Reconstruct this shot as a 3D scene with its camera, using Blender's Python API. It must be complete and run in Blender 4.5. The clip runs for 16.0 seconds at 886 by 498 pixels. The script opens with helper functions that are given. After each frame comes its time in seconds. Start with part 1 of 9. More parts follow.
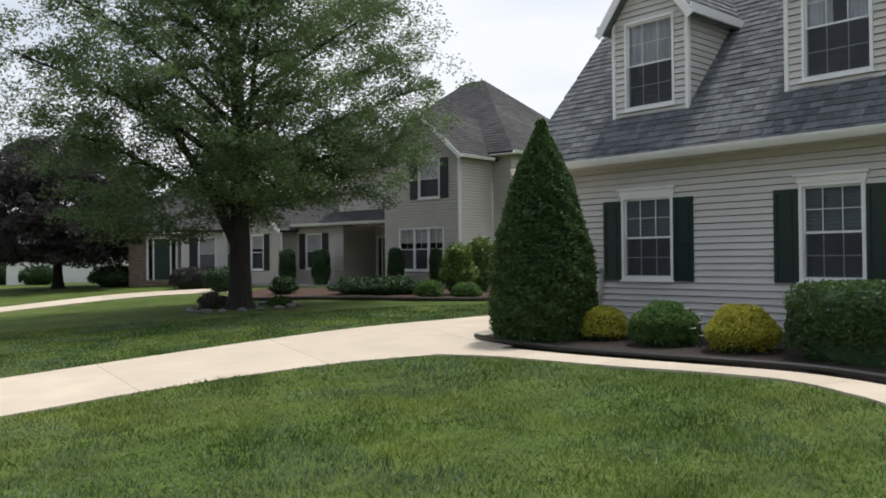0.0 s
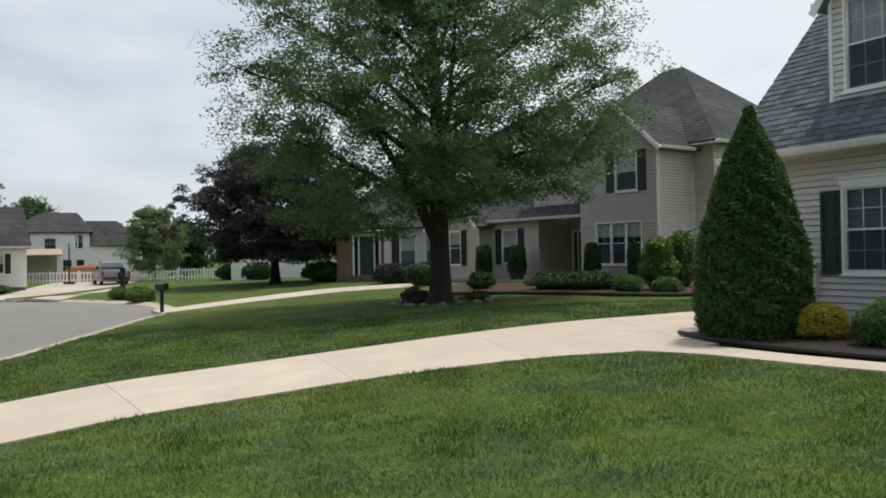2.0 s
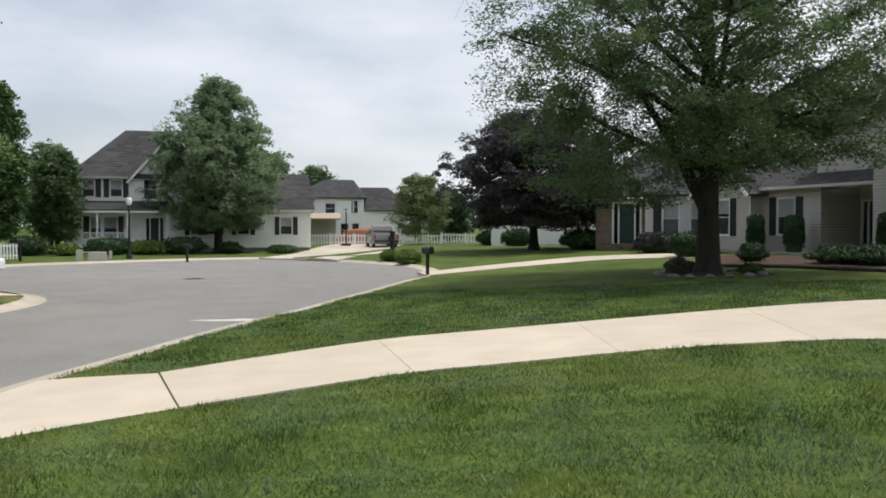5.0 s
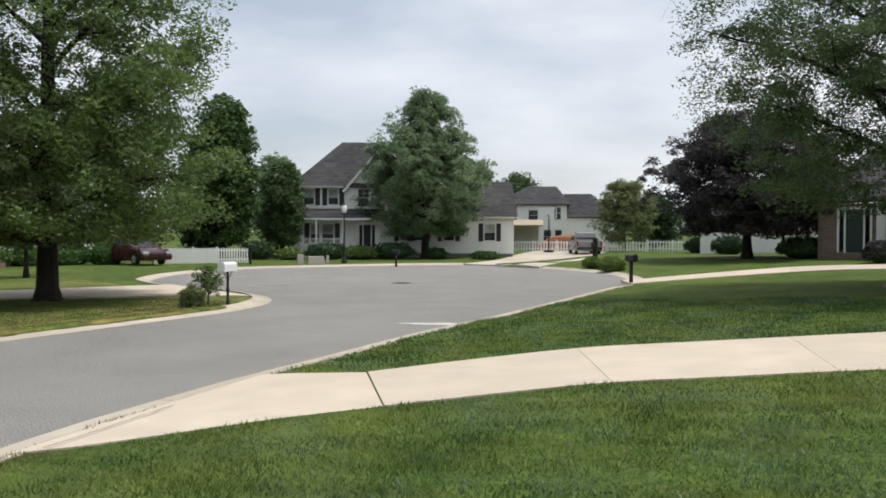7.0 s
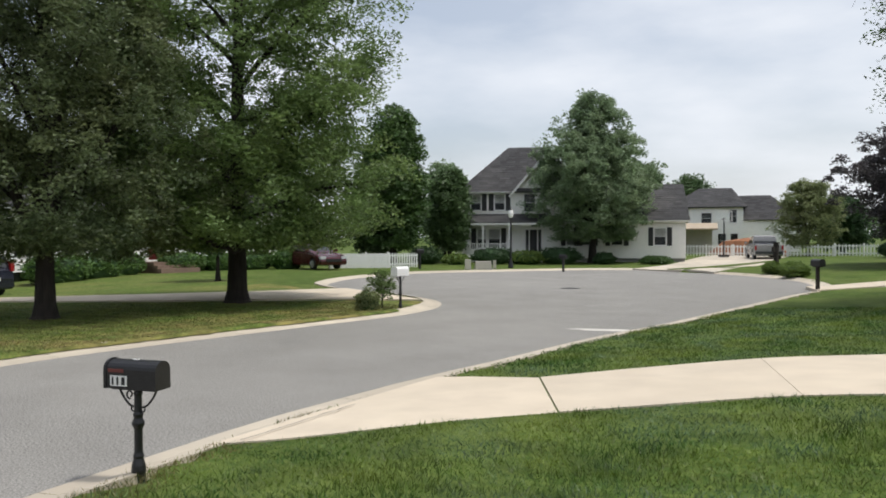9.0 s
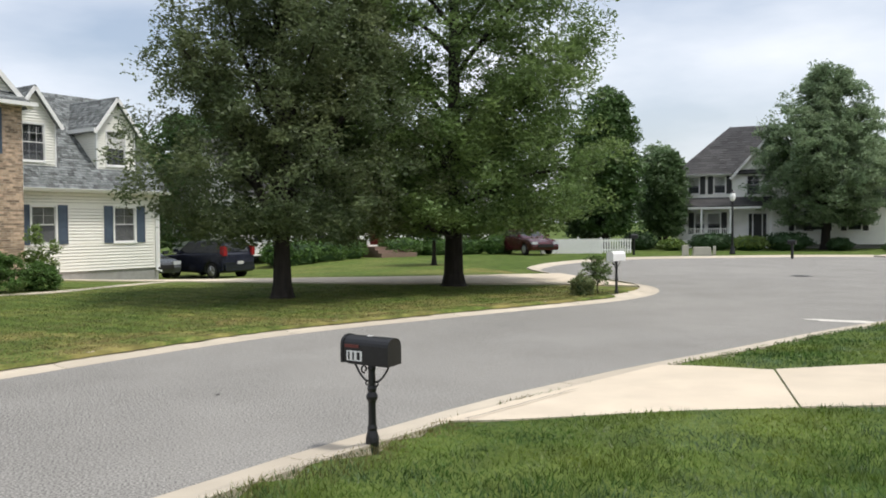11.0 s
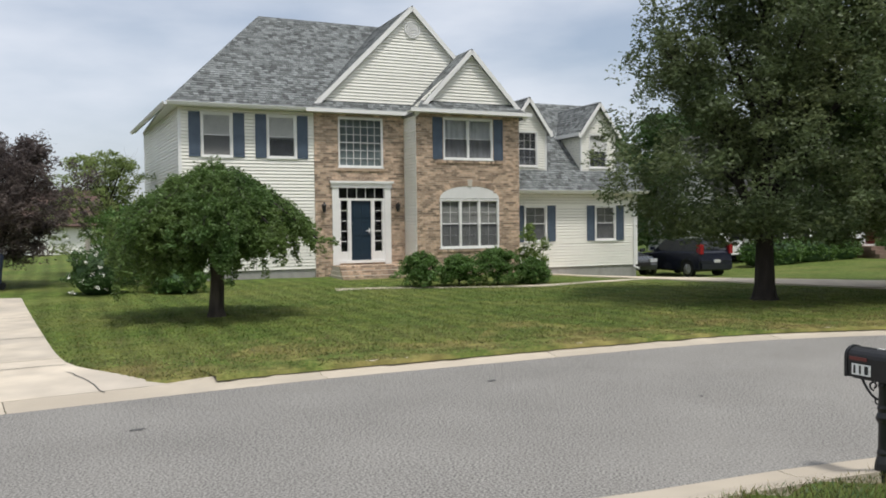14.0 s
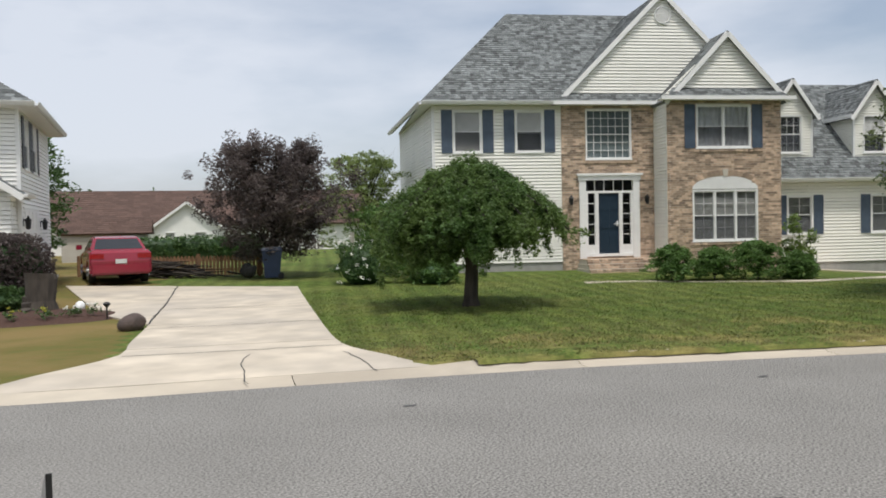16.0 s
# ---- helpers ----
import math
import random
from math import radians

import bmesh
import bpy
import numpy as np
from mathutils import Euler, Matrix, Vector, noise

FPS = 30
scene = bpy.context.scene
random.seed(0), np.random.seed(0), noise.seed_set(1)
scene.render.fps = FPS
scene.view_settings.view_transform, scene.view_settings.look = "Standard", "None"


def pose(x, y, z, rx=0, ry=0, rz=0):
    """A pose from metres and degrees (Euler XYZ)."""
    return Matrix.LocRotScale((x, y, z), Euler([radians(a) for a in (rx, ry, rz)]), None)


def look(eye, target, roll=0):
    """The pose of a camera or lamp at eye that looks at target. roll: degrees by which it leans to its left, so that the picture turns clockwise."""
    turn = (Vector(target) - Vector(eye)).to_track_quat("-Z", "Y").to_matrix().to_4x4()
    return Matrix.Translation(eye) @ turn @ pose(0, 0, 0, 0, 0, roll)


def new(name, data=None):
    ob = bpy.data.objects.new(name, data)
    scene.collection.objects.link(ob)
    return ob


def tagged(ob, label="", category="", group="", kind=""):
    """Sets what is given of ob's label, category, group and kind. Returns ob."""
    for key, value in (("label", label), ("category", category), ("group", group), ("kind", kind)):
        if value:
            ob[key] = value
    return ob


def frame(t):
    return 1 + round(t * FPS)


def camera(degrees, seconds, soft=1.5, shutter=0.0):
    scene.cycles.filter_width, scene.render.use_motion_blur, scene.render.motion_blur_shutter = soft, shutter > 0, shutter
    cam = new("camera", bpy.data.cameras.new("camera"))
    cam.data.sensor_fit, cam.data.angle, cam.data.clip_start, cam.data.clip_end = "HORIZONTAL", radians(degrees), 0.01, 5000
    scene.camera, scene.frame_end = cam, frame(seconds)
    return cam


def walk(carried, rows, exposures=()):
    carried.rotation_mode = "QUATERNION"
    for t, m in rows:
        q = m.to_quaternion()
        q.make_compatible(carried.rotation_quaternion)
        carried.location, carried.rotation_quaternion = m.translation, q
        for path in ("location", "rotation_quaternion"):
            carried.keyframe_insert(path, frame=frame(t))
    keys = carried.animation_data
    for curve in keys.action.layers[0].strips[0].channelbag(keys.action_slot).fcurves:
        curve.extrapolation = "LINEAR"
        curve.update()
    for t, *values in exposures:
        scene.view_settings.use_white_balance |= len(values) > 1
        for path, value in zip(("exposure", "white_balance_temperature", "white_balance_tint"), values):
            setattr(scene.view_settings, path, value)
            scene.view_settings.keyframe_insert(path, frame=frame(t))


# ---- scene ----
cam = camera(56.3, 16.0, soft=1.8)
PATH = [
    (0, (0.096, 0.203, 1.870), (0.095, 2.203, 1.896), -0.51),
    (0.5, (0.063, 0.197, 1.877), (-0.049, 2.193, 1.905), -0.70),
    (1, (0.037, 0.163, 1.883), (-0.179, 2.151, 1.908), -1.11),
    (1.5, (0.029, 0.104, 1.879), (-0.326, 2.073, 1.901), -1.17),
    (2, (0.029, 0.103, 1.884), (-0.434, 2.049, 1.903), -0.95),
    (2.5, (-0.013, 0.153, 1.872), (-0.560, 2.077, 1.882), -0.68),
    (3, (-0.042, 0.197, 1.858), (-0.672, 2.095, 1.841), 0.24),
    (3.5, (-0.102, 0.244, 1.873), (-0.831, 2.106, 1.828), 0.93),
    (4, (-0.167, 0.309, 1.865), (-0.997, 2.128, 1.814), 0.81),
    (4.5, (-0.214, 0.330, 1.857), (-1.123, 2.111, 1.808), 0.26),
    (5, (-0.189, 0.329, 1.861), (-1.218, 2.042, 1.807), 0.04),
    (7.5, (-0.103, 0.296, 1.883), (-1.582, 1.642, 1.849), 0.08),
    (8, (-0.106, 0.271, 1.888), (-1.644, 1.549, 1.858), -0.12),
    (8.5, (-0.131, 0.255, 1.886), (-1.732, 1.453, 1.861), -0.16),
    (11, (-0.302, 0.177, 1.839), (-2.190, 0.834, 1.780), -0.40),
    (11.5, (-0.347, 0.140, 1.842), (-2.276, 0.666, 1.789), -0.39),
    (12, (-0.410, 0.112, 1.837), (-2.374, 0.490, 1.792), -0.34),
    (12.5, (-0.469, 0.079, 1.844), (-2.459, 0.273, 1.812), -0.99),
    (13, (-0.458, 0.059, 1.853), (-2.458, 0.050, 1.828), -0.79),
    (13.5, (-0.384, 0.047, 1.854), (-2.369, -0.193, 1.815), -0.33),
    (14, (-0.338, 0.053, 1.859), (-2.288, -0.387, 1.805), -0.69),
    (14.5, (-0.335, -0.008, 1.815), (-2.247, -0.592, 1.762), -0.98),
    (15, (-0.301, -0.072, 1.784), (-2.161, -0.807, 1.735), -1.65),
    (15.5, (-0.291, -0.124, 1.765), (-2.096, -0.985, 1.714), -1.58),
    (16, (-0.284, -0.157, 1.758), (-2.028, -1.135, 1.704), -1.14),
]
EXPOSURES = [(0.0, -0.1), (2.2, -0.3), (5.0, -0.16), (8.5, -0.16), (11.0, 0.05), (13.0, -0.1), (16.0, -0.22)]
walk(cam, [(t, look(eye, target, roll)) for t, eye, target, roll in PATH], EXPOSURES)

# ---- daylight: a hazy sun high over the houses behind the near lawn, thin bright cloud ----
SUN_DIR = Vector((0.48, 0.48, 1.8)).normalized()
sun = new("sun", bpy.data.lights.new("sun", "SUN"))
sun.data.energy, sun.data.angle, sun.data.color = 3.2, radians(7.0), (1.0, 0.96, 0.90)
sun.matrix_world = look(SUN_DIR * 60, (0, 0, 0))
world = bpy.data.worlds.new("sky")
scene.world = world
world.use_nodes = True
wn, wl = world.node_tree.nodes, world.node_tree.links
wn.clear()
w_sky = wn.new("ShaderNodeTexSky")
w_sky.sky_type, w_sky.sun_disc = "NISHITA", False
w_sky.sun_elevation = math.asin(SUN_DIR.z)
w_sky.sun_rotation = math.atan2(SUN_DIR.x, SUN_DIR.y)
w_sky.dust_density = 2.5
w_co = wn.new("ShaderNodeTexCoord")
w_map = wn.new("ShaderNodeMapping")
w_map.inputs["Scale"].default_value = (1.0, 1.0, 3.2)
w_no = wn.new("ShaderNodeTexNoise")
w_no.inputs["Scale"].default_value, w_no.inputs["Detail"].default_value = 2.2, 7.0
w_ramp = wn.new("ShaderNodeMapRange")
w_ramp.inputs["From Min"].default_value, w_ramp.inputs["From Max"].default_value = 0.36, 0.64
w_ramp.inputs["To Min"].default_value, w_ramp.inputs["To Max"].default_value = 0.22, 0.82
w_dot = wn.new("ShaderNodeVectorMath")
w_dot.operation = "DOT_PRODUCT"
w_dot.inputs[1].default_value = Vector((SUN_DIR.x, SUN_DIR.y, 0)).normalized()
w_haze = wn.new("ShaderNodeMapRange")
w_haze.inputs["From Min"].default_value, w_haze.inputs["From Max"].default_value = -0.8, 0.5
w_haze.inputs["To Min"].default_value, w_haze.inputs["To Max"].default_value = 0.0, 0.36
w_cover = wn.new("ShaderNodeMath")
w_cover.operation, w_cover.use_clamp = "ADD", True
w_cloud = wn.new("ShaderNodeMixRGB")
w_cloud.inputs["Color1"].default_value, w_cloud.inputs["Color2"].default_value = (6.6, 6.95, 7.65, 1), (7.25, 7.5, 7.95, 1)
w_lit = wn.new("ShaderNodeMapRange")
w_lit.inputs["From Min"].default_value, w_lit.inputs["From Max"].default_value = -0.9, 0.2
w_mix = wn.new("ShaderNodeMixRGB")
w_bg = wn.new("ShaderNodeBackground")
w_bg.inputs["Strength"].default_value = 0.14
w_out = wn.new("ShaderNodeOutputWorld")
wl.new(w_co.outputs["Generated"], w_map.inputs["Vector"])
wl.new(w_map.outputs["Vector"], w_no.inputs["Vector"])
wl.new(w_no.outputs["Fac"], w_ramp.inputs["Value"])
wl.new(w_co.outputs["Generated"], w_dot.inputs[0])
wl.new(w_dot.outputs["Value"], w_haze.inputs["Value"])
wl.new(w_dot.outputs["Value"], w_lit.inputs["Value"])
wl.new(w_ramp.outputs["Result"], w_cover.inputs[0])
wl.new(w_haze.outputs["Result"], w_cover.inputs[1])
wl.new(w_lit.outputs["Result"], w_cloud.inputs["Fac"])
wl.new(w_cover.outputs["Value"], w_mix.inputs["Fac"])
wl.new(w_sky.outputs["Color"], w_mix.inputs["Color1"])
wl.new(w_cloud.outputs["Color"], w_mix.inputs["Color2"])
wl.new(w_mix.outputs["Color"], w_bg.inputs["Color"])
wl.new(w_bg.outputs["Background"], w_out.inputs["Surface"])

# ---- materials ----
def mat(name, col, col2=None, scale=4.0, rough=0.8, bump=0.0, bscale=60.0, metal=0.0, per="", spread=0.25, big=0.0, bigcol=None, spec=0.5, stretch=None, bigmix=1.0, bands=None, mid=None, bigpos=(0.42, 0.64), ramp=(0.32, 0.68)):
    """A noise-varied surface. per: '' or 'island' or 'object' for piece-to-piece variation of brightness by spread."""
    m = bpy.data.materials.new(name)
    m.use_nodes = True
    n, l = m.node_tree.nodes, m.node_tree.links
    bs = n["Principled BSDF"]
    bs.inputs["Roughness"].default_value, bs.inputs["Metallic"].default_value = rough, metal
    bs.inputs["Specular IOR Level"].default_value = spec
    co = n.new("ShaderNodeTexCoord")
    src = co.outputs["Object"]
    if stretch:
        mp = n.new("ShaderNodeMapping")
        mp.inputs["Scale"].default_value = stretch
        l.new(src, mp.inputs["Vector"])
        src = mp.outputs["Vector"]
    no = n.new("ShaderNodeTexNoise")
    no.inputs["Scale"].default_value, no.inputs["Detail"].default_value = scale, 6.0
    l.new(src, no.inputs["Vector"])
    rp = n.new("ShaderNodeValToRGB")
    col2 = col2 or tuple(c * 0.8 for c in col)
    rp.color_ramp.elements[0].position, rp.color_ramp.elements[0].color = ramp[0], (*col, 1)
    rp.color_ramp.elements[1].position, rp.color_ramp.elements[1].color = ramp[1], (*col2, 1)
    l.new(no.outputs["Fac"], rp.inputs["Fac"])
    out = rp.outputs["Color"]
    if big:
        nb = n.new("ShaderNodeTexNoise")
        nb.inputs["Scale"].default_value, nb.inputs["Detail"].default_value = big, 8.0
        l.new(src, nb.inputs["Vector"])
        rb = n.new("ShaderNodeValToRGB")
        rb.color_ramp.elements[0].position, rb.color_ramp.elements[1].position = bigpos
        rb.color_ramp.elements[1].color = (bigmix, bigmix, bigmix, 1)
        l.new(nb.outputs["Fac"], rb.inputs["Fac"])
        mb = n.new("ShaderNodeMixRGB")
        mb.inputs["Color2"].default_value = (*(bigcol or tuple(c * 0.6 for c in col)), 1)
        l.new(rb.outputs["Color"], mb.inputs["Fac"])
        l.new(out, mb.inputs["Color1"])
        out = mb.outputs["Color"]
    if mid:
        nm_ = n.new("ShaderNodeTexNoise")
        nm_.inputs["Scale"].default_value, nm_.inputs["Detail"].default_value = mid[0], 5.0
        l.new(src, nm_.inputs["Vector"])
        mm = n.new("ShaderNodeMapRange")
        mm.inputs["From Min"].default_value, mm.inputs["From Max"].default_value = 0.3, 0.7
        mm.inputs["To Min"].default_value, mm.inputs["To Max"].default_value = 1 - mid[1], 1 + mid[1]
        l.new(nm_.outputs["Fac"], mm.inputs["Value"])
        hm_ = n.new("ShaderNodeHueSaturation")
        l.new(mm.outputs["Result"], hm_.inputs["Value"])
        l.new(out, hm_.inputs["Color"])
        out = hm_.outputs["Color"]
    if bands:
        turn, width, depth = bands
        mw = n.new("ShaderNodeMapping")
        mw.inputs["Rotation"].default_value = (0, 0, radians(turn))
        l.new(co.outputs["Object"], mw.inputs["Vector"])
        wv = n.new("ShaderNodeTexWave")
        wv.inputs["Scale"].default_value, wv.inputs["Distortion"].default_value, wv.inputs["Detail"].default_value = 0.314 / width, 1.2, 2.0
        l.new(mw.outputs["Vector"], wv.inputs["Vector"])
        mv = n.new("ShaderNodeMapRange")
        mv.inputs["To Min"].default_value, mv.inputs["To Max"].default_value = 1 - depth, 1 + depth
        l.new(wv.outputs["Fac"], mv.inputs["Value"])
        hb = n.new("ShaderNodeHueSaturation")
        l.new(mv.outputs["Result"], hb.inputs["Value"])
        l.new(out, hb.inputs["Color"])
        out = hb.outputs["Color"]
    if per:
        if per == "island":
            rnd = n.new("ShaderNodeNewGeometry").outputs["Random Per Island"]
        else:
            rnd = n.new("ShaderNodeObjectInfo").outputs["Random"]
        mr = n.new("ShaderNodeMapRange")
        mr.inputs["To Min"].default_value, mr.inputs["To Max"].default_value = 1 - spread, 1 + spread
        l.new(rnd, mr.inputs["Value"])
        hs = n.new("ShaderNodeHueSaturation")
        l.new(mr.outputs["Result"], hs.inputs["Value"])
        l.new(out, hs.inputs["Color"])
        out = hs.outputs["Color"]
    l.new(out, bs.inputs["Base Color"])
    if bump:
        nf = n.new("ShaderNodeTexNoise")
        nf.inputs["Scale"].default_value, nf.inputs["Detail"].default_value = bscale, 4.0
        l.new(src, nf.inputs["Vector"])
        bp = n.new("ShaderNodeBump")
        bp.inputs["Strength"].default_value, bp.inputs["Distance"].default_value = bump, 0.02
        l.new(nf.outputs["Fac"], bp.inputs["Height"])
        l.new(bp.outputs["Normal"], bs.inputs["Normal"])
    return m


def leaf_mat(name, col, col2, spread=0.35, glow=0.35, scale=0.6, spec=0.35, **more):
    """Leaves: varied leaf by leaf, with some light coming through."""
    m = mat(name, col, col2, scale=scale, rough=0.5, per="island", spread=spread, spec=spec, **more)
    n, l = m.node_tree.nodes, m.node_tree.links
    bs = n["Principled BSDF"]
    tr = n.new("ShaderNodeBsdfTranslucent")
    l.new(bs.inputs["Base Color"].links[0].from_socket, tr.inputs["Color"])
    mx = n.new("ShaderNodeMixShader")
    mx.inputs["Fac"].default_value = glow
    l.new(bs.outputs["BSDF"], mx.inputs[1])
    l.new(tr.outputs["BSDF"], mx.inputs[2])
    l.new(mx.outputs["Shader"], n["Material Output"].inputs["Surface"])
    return m


def glass_mat(name):
    m = bpy.data.materials.new(name)
    m.use_nodes = True
    bs = m.node_tree.nodes["Principled BSDF"]
    bs.inputs["Base Color"].default_value = (0.95, 0.97, 0.97, 1)
    bs.inputs["Roughness"].default_value = 0.03
    bs.inputs["Transmission Weight"].default_value = 1.0
    bs.inputs["IOR"].default_value = 1.45
    return m


SIDING_CREAM = mat("cream_vinyl", (0.85, 0.84, 0.775), (0.82, 0.81, 0.745), 3, 0.5, big=0.5, bigcol=(0.79, 0.78, 0.715))
SIDING_GREY = mat("grey_vinyl", (0.60, 0.58, 0.55), (0.56, 0.54, 0.51), 3, 0.5, big=0.5, bigcol=(0.53, 0.51, 0.48), per="object", spread=0.03)
SIDING_TAUPE = mat("taupe_vinyl", (0.50, 0.47, 0.41), (0.46, 0.43, 0.38), 3, 0.5, big=0.5, bigcol=(0.44, 0.41, 0.36))
SIDING_WHITE = mat("white_vinyl", (0.84, 0.835, 0.80), (0.80, 0.795, 0.765), 3, 0.5)
WHITE = mat("white_paint", (0.82, 0.82, 0.81), (0.78, 0.78, 0.77), 5, 0.45)
GUTTER = mat("white_aluminium", (0.80, 0.80, 0.80), (0.74, 0.74, 0.74), 8, 0.35)
SHINGLE_R = mat("slate_shingle", (0.135, 0.147, 0.158), (0.085, 0.094, 0.104), 18, 0.92, 0.4, 160, per="island", spread=0.36)
SHINGLE_L = mat("grey_shingle", (0.185, 0.20, 0.20), (0.105, 0.115, 0.118), 14, 0.92, 0.4, 160, per="island", spread=0.55)
SHINGLE_DARK = mat("dark_shingle", (0.052, 0.051, 0.054), (0.034, 0.034, 0.036), 10, 0.92, 0.4, 120, per="island", spread=0.3, big=0.35, bigcol=(0.068, 0.066, 0.066))
SHINGLE_BROWN = mat("brown_shingle", (0.115, 0.07, 0.055), (0.085, 0.052, 0.042), 10, 0.92, 0.4, 120, per="island", spread=0.2)
SHUT_GREEN = mat("dark_green_paint", (0.008, 0.028, 0.022), (0.006, 0.022, 0.018), 6, 0.45)
SHUT_BLUE = mat("slate_blue_paint", (0.075, 0.105, 0.15), (0.06, 0.085, 0.125), 6, 0.5)
SHUT_BLACK = mat("black_paint", (0.012, 0.013, 0.015), (0.009, 0.01, 0.011), 6, 0.5)
DOOR_BLUE = mat("blue_door_paint", (0.018, 0.036, 0.058), (0.015, 0.03, 0.05), 6, 0.35)
DOOR_RED = mat("red_door_paint", (0.10, 0.018, 0.012), (0.08, 0.014, 0.01), 6, 0.4)
BRICK = mat("tan_brick", (0.50, 0.385, 0.285), (0.37, 0.265, 0.195), 9, 0.9, 0.3, 90, per="island", spread=0.5)
BRICK_RED = mat("brown_brick", (0.21, 0.145, 0.11), (0.17, 0.115, 0.09), 9, 0.9, 0.3, 90, per="island", spread=0.35)
MORTAR = mat("mortar", (0.56, 0.52, 0.45), (0.49, 0.45, 0.39), 20, 0.95)
FOUNDATION = mat("grey_foundation", (0.36, 0.355, 0.34), (0.30, 0.295, 0.28), 5, 0.9, 0.2, 40)
CONCRETE = mat("pale_concrete", (0.60, 0.52, 0.41), (0.53, 0.455, 0.36), 2.2, 0.9, 0.25, 90, per="object", spread=0.05, big=0.5, bigcol=(0.545, 0.47, 0.37), mid=(1.3, 0.06))
CONCRETE_OLD = mat("weathered_concrete", (0.58, 0.512, 0.415), (0.46, 0.405, 0.33), 1.6, 0.92, 0.25, 90, per="object", spread=0.07, big=0.45, bigcol=(0.43, 0.385, 0.325), mid=(1.4, 0.14))
CURB = mat("curb_concrete", (0.55, 0.485, 0.39), (0.45, 0.40, 0.325), 2.0, 0.92, 0.3, 80, per="object", spread=0.08, big=0.3, bigcol=(0.43, 0.375, 0.30))
ASPHALT = mat("worn_asphalt", (0.392, 0.377, 0.350), (0.068, 0.067, 0.064), 50, 0.92, 0.6, 150, big=0.16, bigcol=(0.30, 0.288, 0.268), bigmix=0.4, mid=(0.7, 0.09))
GRASS = mat("lawn", (0.034, 0.072, 0.011), (0.104, 0.142, 0.032), 14.0, 0.95, 1.0, 40, big=0.3, bigcol=(0.120, 0.150, 0.040), bigmix=0.6, spec=0.15, mid=(1.6, 0.25))
GRASS_DRY = mat("dry_lawn", (0.040, 0.084, 0.013), (0.138, 0.172, 0.044), 17.0, 0.95, 1.0, 40, big=0.35, bigcol=(0.160, 0.165, 0.052), bigmix=0.6, spec=0.15, bands=(52, 0.62, 0.15), mid=(4.5, 0.32))
GRASS_EDGE = mat("dry_kerb_lawn", (0.050, 0.092, 0.015), (0.165, 0.185, 0.052), 17.0, 0.95, 1.0, 40, big=0.9, bigcol=(0.26, 0.20, 0.08), bigmix=0.6, bigpos=(0.40, 0.6), spec=0.15, bands=(52, 0.62, 0.10), mid=(4.5, 0.32))
GRASS_BROWN = mat("parched_lawn", (0.16, 0.125, 0.042), (0.12, 0.125, 0.034), 3.0, 0.95, 1.0, 40, big=0.5, bigcol=(0.21, 0.155, 0.062), spec=0.15)
BLADE_DRY = leaf_mat("straw_blade", (0.185, 0.150, 0.062), (0.110, 0.125, 0.034), 0.35, 0.3, mid=(3.0, 0.25))
BLADE = leaf_mat("grass_blade", (0.038, 0.098, 0.012), (0.165, 0.215, 0.032), 0.35, 0.3, scale=0.75, spec=0.5, ramp=(0.40, 0.64), big=1.1, bigcol=(0.085, 0.145, 0.068), bigmix=0.9, bigpos=(0.50, 0.60), mid=(2.4, 0.38))
BLADE_FAR = leaf_mat("mown_blade", (0.085, 0.140, 0.024), (0.200, 0.225, 0.055), 0.35, 0.35, scale=0.9, spec=0.4, ramp=(0.38, 0.64), bands=(52, 0.62, 0.14), mid=(3.0, 0.3))
SOIL = mat("dark_mulch", (0.035, 0.025, 0.018), (0.02, 0.014, 0.011), 12, 0.95, 0.9, 60)
MULCH = mat("red_mulch", (0.085, 0.040, 0.026), (0.05, 0.024, 0.017), 14, 0.95, 0.9, 60)
BARK = mat("grey_bark", (0.075, 0.062, 0.05), (0.035, 0.029, 0.024), 9, 0.95, 1.0, 22, stretch=(1, 1, 0.25))
BARK_DARK = mat("dark_bark", (0.035, 0.028, 0.024), (0.018, 0.015, 0.013), 9, 0.95, 1.0, 22, stretch=(1, 1, 0.25))
IRON = mat("black_cast_iron", (0.012, 0.012, 0.013), (0.008, 0.008, 0.009), 20, 0.42, 0.15, 60)
GLASS = glass_mat("window_glass")
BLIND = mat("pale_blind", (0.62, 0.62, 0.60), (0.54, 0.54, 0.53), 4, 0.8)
# The pale blind with its colour darkened, as dimmed by glass and screens.
BLIND_DIM = mat("darkened_pale_blind", (0.27, 0.275, 0.27), (0.20, 0.205, 0.20), 5, 0.8)
CURTAIN = mat("sheer_curtain", (0.62, 0.64, 0.66), (0.5, 0.52, 0.55), 5, 0.9)
# Dark colour in place of indoor shade, for backings behind panes and boards.
ROOM = mat("unlit_room_colour", (0.085, 0.09, 0.1), (0.05, 0.054, 0.06), 2, 0.9)
LEAF_OAK = leaf_mat("oak_leaf", (0.078, 0.128, 0.052), (0.135, 0.195, 0.078), glow=0.48)
LEAF_ROAD = leaf_mat("fresh_oak_leaf", (0.118, 0.190, 0.060), (0.180, 0.255, 0.080), glow=0.45)
LEAF_SILVER = leaf_mat("grey_green_leaf", (0.160, 0.235, 0.125), (0.250, 0.325, 0.185), glow=0.42)
LEAF_OLIVE = leaf_mat("olive_leaf", (0.165, 0.205, 0.090), (0.235, 0.270, 0.125), glow=0.48)
LEAF_MAPLE = leaf_mat("maple_leaf", (0.080, 0.135, 0.058), (0.120, 0.185, 0.078), glow=0.4)
LEAF_PEAR = leaf_mat("pear_leaf", (0.092, 0.132, 0.060), (0.150, 0.178, 0.078), glow=0.48)
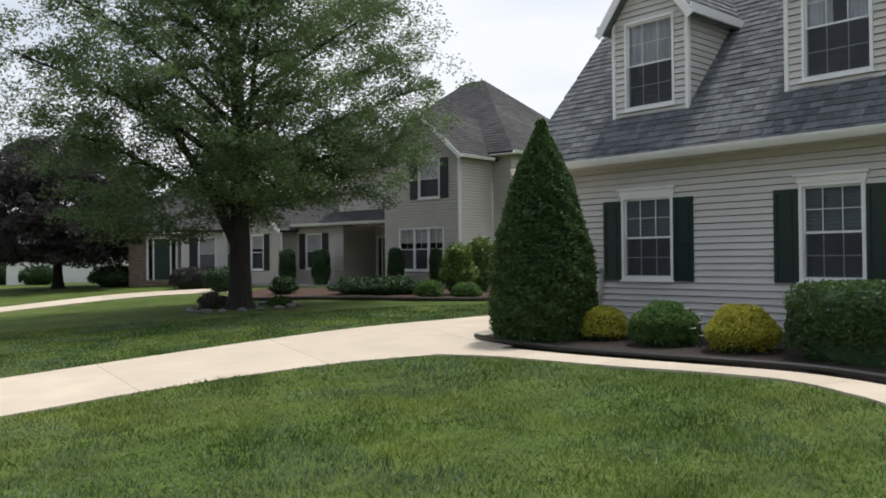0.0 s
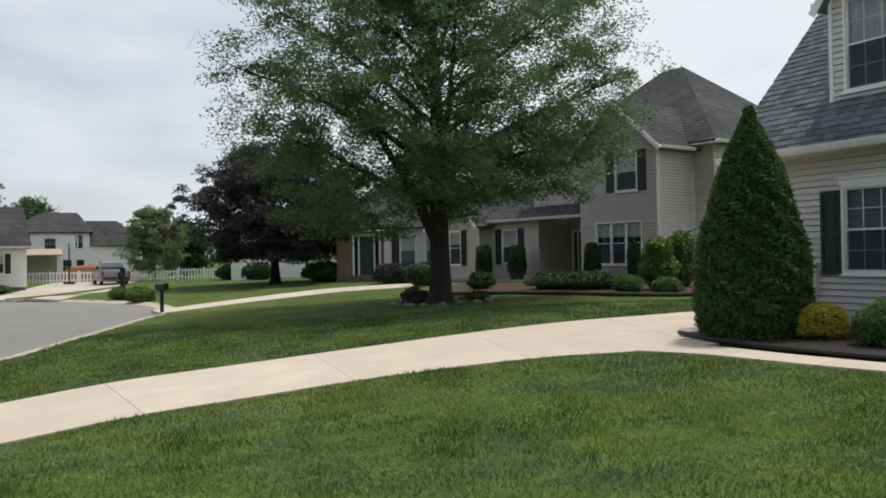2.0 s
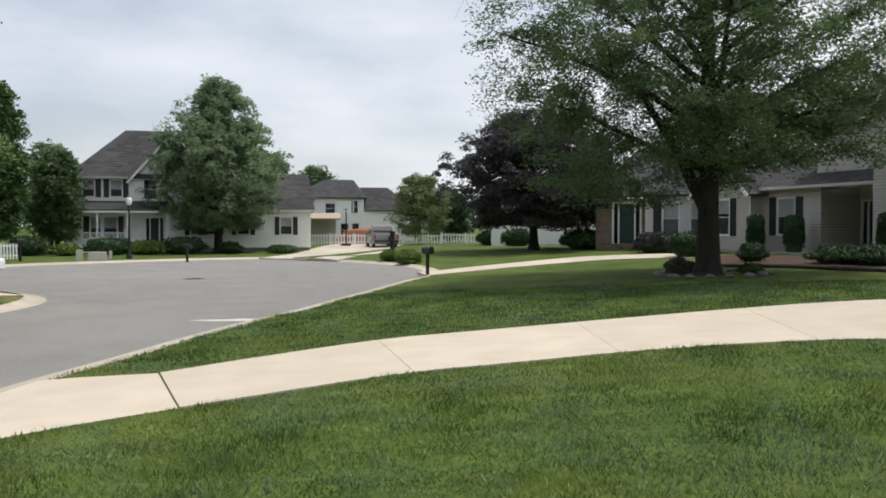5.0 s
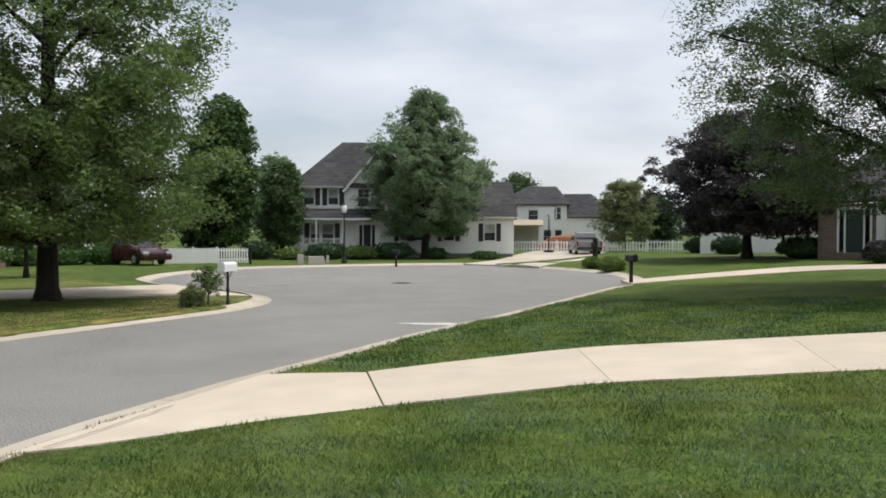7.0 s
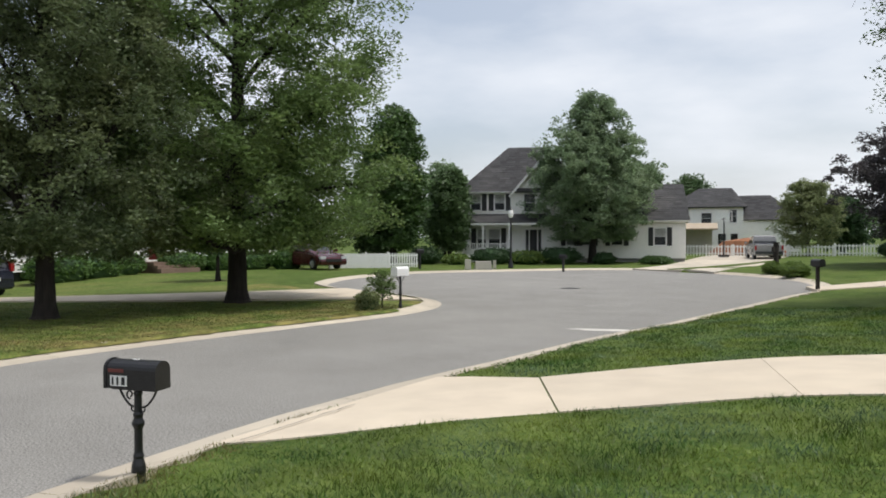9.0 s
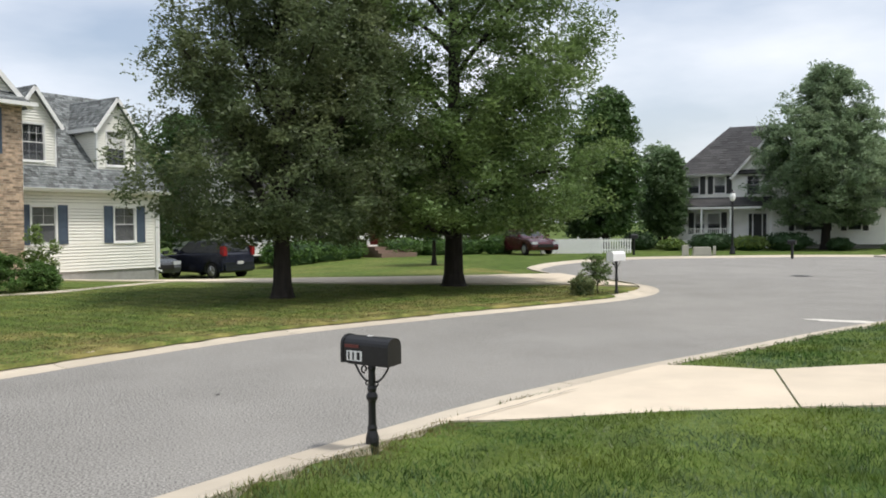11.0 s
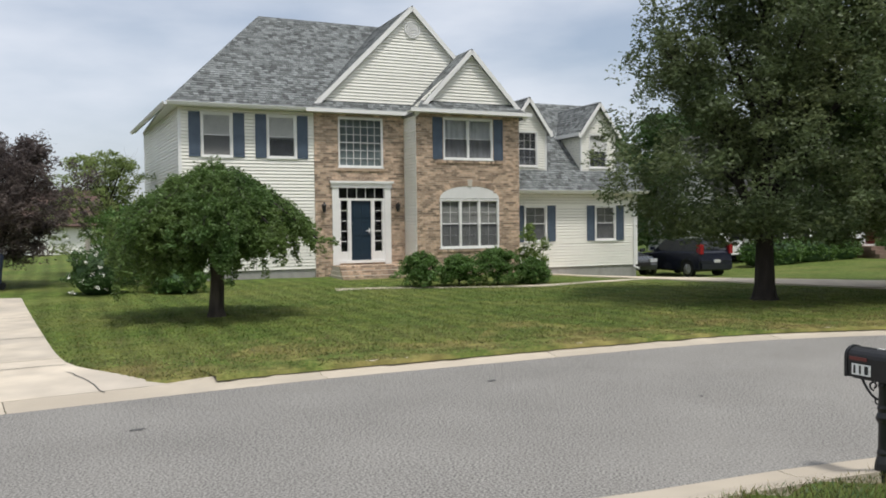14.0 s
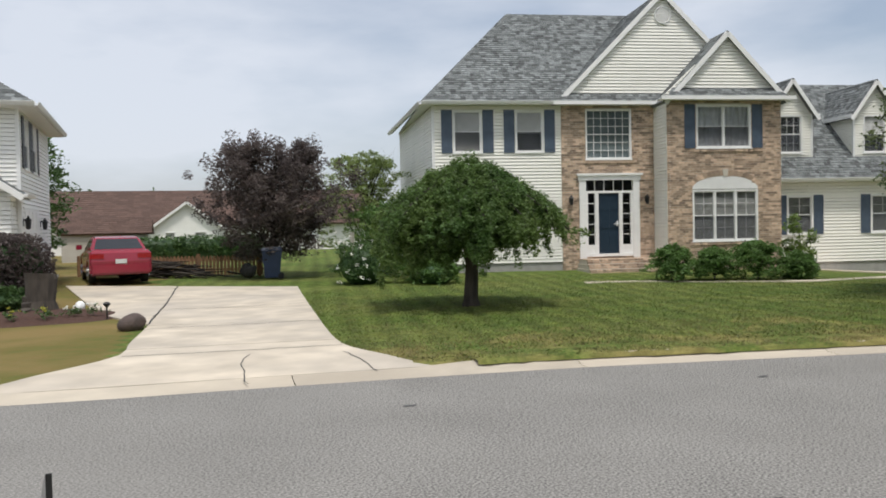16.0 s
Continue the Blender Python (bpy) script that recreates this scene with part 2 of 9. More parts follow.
LEAF_FEATHER = leaf_mat("feathery_leaf", (0.20, 0.27, 0.09), (0.27, 0.33, 0.12), glow=0.5)
LEAF_PURPLE = leaf_mat("purple_leaf", (0.048, 0.046, 0.050), (0.078, 0.069, 0.072), 0.4, 0.4)
LEAF_PLUM = leaf_mat("plum_leaf", (0.098, 0.080, 0.078), (0.145, 0.116, 0.106), 0.45, 0.42)
LEAF_CHERRY = leaf_mat("cherry_leaf", (0.080, 0.150, 0.042), (0.160, 0.225, 0.066), glow=0.42)
LEAF_SHRUB = leaf_mat("shrub_leaf", (0.058, 0.112, 0.036), (0.092, 0.158, 0.048))
SCREEN = mat("insect_screen", (0.06, 0.066, 0.078), (0.05, 0.055, 0.066), 3, 0.6)
SCREEN.node_tree.nodes["Principled BSDF"].inputs["Alpha"].default_value = 0.6
# Grey-green that paints the sky's reflection in the glass onto the blinds.
TINTED = mat("blind_with_sky_reflection", (0.17, 0.21, 0.22), (0.13, 0.165, 0.175), 2, 0.5)
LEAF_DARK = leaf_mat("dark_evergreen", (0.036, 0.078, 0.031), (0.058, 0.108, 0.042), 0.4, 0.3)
LEAF_GOLD = leaf_mat("golden_leaf", (0.40, 0.40, 0.05), (0.52, 0.49, 0.08), 0.35)
LEAF_BOX = leaf_mat("box_leaf", (0.085, 0.17, 0.042), (0.13, 0.22, 0.06))
LEAF_LIME = leaf_mat("lime_leaf", (0.13, 0.20, 0.045), (0.17, 0.24, 0.06))
PETAL = mat("white_petal", (0.8, 0.8, 0.75), (0.75, 0.74, 0.7), 5, 0.7)
PETAL_PINK = leaf_mat("pink_petal", (0.45, 0.06, 0.13), (0.35, 0.05, 0.10))


# ---- mesh helpers ----
def part(name, data, material, parent=None, label=""):
    """Links a bmesh, or (verts, faces), as one mesh object under a thing or part."""
    me = bpy.data.meshes.new(name)
    if isinstance(data, bmesh.types.BMesh):
        data.to_mesh(me)
        data.free()
    else:
        me.from_pydata(data[0], [], data[1])
    me.materials.append(material)
    ob = new(name, me)
    if parent:
        ob.parent = parent
    if label:
        ob["label"] = label
    return ob


def smooth(ob):
    for p in ob.data.polygons:
        p.use_smooth = True
    return ob


def thing(name, m, label, category, group="", kind=""):
    ob = new(name)
    ob.empty_display_size = 0.2
    ob.matrix_basis = m
    return tagged(ob, label, category, group, kind)


class Build:
    """Collects boxes and sheets, to become one mesh."""

    def __init__(self):
        self.v, self.f = [], []

    def hexa(self, eight):
        b = len(self.v)
        self.v += [tuple(p) for p in eight]
        self.f += [tuple(b + i for i in q) for q in ((0, 3, 2, 1), (4, 5, 6, 7), (0, 1, 5, 4), (1, 2, 6, 5), (2, 3, 7, 6), (3, 0, 4, 7))]
        return self

    def box(self, x0, x1, y0, y1, z0, z1):
        return self.hexa([(x0, y0, z0), (x1, y0, z0), (x1, y1, z0), (x0, y1, z0), (x0, y0, z1), (x1, y0, z1), (x1, y1, z1), (x0, y1, z1)])

    def quad(self, *pts):
        b = len(self.v)
        self.v += [tuple(p) for p in pts]
        self.f.append(tuple(range(b, b + len(pts))))
        return self

    def tube(self, pts, radii, sides=8, cap=True):
        """A tapered tube along points."""
        pts = [Vector(p) for p in pts]
        b = len(self.v)
        for i, p in enumerate(pts):
            d = (pts[min(i + 1, len(pts) - 1)] - pts[max(i - 1, 0)]).normalized()
            a = d.cross(Vector((0.31, 0.95, 0.05)))
            if a.length < 0.05:
                a = d.cross(Vector((1, 0, 0)))
            a.normalize()
            c = d.cross(a)
            for k in range(sides):
                w = 2 * math.pi * k / sides
                self.v.append(tuple(p + (a * math.cos(w) + c * math.sin(w)) * radii[i]))
        for i in range(len(pts) - 1):
            for k in range(sides):
                k2 = (k + 1) % sides
                self.f.append((b + i * sides + k, b + i * sides + k2, b + (i + 1) * sides + k2, b + (i + 1) * sides + k))
        if cap:
            self.f.append(tuple(b + k for k in range(sides))[::-1])
            e = b + (len(pts) - 1) * sides
            self.f.append(tuple(e + k for k in range(sides)))
        return self

    def lathe(self, rings, sides=16, at=(0, 0, 0)):
        """rings: (radius, z) from the bottom up."""
        b = len(self.v)
        for r, z in rings:
            for k in range(sides):
                w = 2 * math.pi * k / sides
                self.v.append((at[0] + r * math.cos(w), at[1] + r * math.sin(w), at[2] + z))
        for i in range(len(rings) - 1):
            for k in range(sides):
                k2 = (k + 1) % sides
                self.f.append((b + i * sides + k, b + i * sides + k2, b + (i + 1) * sides + k2, b + (i + 1) * sides + k))
        self.f.append(tuple(b + k for k in range(sides))[::-1])
        e = b + (len(rings) - 1) * sides
        self.f.append(tuple(e + k for k in range(sides)))
        return self

    def done(self, name, material, parent=None, label="", weld=False):
        if weld:
            seen, back, v = {}, [], []
            for p in self.v:
                k = tuple(round(c, 4) for c in p)
                if k not in seen:
                    seen[k] = len(v)
                    v.append(p)
                back.append(seen[k])
            faces = [tuple(dict.fromkeys(back[i] for i in f)) for f in self.f]
            self.v, self.f = v, [f for f in faces if len(f) > 2]
        return part(name, (self.v, self.f), material, parent, label)


# ---- lie of the land ----
NEAR = [(6.0, -17.0), (1.0, -9.8), (-3.6, -3.8), (-5.2, -1.5), (-6.18, 0.12), (-6.88, 1.12), (-7.57, 2.24), (-7.95, 2.84), (-8.40, 3.64), (-8.85, 4.58), (-9.30, 5.55), (-9.74, 6.65), (-10.22, 7.95), (-10.95, 9.76), (-11.70, 11.80), (-12.42, 14.2),
        (-13.85, 18.2), (-15.9, 23.8), (-17.1, 27.3), (-19.3, 30.3), (-21.4, 32.3), (-23.5, 33.5), (-25.8, 34.5), (-27.6, 34.95)]
FAR = [(-33.5, 35.6), (-35.2, 32.6), (-36.2, 28.6), (-36.9, 23.0), (-34.2, 18.1), (-31.05, 15.2), (-29.3, 14.4), (-26.8, 13.95), (-24.0, 14.05), (-22.6, 14.05), (-20.8, 13.72), (-19.45, 13.02), (-18.7, 12.4), (-17.8, 11.2), (-17.13, 9.9), (-16.5, 8.05),
       (-15.75, 5.95), (-15.05, 4.05), (-14.35, 2.4), (-13.5, 1.0), (-12.5, -0.35), (-11.6, -1.5), (-10.75, -2.6), (-9.95, -3.6), (-9.0, -4.65), (-8.1, -5.6), (-7.0, -6.72), (-6.2, -7.5), (-5.5, -8.25), (-2.0, -12.6), (2.0, -18.5)]


def spline(pts, step=0.6):
    """Catmull-Rom through points, sampled evenly."""
    p = [np.array(q, float) for q in pts]
    p = [2 * p[0] - p[1]] + p + [2 * p[-1] - p[-2]]
    out = []
    for i in range(1, len(p) - 2):
        n = max(1, int(np.linalg.norm(p[i + 1] - p[i]) / step))
        for k in range(n):
            t = k / n
            out.append(0.5 * (2 * p[i] + (p[i + 1] - p[i - 1]) * t + (2 * p[i - 1] - 5 * p[i] + 4 * p[i + 1] - p[i + 2]) * t * t
                              + (3 * p[i] - p[i - 1] - 3 * p[i + 1] + p[i + 2]) * t ** 3))
    out.append(p[-2])
    return np.array(out)


NEAR_C, FAR_C = spline(NEAR), spline(FAR)
STREET = np.concatenate([NEAR_C, FAR_C])


def seg_dist(x, y, line):
    """Distance from points to a polyline."""
    best = np.full(np.shape(x), 1e9)
    for a, b in zip(line[:-1], line[1:]):
        d = b - a
        t = np.clip(((x - a[0]) * d[0] + (y - a[1]) * d[1]) / (d @ d + 1e-12), 0, 1)
        best = np.minimum(best, np.hypot(x - a[0] - t * d[0], y - a[1] - t * d[1]))
    return best


def inside(x, y, poly):
    r = np.zeros(np.shape(x), bool)
    for (ax, ay), (bx, by) in zip(poly, np.roll(poly, -1, 0)):
        r ^= ((ay > y) != (by > y)) & (x < (bx - ax) * (y - ay) / (by - ay + 1e-12) + ax)
    return r


GROUND_NEAR, GROUND_FAR = NEAR_C[::3], FAR_C[::3]


def land(x, y):
    """Height of the lawns at points (arrays)."""
    x, y = np.asarray(x, float), np.asarray(y, float)
    a, b = seg_dist(x, y, GROUND_NEAR), seg_dist(x, y, GROUND_FAR)
    wa, wb = 1 / (a + 0.3) ** 8, 1 / (b + 0.3) ** 8
    ha, hb = np.minimum(0.045 * a, 0.82 + 0.002 * a), np.maximum(-0.004 * b, -0.05)
    dip = 0.5 * np.exp(-((x + 39.0) ** 2 + (y - 1.0) ** 2) / 40.0)
    return 0.06 + (wa * ha + wb * hb) / (wa + wb) - dip


def ground_z(x, y):
    return float(land(np.array([x]), np.array([y]))[0])


# ---- the ground sheet ----
def axis_steps(lo, hi, fine, far):
    a = list(np.arange(lo, hi, fine))
    step, left, right = fine, [lo], [hi]
    while right[-1] < far:
        step *= 1.25
        right.append(right[-1] + step)
        left.append(left[-1] - step)
    return np.array(left[:0:-1] + a + right)


gx, gy = axis_steps(-42, 14, 0.4, 1500), axis_steps(-16, 46, 0.4, 1500)
GX, GY = np.meshgrid(gx, gy)
GZ = land(GX, GY)
in_street = inside(GX, GY, STREET)
edge_d = np.minimum(seg_dist(GX, GY, NEAR_C), seg_dist(GX, GY, FAR_C))
GZ = np.where(in_street, -0.22, np.where(edge_d < 0.35, GZ - 0.2, GZ))
in_drive = inside(GX, GY, np.array([(-9.0, -5.2), (-9.8, -6.95), (-10.7, -8.1), (-10.0, -9.5), (-8.4, -9.6), (-7.5, -9.2), (-5.6, -8.8)]))
GZ = np.where(in_drive, np.minimum(GZ, -0.06), GZ)
GZ += np.where(in_street, 0, 0.012 * np.sin(GX * 1.7) * np.cos(GY * 1.3))
nx_, ny_ = len(gx), len(gy)
gi = np.arange(nx_ * ny_).reshape(ny_, nx_)
gf = np.stack([gi[:-1, :-1], gi[:-1, 1:], gi[1:, 1:], gi[1:, :-1]], -1).reshape(-1, 4)
ground = part("ground", (np.stack([GX, GY, GZ], -1).reshape(-1, 3).tolist(), gf.tolist()), GRASS)
ground.data.materials.append(GRASS_DRY)
ground.data.materials.append(GRASS_BROWN)
ground.data.materials.append(GRASS_EDGE)
fc = np.stack([GX, GY], -1).reshape(-1, 2)[gf].mean(1)
far_side = seg_dist(fc[:, 0], fc[:, 1], FAR_C[::2]) < seg_dist(fc[:, 0], fc[:, 1], NEAR_C[::2])
kind_f = np.where(far_side & (fc[:, 1] < 13) & (np.hypot(*fc.T) < 60), np.where((fc[:, 0] - 2.9) * 0.72 - (fc[:, 1] + 18) * 0.69 > -13.45, 2, 1), 0)
edge_band = seg_dist(fc[:, 0], fc[:, 1], FAR_C[::2]) < 2.9 + 1.1 * np.sin(fc[:, 0] * 1.3) * np.sin(fc[:, 1] * 0.9 + 1)
kind_f = np.where((kind_f == 1) & edge_band, 3, kind_f)
ground.data.polygons.foreach_set("material_index", kind_f.astype(np.int32))
tagged(smooth(ground), "mown green lawn with paler dry patches", "lawn", kind="structure")

# street surface
bm = bmesh.new()
loop = [bm.verts.new((p[0], p[1], 0.0)) for p in STREET]
bmesh.ops.triangle_fill(bm, use_beauty=True, use_dissolve=False, edges=[bm.edges.new((loop[i], loop[(i + 1) % len(loop)])) for i in range(len(loop))])
for f in bm.faces:
    if f.normal.z < 0:
        f.normal_flip()
tagged(part("road", bm, ASPHALT), "worn grey asphalt road ending in a turning circle", "road", kind="structure")


def offset_line(line, d):
    t = np.gradient(line, axis=0)
    t /= np.linalg.norm(t, axis=1)[:, None]
    return line + np.stack([t[:, 1], -t[:, 0]], 1) * d


def curb_run(name, line, side, label, drops=()):
    """A rolled concrete kerb along a line, in separate cast lengths with joints."""
    root = thing(name, pose(0, 0, 0), label, "kerb", kind="structure")
    prof = [(-0.03, -0.03), (0.0, 0.006), (0.20, 0.014), (0.34, 0.05), (0.44, 0.085), (0.52, 0.092), (0.53, -0.1)]
    rails = [offset_line(line, side * d) for d, _ in prof]
    n = len(line)
    for i in range(0, n - 1, 5):
        j = min(i + 5, n - 1)
        v, f = [], []
        for k in range(i, j + 1):
            for (_, z), r in zip(prof, rails):
                p = r[k].copy()
                if k == j and j < n - 1:
                    p = r[k] + (r[k - 1] - r[k]) * 0.012
                low = min([1.0] + [min(max((math.hypot(p[0] - q[0], p[1] - q[1]) - q[2]) / 0.9, 0.0), 1.0) for q in drops])
                v.append((p[0], p[1], z * (0.35 + 0.65 * low) if z > 0 else z))
        m = len(prof)
        for k in range(j - i):
            for q in range(m - 1):
                a = k * m + q
                f.append((a, a + 1, a + m + 1, a + m) if side > 0 else (a + 1, a, a + m, a + m + 1))
        part("kerb_length", (v, f), CURB, root)
    return root


curb_run("kerb_near", NEAR_C, 1, "pale rolled concrete kerb along the near lawns")
curb_run("kerb_far", FAR_C, 1, "pale rolled concrete kerb along the opposite lawns", [(-7.3, -7.0, 2.3)])


def verge(name, line, side, label):
    """The lawn's ragged edge, grown over the back of the kerb."""
    rng = np.random.default_rng(31)
    n = len(line)
    ragged = 0.29 + 0.01 * np.sin(np.arange(n) * 0.23) + rng.normal(0, 0.012, n)
    v, f = [], []
    for d, z in ((ragged, None), (ragged + 0.04, 0.100), (np.full(n, 0.6), 0.098), (np.full(n, 1.3), -1)):
        off = offset_line(line, side)
        p = line + (off - line) * d[:, None]
        for k in range(n):
            v.append((p[k, 0], p[k, 1], 0.055 if z is None else (ground_z(*p[k]) + 0.02 if z < 0 else z + rng.normal(0, 0.008))))
    for r in range(3):
        for k in range(n - 1):
            a = r * n + k
            f.append((a, a + 1, a + n + 1, a + n) if side < 0 else (a + 1, a, a + n, a + n + 1))
    return tagged(smooth(part(name, (v, f), GRASS_EDGE)), label, "lawn", kind="structure")


far_fine = spline(FAR, 0.14)
verge("verge_far", far_fine[(far_fine[:, 1] < 10.9) & (far_fine[:, 1] > -4.55) & (far_fine[:, 0] < -8.5)], 1, "ragged dry grass edge along the kerb")


def resample(line, n):
    line = np.array(line, float)
    s = np.r_[0, np.cumsum(np.linalg.norm(np.diff(line, axis=0), axis=1))]
    t = np.linspace(0, s[-1], n)
    return np.stack([np.interp(t, s, line[:, 0]), np.interp(t, s, line[:, 1])], 1)


def paving(name, left, right, material, label, slabs=6, across=6, lift=0.035, base=None, category="driveway", gap=0.01):
    """A concrete strip between two edge lines, cast in slabs with open joints."""
    root = thing(name, pose(0, 0, 0), label, category, kind="structure")
    n = slabs * 6 + 1
    a, b = resample(spline(left, 0.3), n), resample(spline(right, 0.3), n)
    for s in range(slabs):
        v, f = [], []
        ks = list(range(s * 6, s * 6 + 7))
        for k in ks:
            pa, pb = a[k].copy(), b[k].copy()
            if k == ks[-1] and s < slabs - 1:
                ln = max(np.linalg.norm(a[k] - a[k - 1]), 1e-3)
                pa, pb = pa + (a[k - 1] - a[k]) * gap / ln, pb + (b[k - 1] - b[k]) * gap / max(np.linalg.norm(b[k] - b[k - 1]), 1e-3)
            for c in range(across + 1):
                p = pa + (pb - pa) * c / across
                h = ground_z(*p) + lift if base is None else base(*p)
                v.append((p[0], p[1], h))
        w = across + 1
        top = len(v)
        v += [(x, y, z - 0.1) for x, y, z in v]
        for k in range(6):
            for c in range(across):
                q = k * w + c
                f.append((q, q + 1, q + w + 1, q + w))
        rim = [c for c in range(w)] + [k * w + across for k in range(1, 7)] + [6 * w + c for c in range(across - 1, -1, -1)] + [k * w for k in range(5, 0, -1)]
        for q, r in zip(rim, rim[1:] + rim[:1]):
            f.append((r, q, q + top, r + top))
        part("slab", (v, f), material, root)
    return root

# ---- drives and paths ----
paving("driveway_mouth", [(-9.05, 6.05), (-8.78, 6.33), (-8.36, 6.62), (-8.0, 6.87)], [(-7.25, 2.52), (-6.98, 3.1), (-6.58, 4.5), (-6.15, 5.54)], CONCRETE, "pale concrete driveway mouth flaring to the kerb", slabs=1, across=6, lift=0.012)
paving("driveway_near", [(-7.985, 6.885), (-7.58, 8.4), (-6.98, 10.1), (-5.9, 11.45), (-4.75, 12.9), (-3.45, 14.5), (-2.3, 15.8), (-1.2, 16.75), (0.06, 17.4), (1.05, 17.95), (5.0, 20.2)],
       [(-6.138, 5.552), (-5.18, 7.6), (-4.3, 8.65), (-3.4, 9.68), (-2.4, 10.6), (-1.2, 11.4), (0.0, 11.78), (1.2, 12.5), (4.6, 15.6)], CONCRETE,
       "pale sandy concrete driveway curving to a garage", slabs=6, across=8, gap=0.007, lift=0.02)
paving("path_near", [(0.4, 12.5), (1.05, 12.0), (1.78, 11.1), (2.9, 9.98), (3.82, 9.08), (4.3, 8.2), (4.55, 7.2), (4.8, 6.0), (4.9, 3.0)],
       [(-0.1, 11.83), (0.75, 11.3), (1.34, 10.72), (2.17, 9.92), (2.96, 9.27), (3.6, 8.59), (3.8, 7.85), (3.9, 7.1), (4.1, 3.0)], CONCRETE,
       "narrow pale concrete path beside a planting bed", slabs=8, across=2, category="path", lift=0.024)
paving("driveway_middle", [(-17.6, 27.4), (-16.6, 32.0), (-14.6, 37.0), (-11.5, 38.6), (-9.2, 38.4)], [(-16.0, 25.6), (-15.0, 29.6), (-12.9, 34.0), (-10.6, 35.2), (-9.0, 35.0)], CONCRETE,
       "pale concrete driveway beside the big shade tree", slabs=5, across=4)
paving("driveway_end", [(-33.6, 35.5), (-36.6, 41.5), (-41.5, 49.5), (-45.5, 56.0), (-48.5, 62.0)], [(-27.5, 34.95), (-29.2, 40.0), (-33.5, 48.0), (-37.0, 54.0), (-40.0, 60.0)], CONCRETE_OLD,
       "pale concrete driveway with a parked pickup truck", slabs=5, across=4, lift=0.015)
paving("driveway_opposite", [(-26.6, 13.7), (-27.4, 9.5), (-28.6, 6.0), (-31.3, 1.0), (-36.0, -5.5)], [(-20.4, 13.0), (-22.6, 10.6), (-25.6, 5.5), (-28.8, 0.8), (-33.5, -7.0)], CONCRETE,
       "pale concrete driveway with parked cars", slabs=6, across=4)
def apron_z(x, y):
    """The wide drive dips to meet its dropped kerb."""
    d = float(seg_dist(np.array([x]), np.array([y]), FAR_C)[0])
    return min(ground_z(x, y) + 0.03, 0.034 + 0.05 * max(0.0, d - 0.5))


paving("driveway_wide", [(-9.14, -5.29), (-9.72, -6.8), (-10.5, -7.8), (-13.4, -10.45), (-18.9, -15.4)], [(-5.4, -9.1), (-7.75, -9.5), (-9.0, -10.6), (-10.8, -12.25), (-14.0, -15.3), (-17.6, -18.8)], CONCRETE_OLD,
       "weathered wide concrete driveway with open cracked joints", slabs=5, across=5, gap=0.03, base=apron_z)
paving("driveway_apron", [(-10.85, -12.33), (-12.2, -13.62), (-14.05, -15.37), (-16.9, -18.15), (-17.65, -18.87)], [(-12.0, -15.5), (-12.9, -16.6), (-13.9, -18.2), (-15.4, -20.6), (-16.6, -22.5)], CONCRETE_OLD,
       "weathered concrete parking apron by a garage", slabs=2, across=4, lift=0.03)


def flat_patch(name, x, y, pts, z, material, label, category):
    """A thin irregular film on the paving, given its rim round (x, y)."""
    b = Build()
    b.v = [(x, y, z)] + [(x + p[0], y + p[1], z) for p in pts]
    n = len(pts)
    b.f = [(0, 1 + i, 1 + (i + 1) % n) for i in range(n)]
    return tagged(b.done(name, material), label, category, kind="structure")


def blot(rx, ry, turn, seed, n=18):
    rng = random.Random(seed)
    c, s = math.cos(radians(turn)), math.sin(radians(turn))
    out = []
    for i in range(n):
        w, k = 2 * math.pi * i / n, rng.uniform(0.65, 1.15)
        a, d = rx * k * math.cos(w), ry * k * math.sin(w)
        out.append((a * c - d * s, a * s + d * c))
    return out


TAR = mat("tar_spot", (0.075, 0.075, 0.073), (0.05, 0.05, 0.05), 20, 0.7)
CHALK = mat("spilt_concrete", (0.66, 0.63, 0.58), (0.52, 0.50, 0.46), 9, 0.95)
flat_patch("concrete_stain", -12.0, 12.45, blot(1.15, 0.2, 41, 3, 26), 0.004, CHALK, "pale smear of spilt concrete on the asphalt", "stain")
for i, (x, y, r) in enumerate(((-7.18, -4.43, 0.05), (-10.12, -1.57, 0.06), (-5.79, -0.87, 0.05), (-9.6, 0.8, 0.03))):
    flat_patch("tar_spot", x, y, blot(r * 1.6, r * 0.8, 140 + 13 * i, 20 + i), 0.004, TAR, "small dark tar spot on the asphalt", "tar spot")
mh = thing("manhole_cover", pose(-22.9, 20.96, 0.0), "dark iron manhole cover set in the asphalt", "manhole cover", kind="structure")
Build().lathe([(0.36, -0.02), (0.36, 0.006), (0.33, 0.008)], 24).done("frame", TAR, mh)
Build().lathe([(0.31, -0.02), (0.31, 0.012), (0.3, 0.014)], 24).done("cover", IRON, mh)


def crack(line, label, lift=0.045, w=0.007, base=None):
    """A dark open crack along a line on a slab."""
    ln = spline(line, 0.15)
    rng = np.random.default_rng(len(line) * 7)
    ln = ln + rng.normal(0, 0.012, ln.shape)
    t = np.gradient(ln, axis=0)
    t /= np.linalg.norm(t, axis=1)[:, None] + 1e-9
    o = np.stack([t[:, 1], -t[:, 0]], 1) * w
    b = Build()
    for i in range(len(ln) - 1):
        b.quad(*[(p[0], p[1], (ground_z(*p) if base is None else base(*p)) + lift) for p in (ln[i] - o[i], ln[i] + o[i], ln[i + 1] + o[i + 1], ln[i + 1] - o[i + 1])])
    return tagged(b.done("slab_crack", TAR), label, "crack", kind="structure")


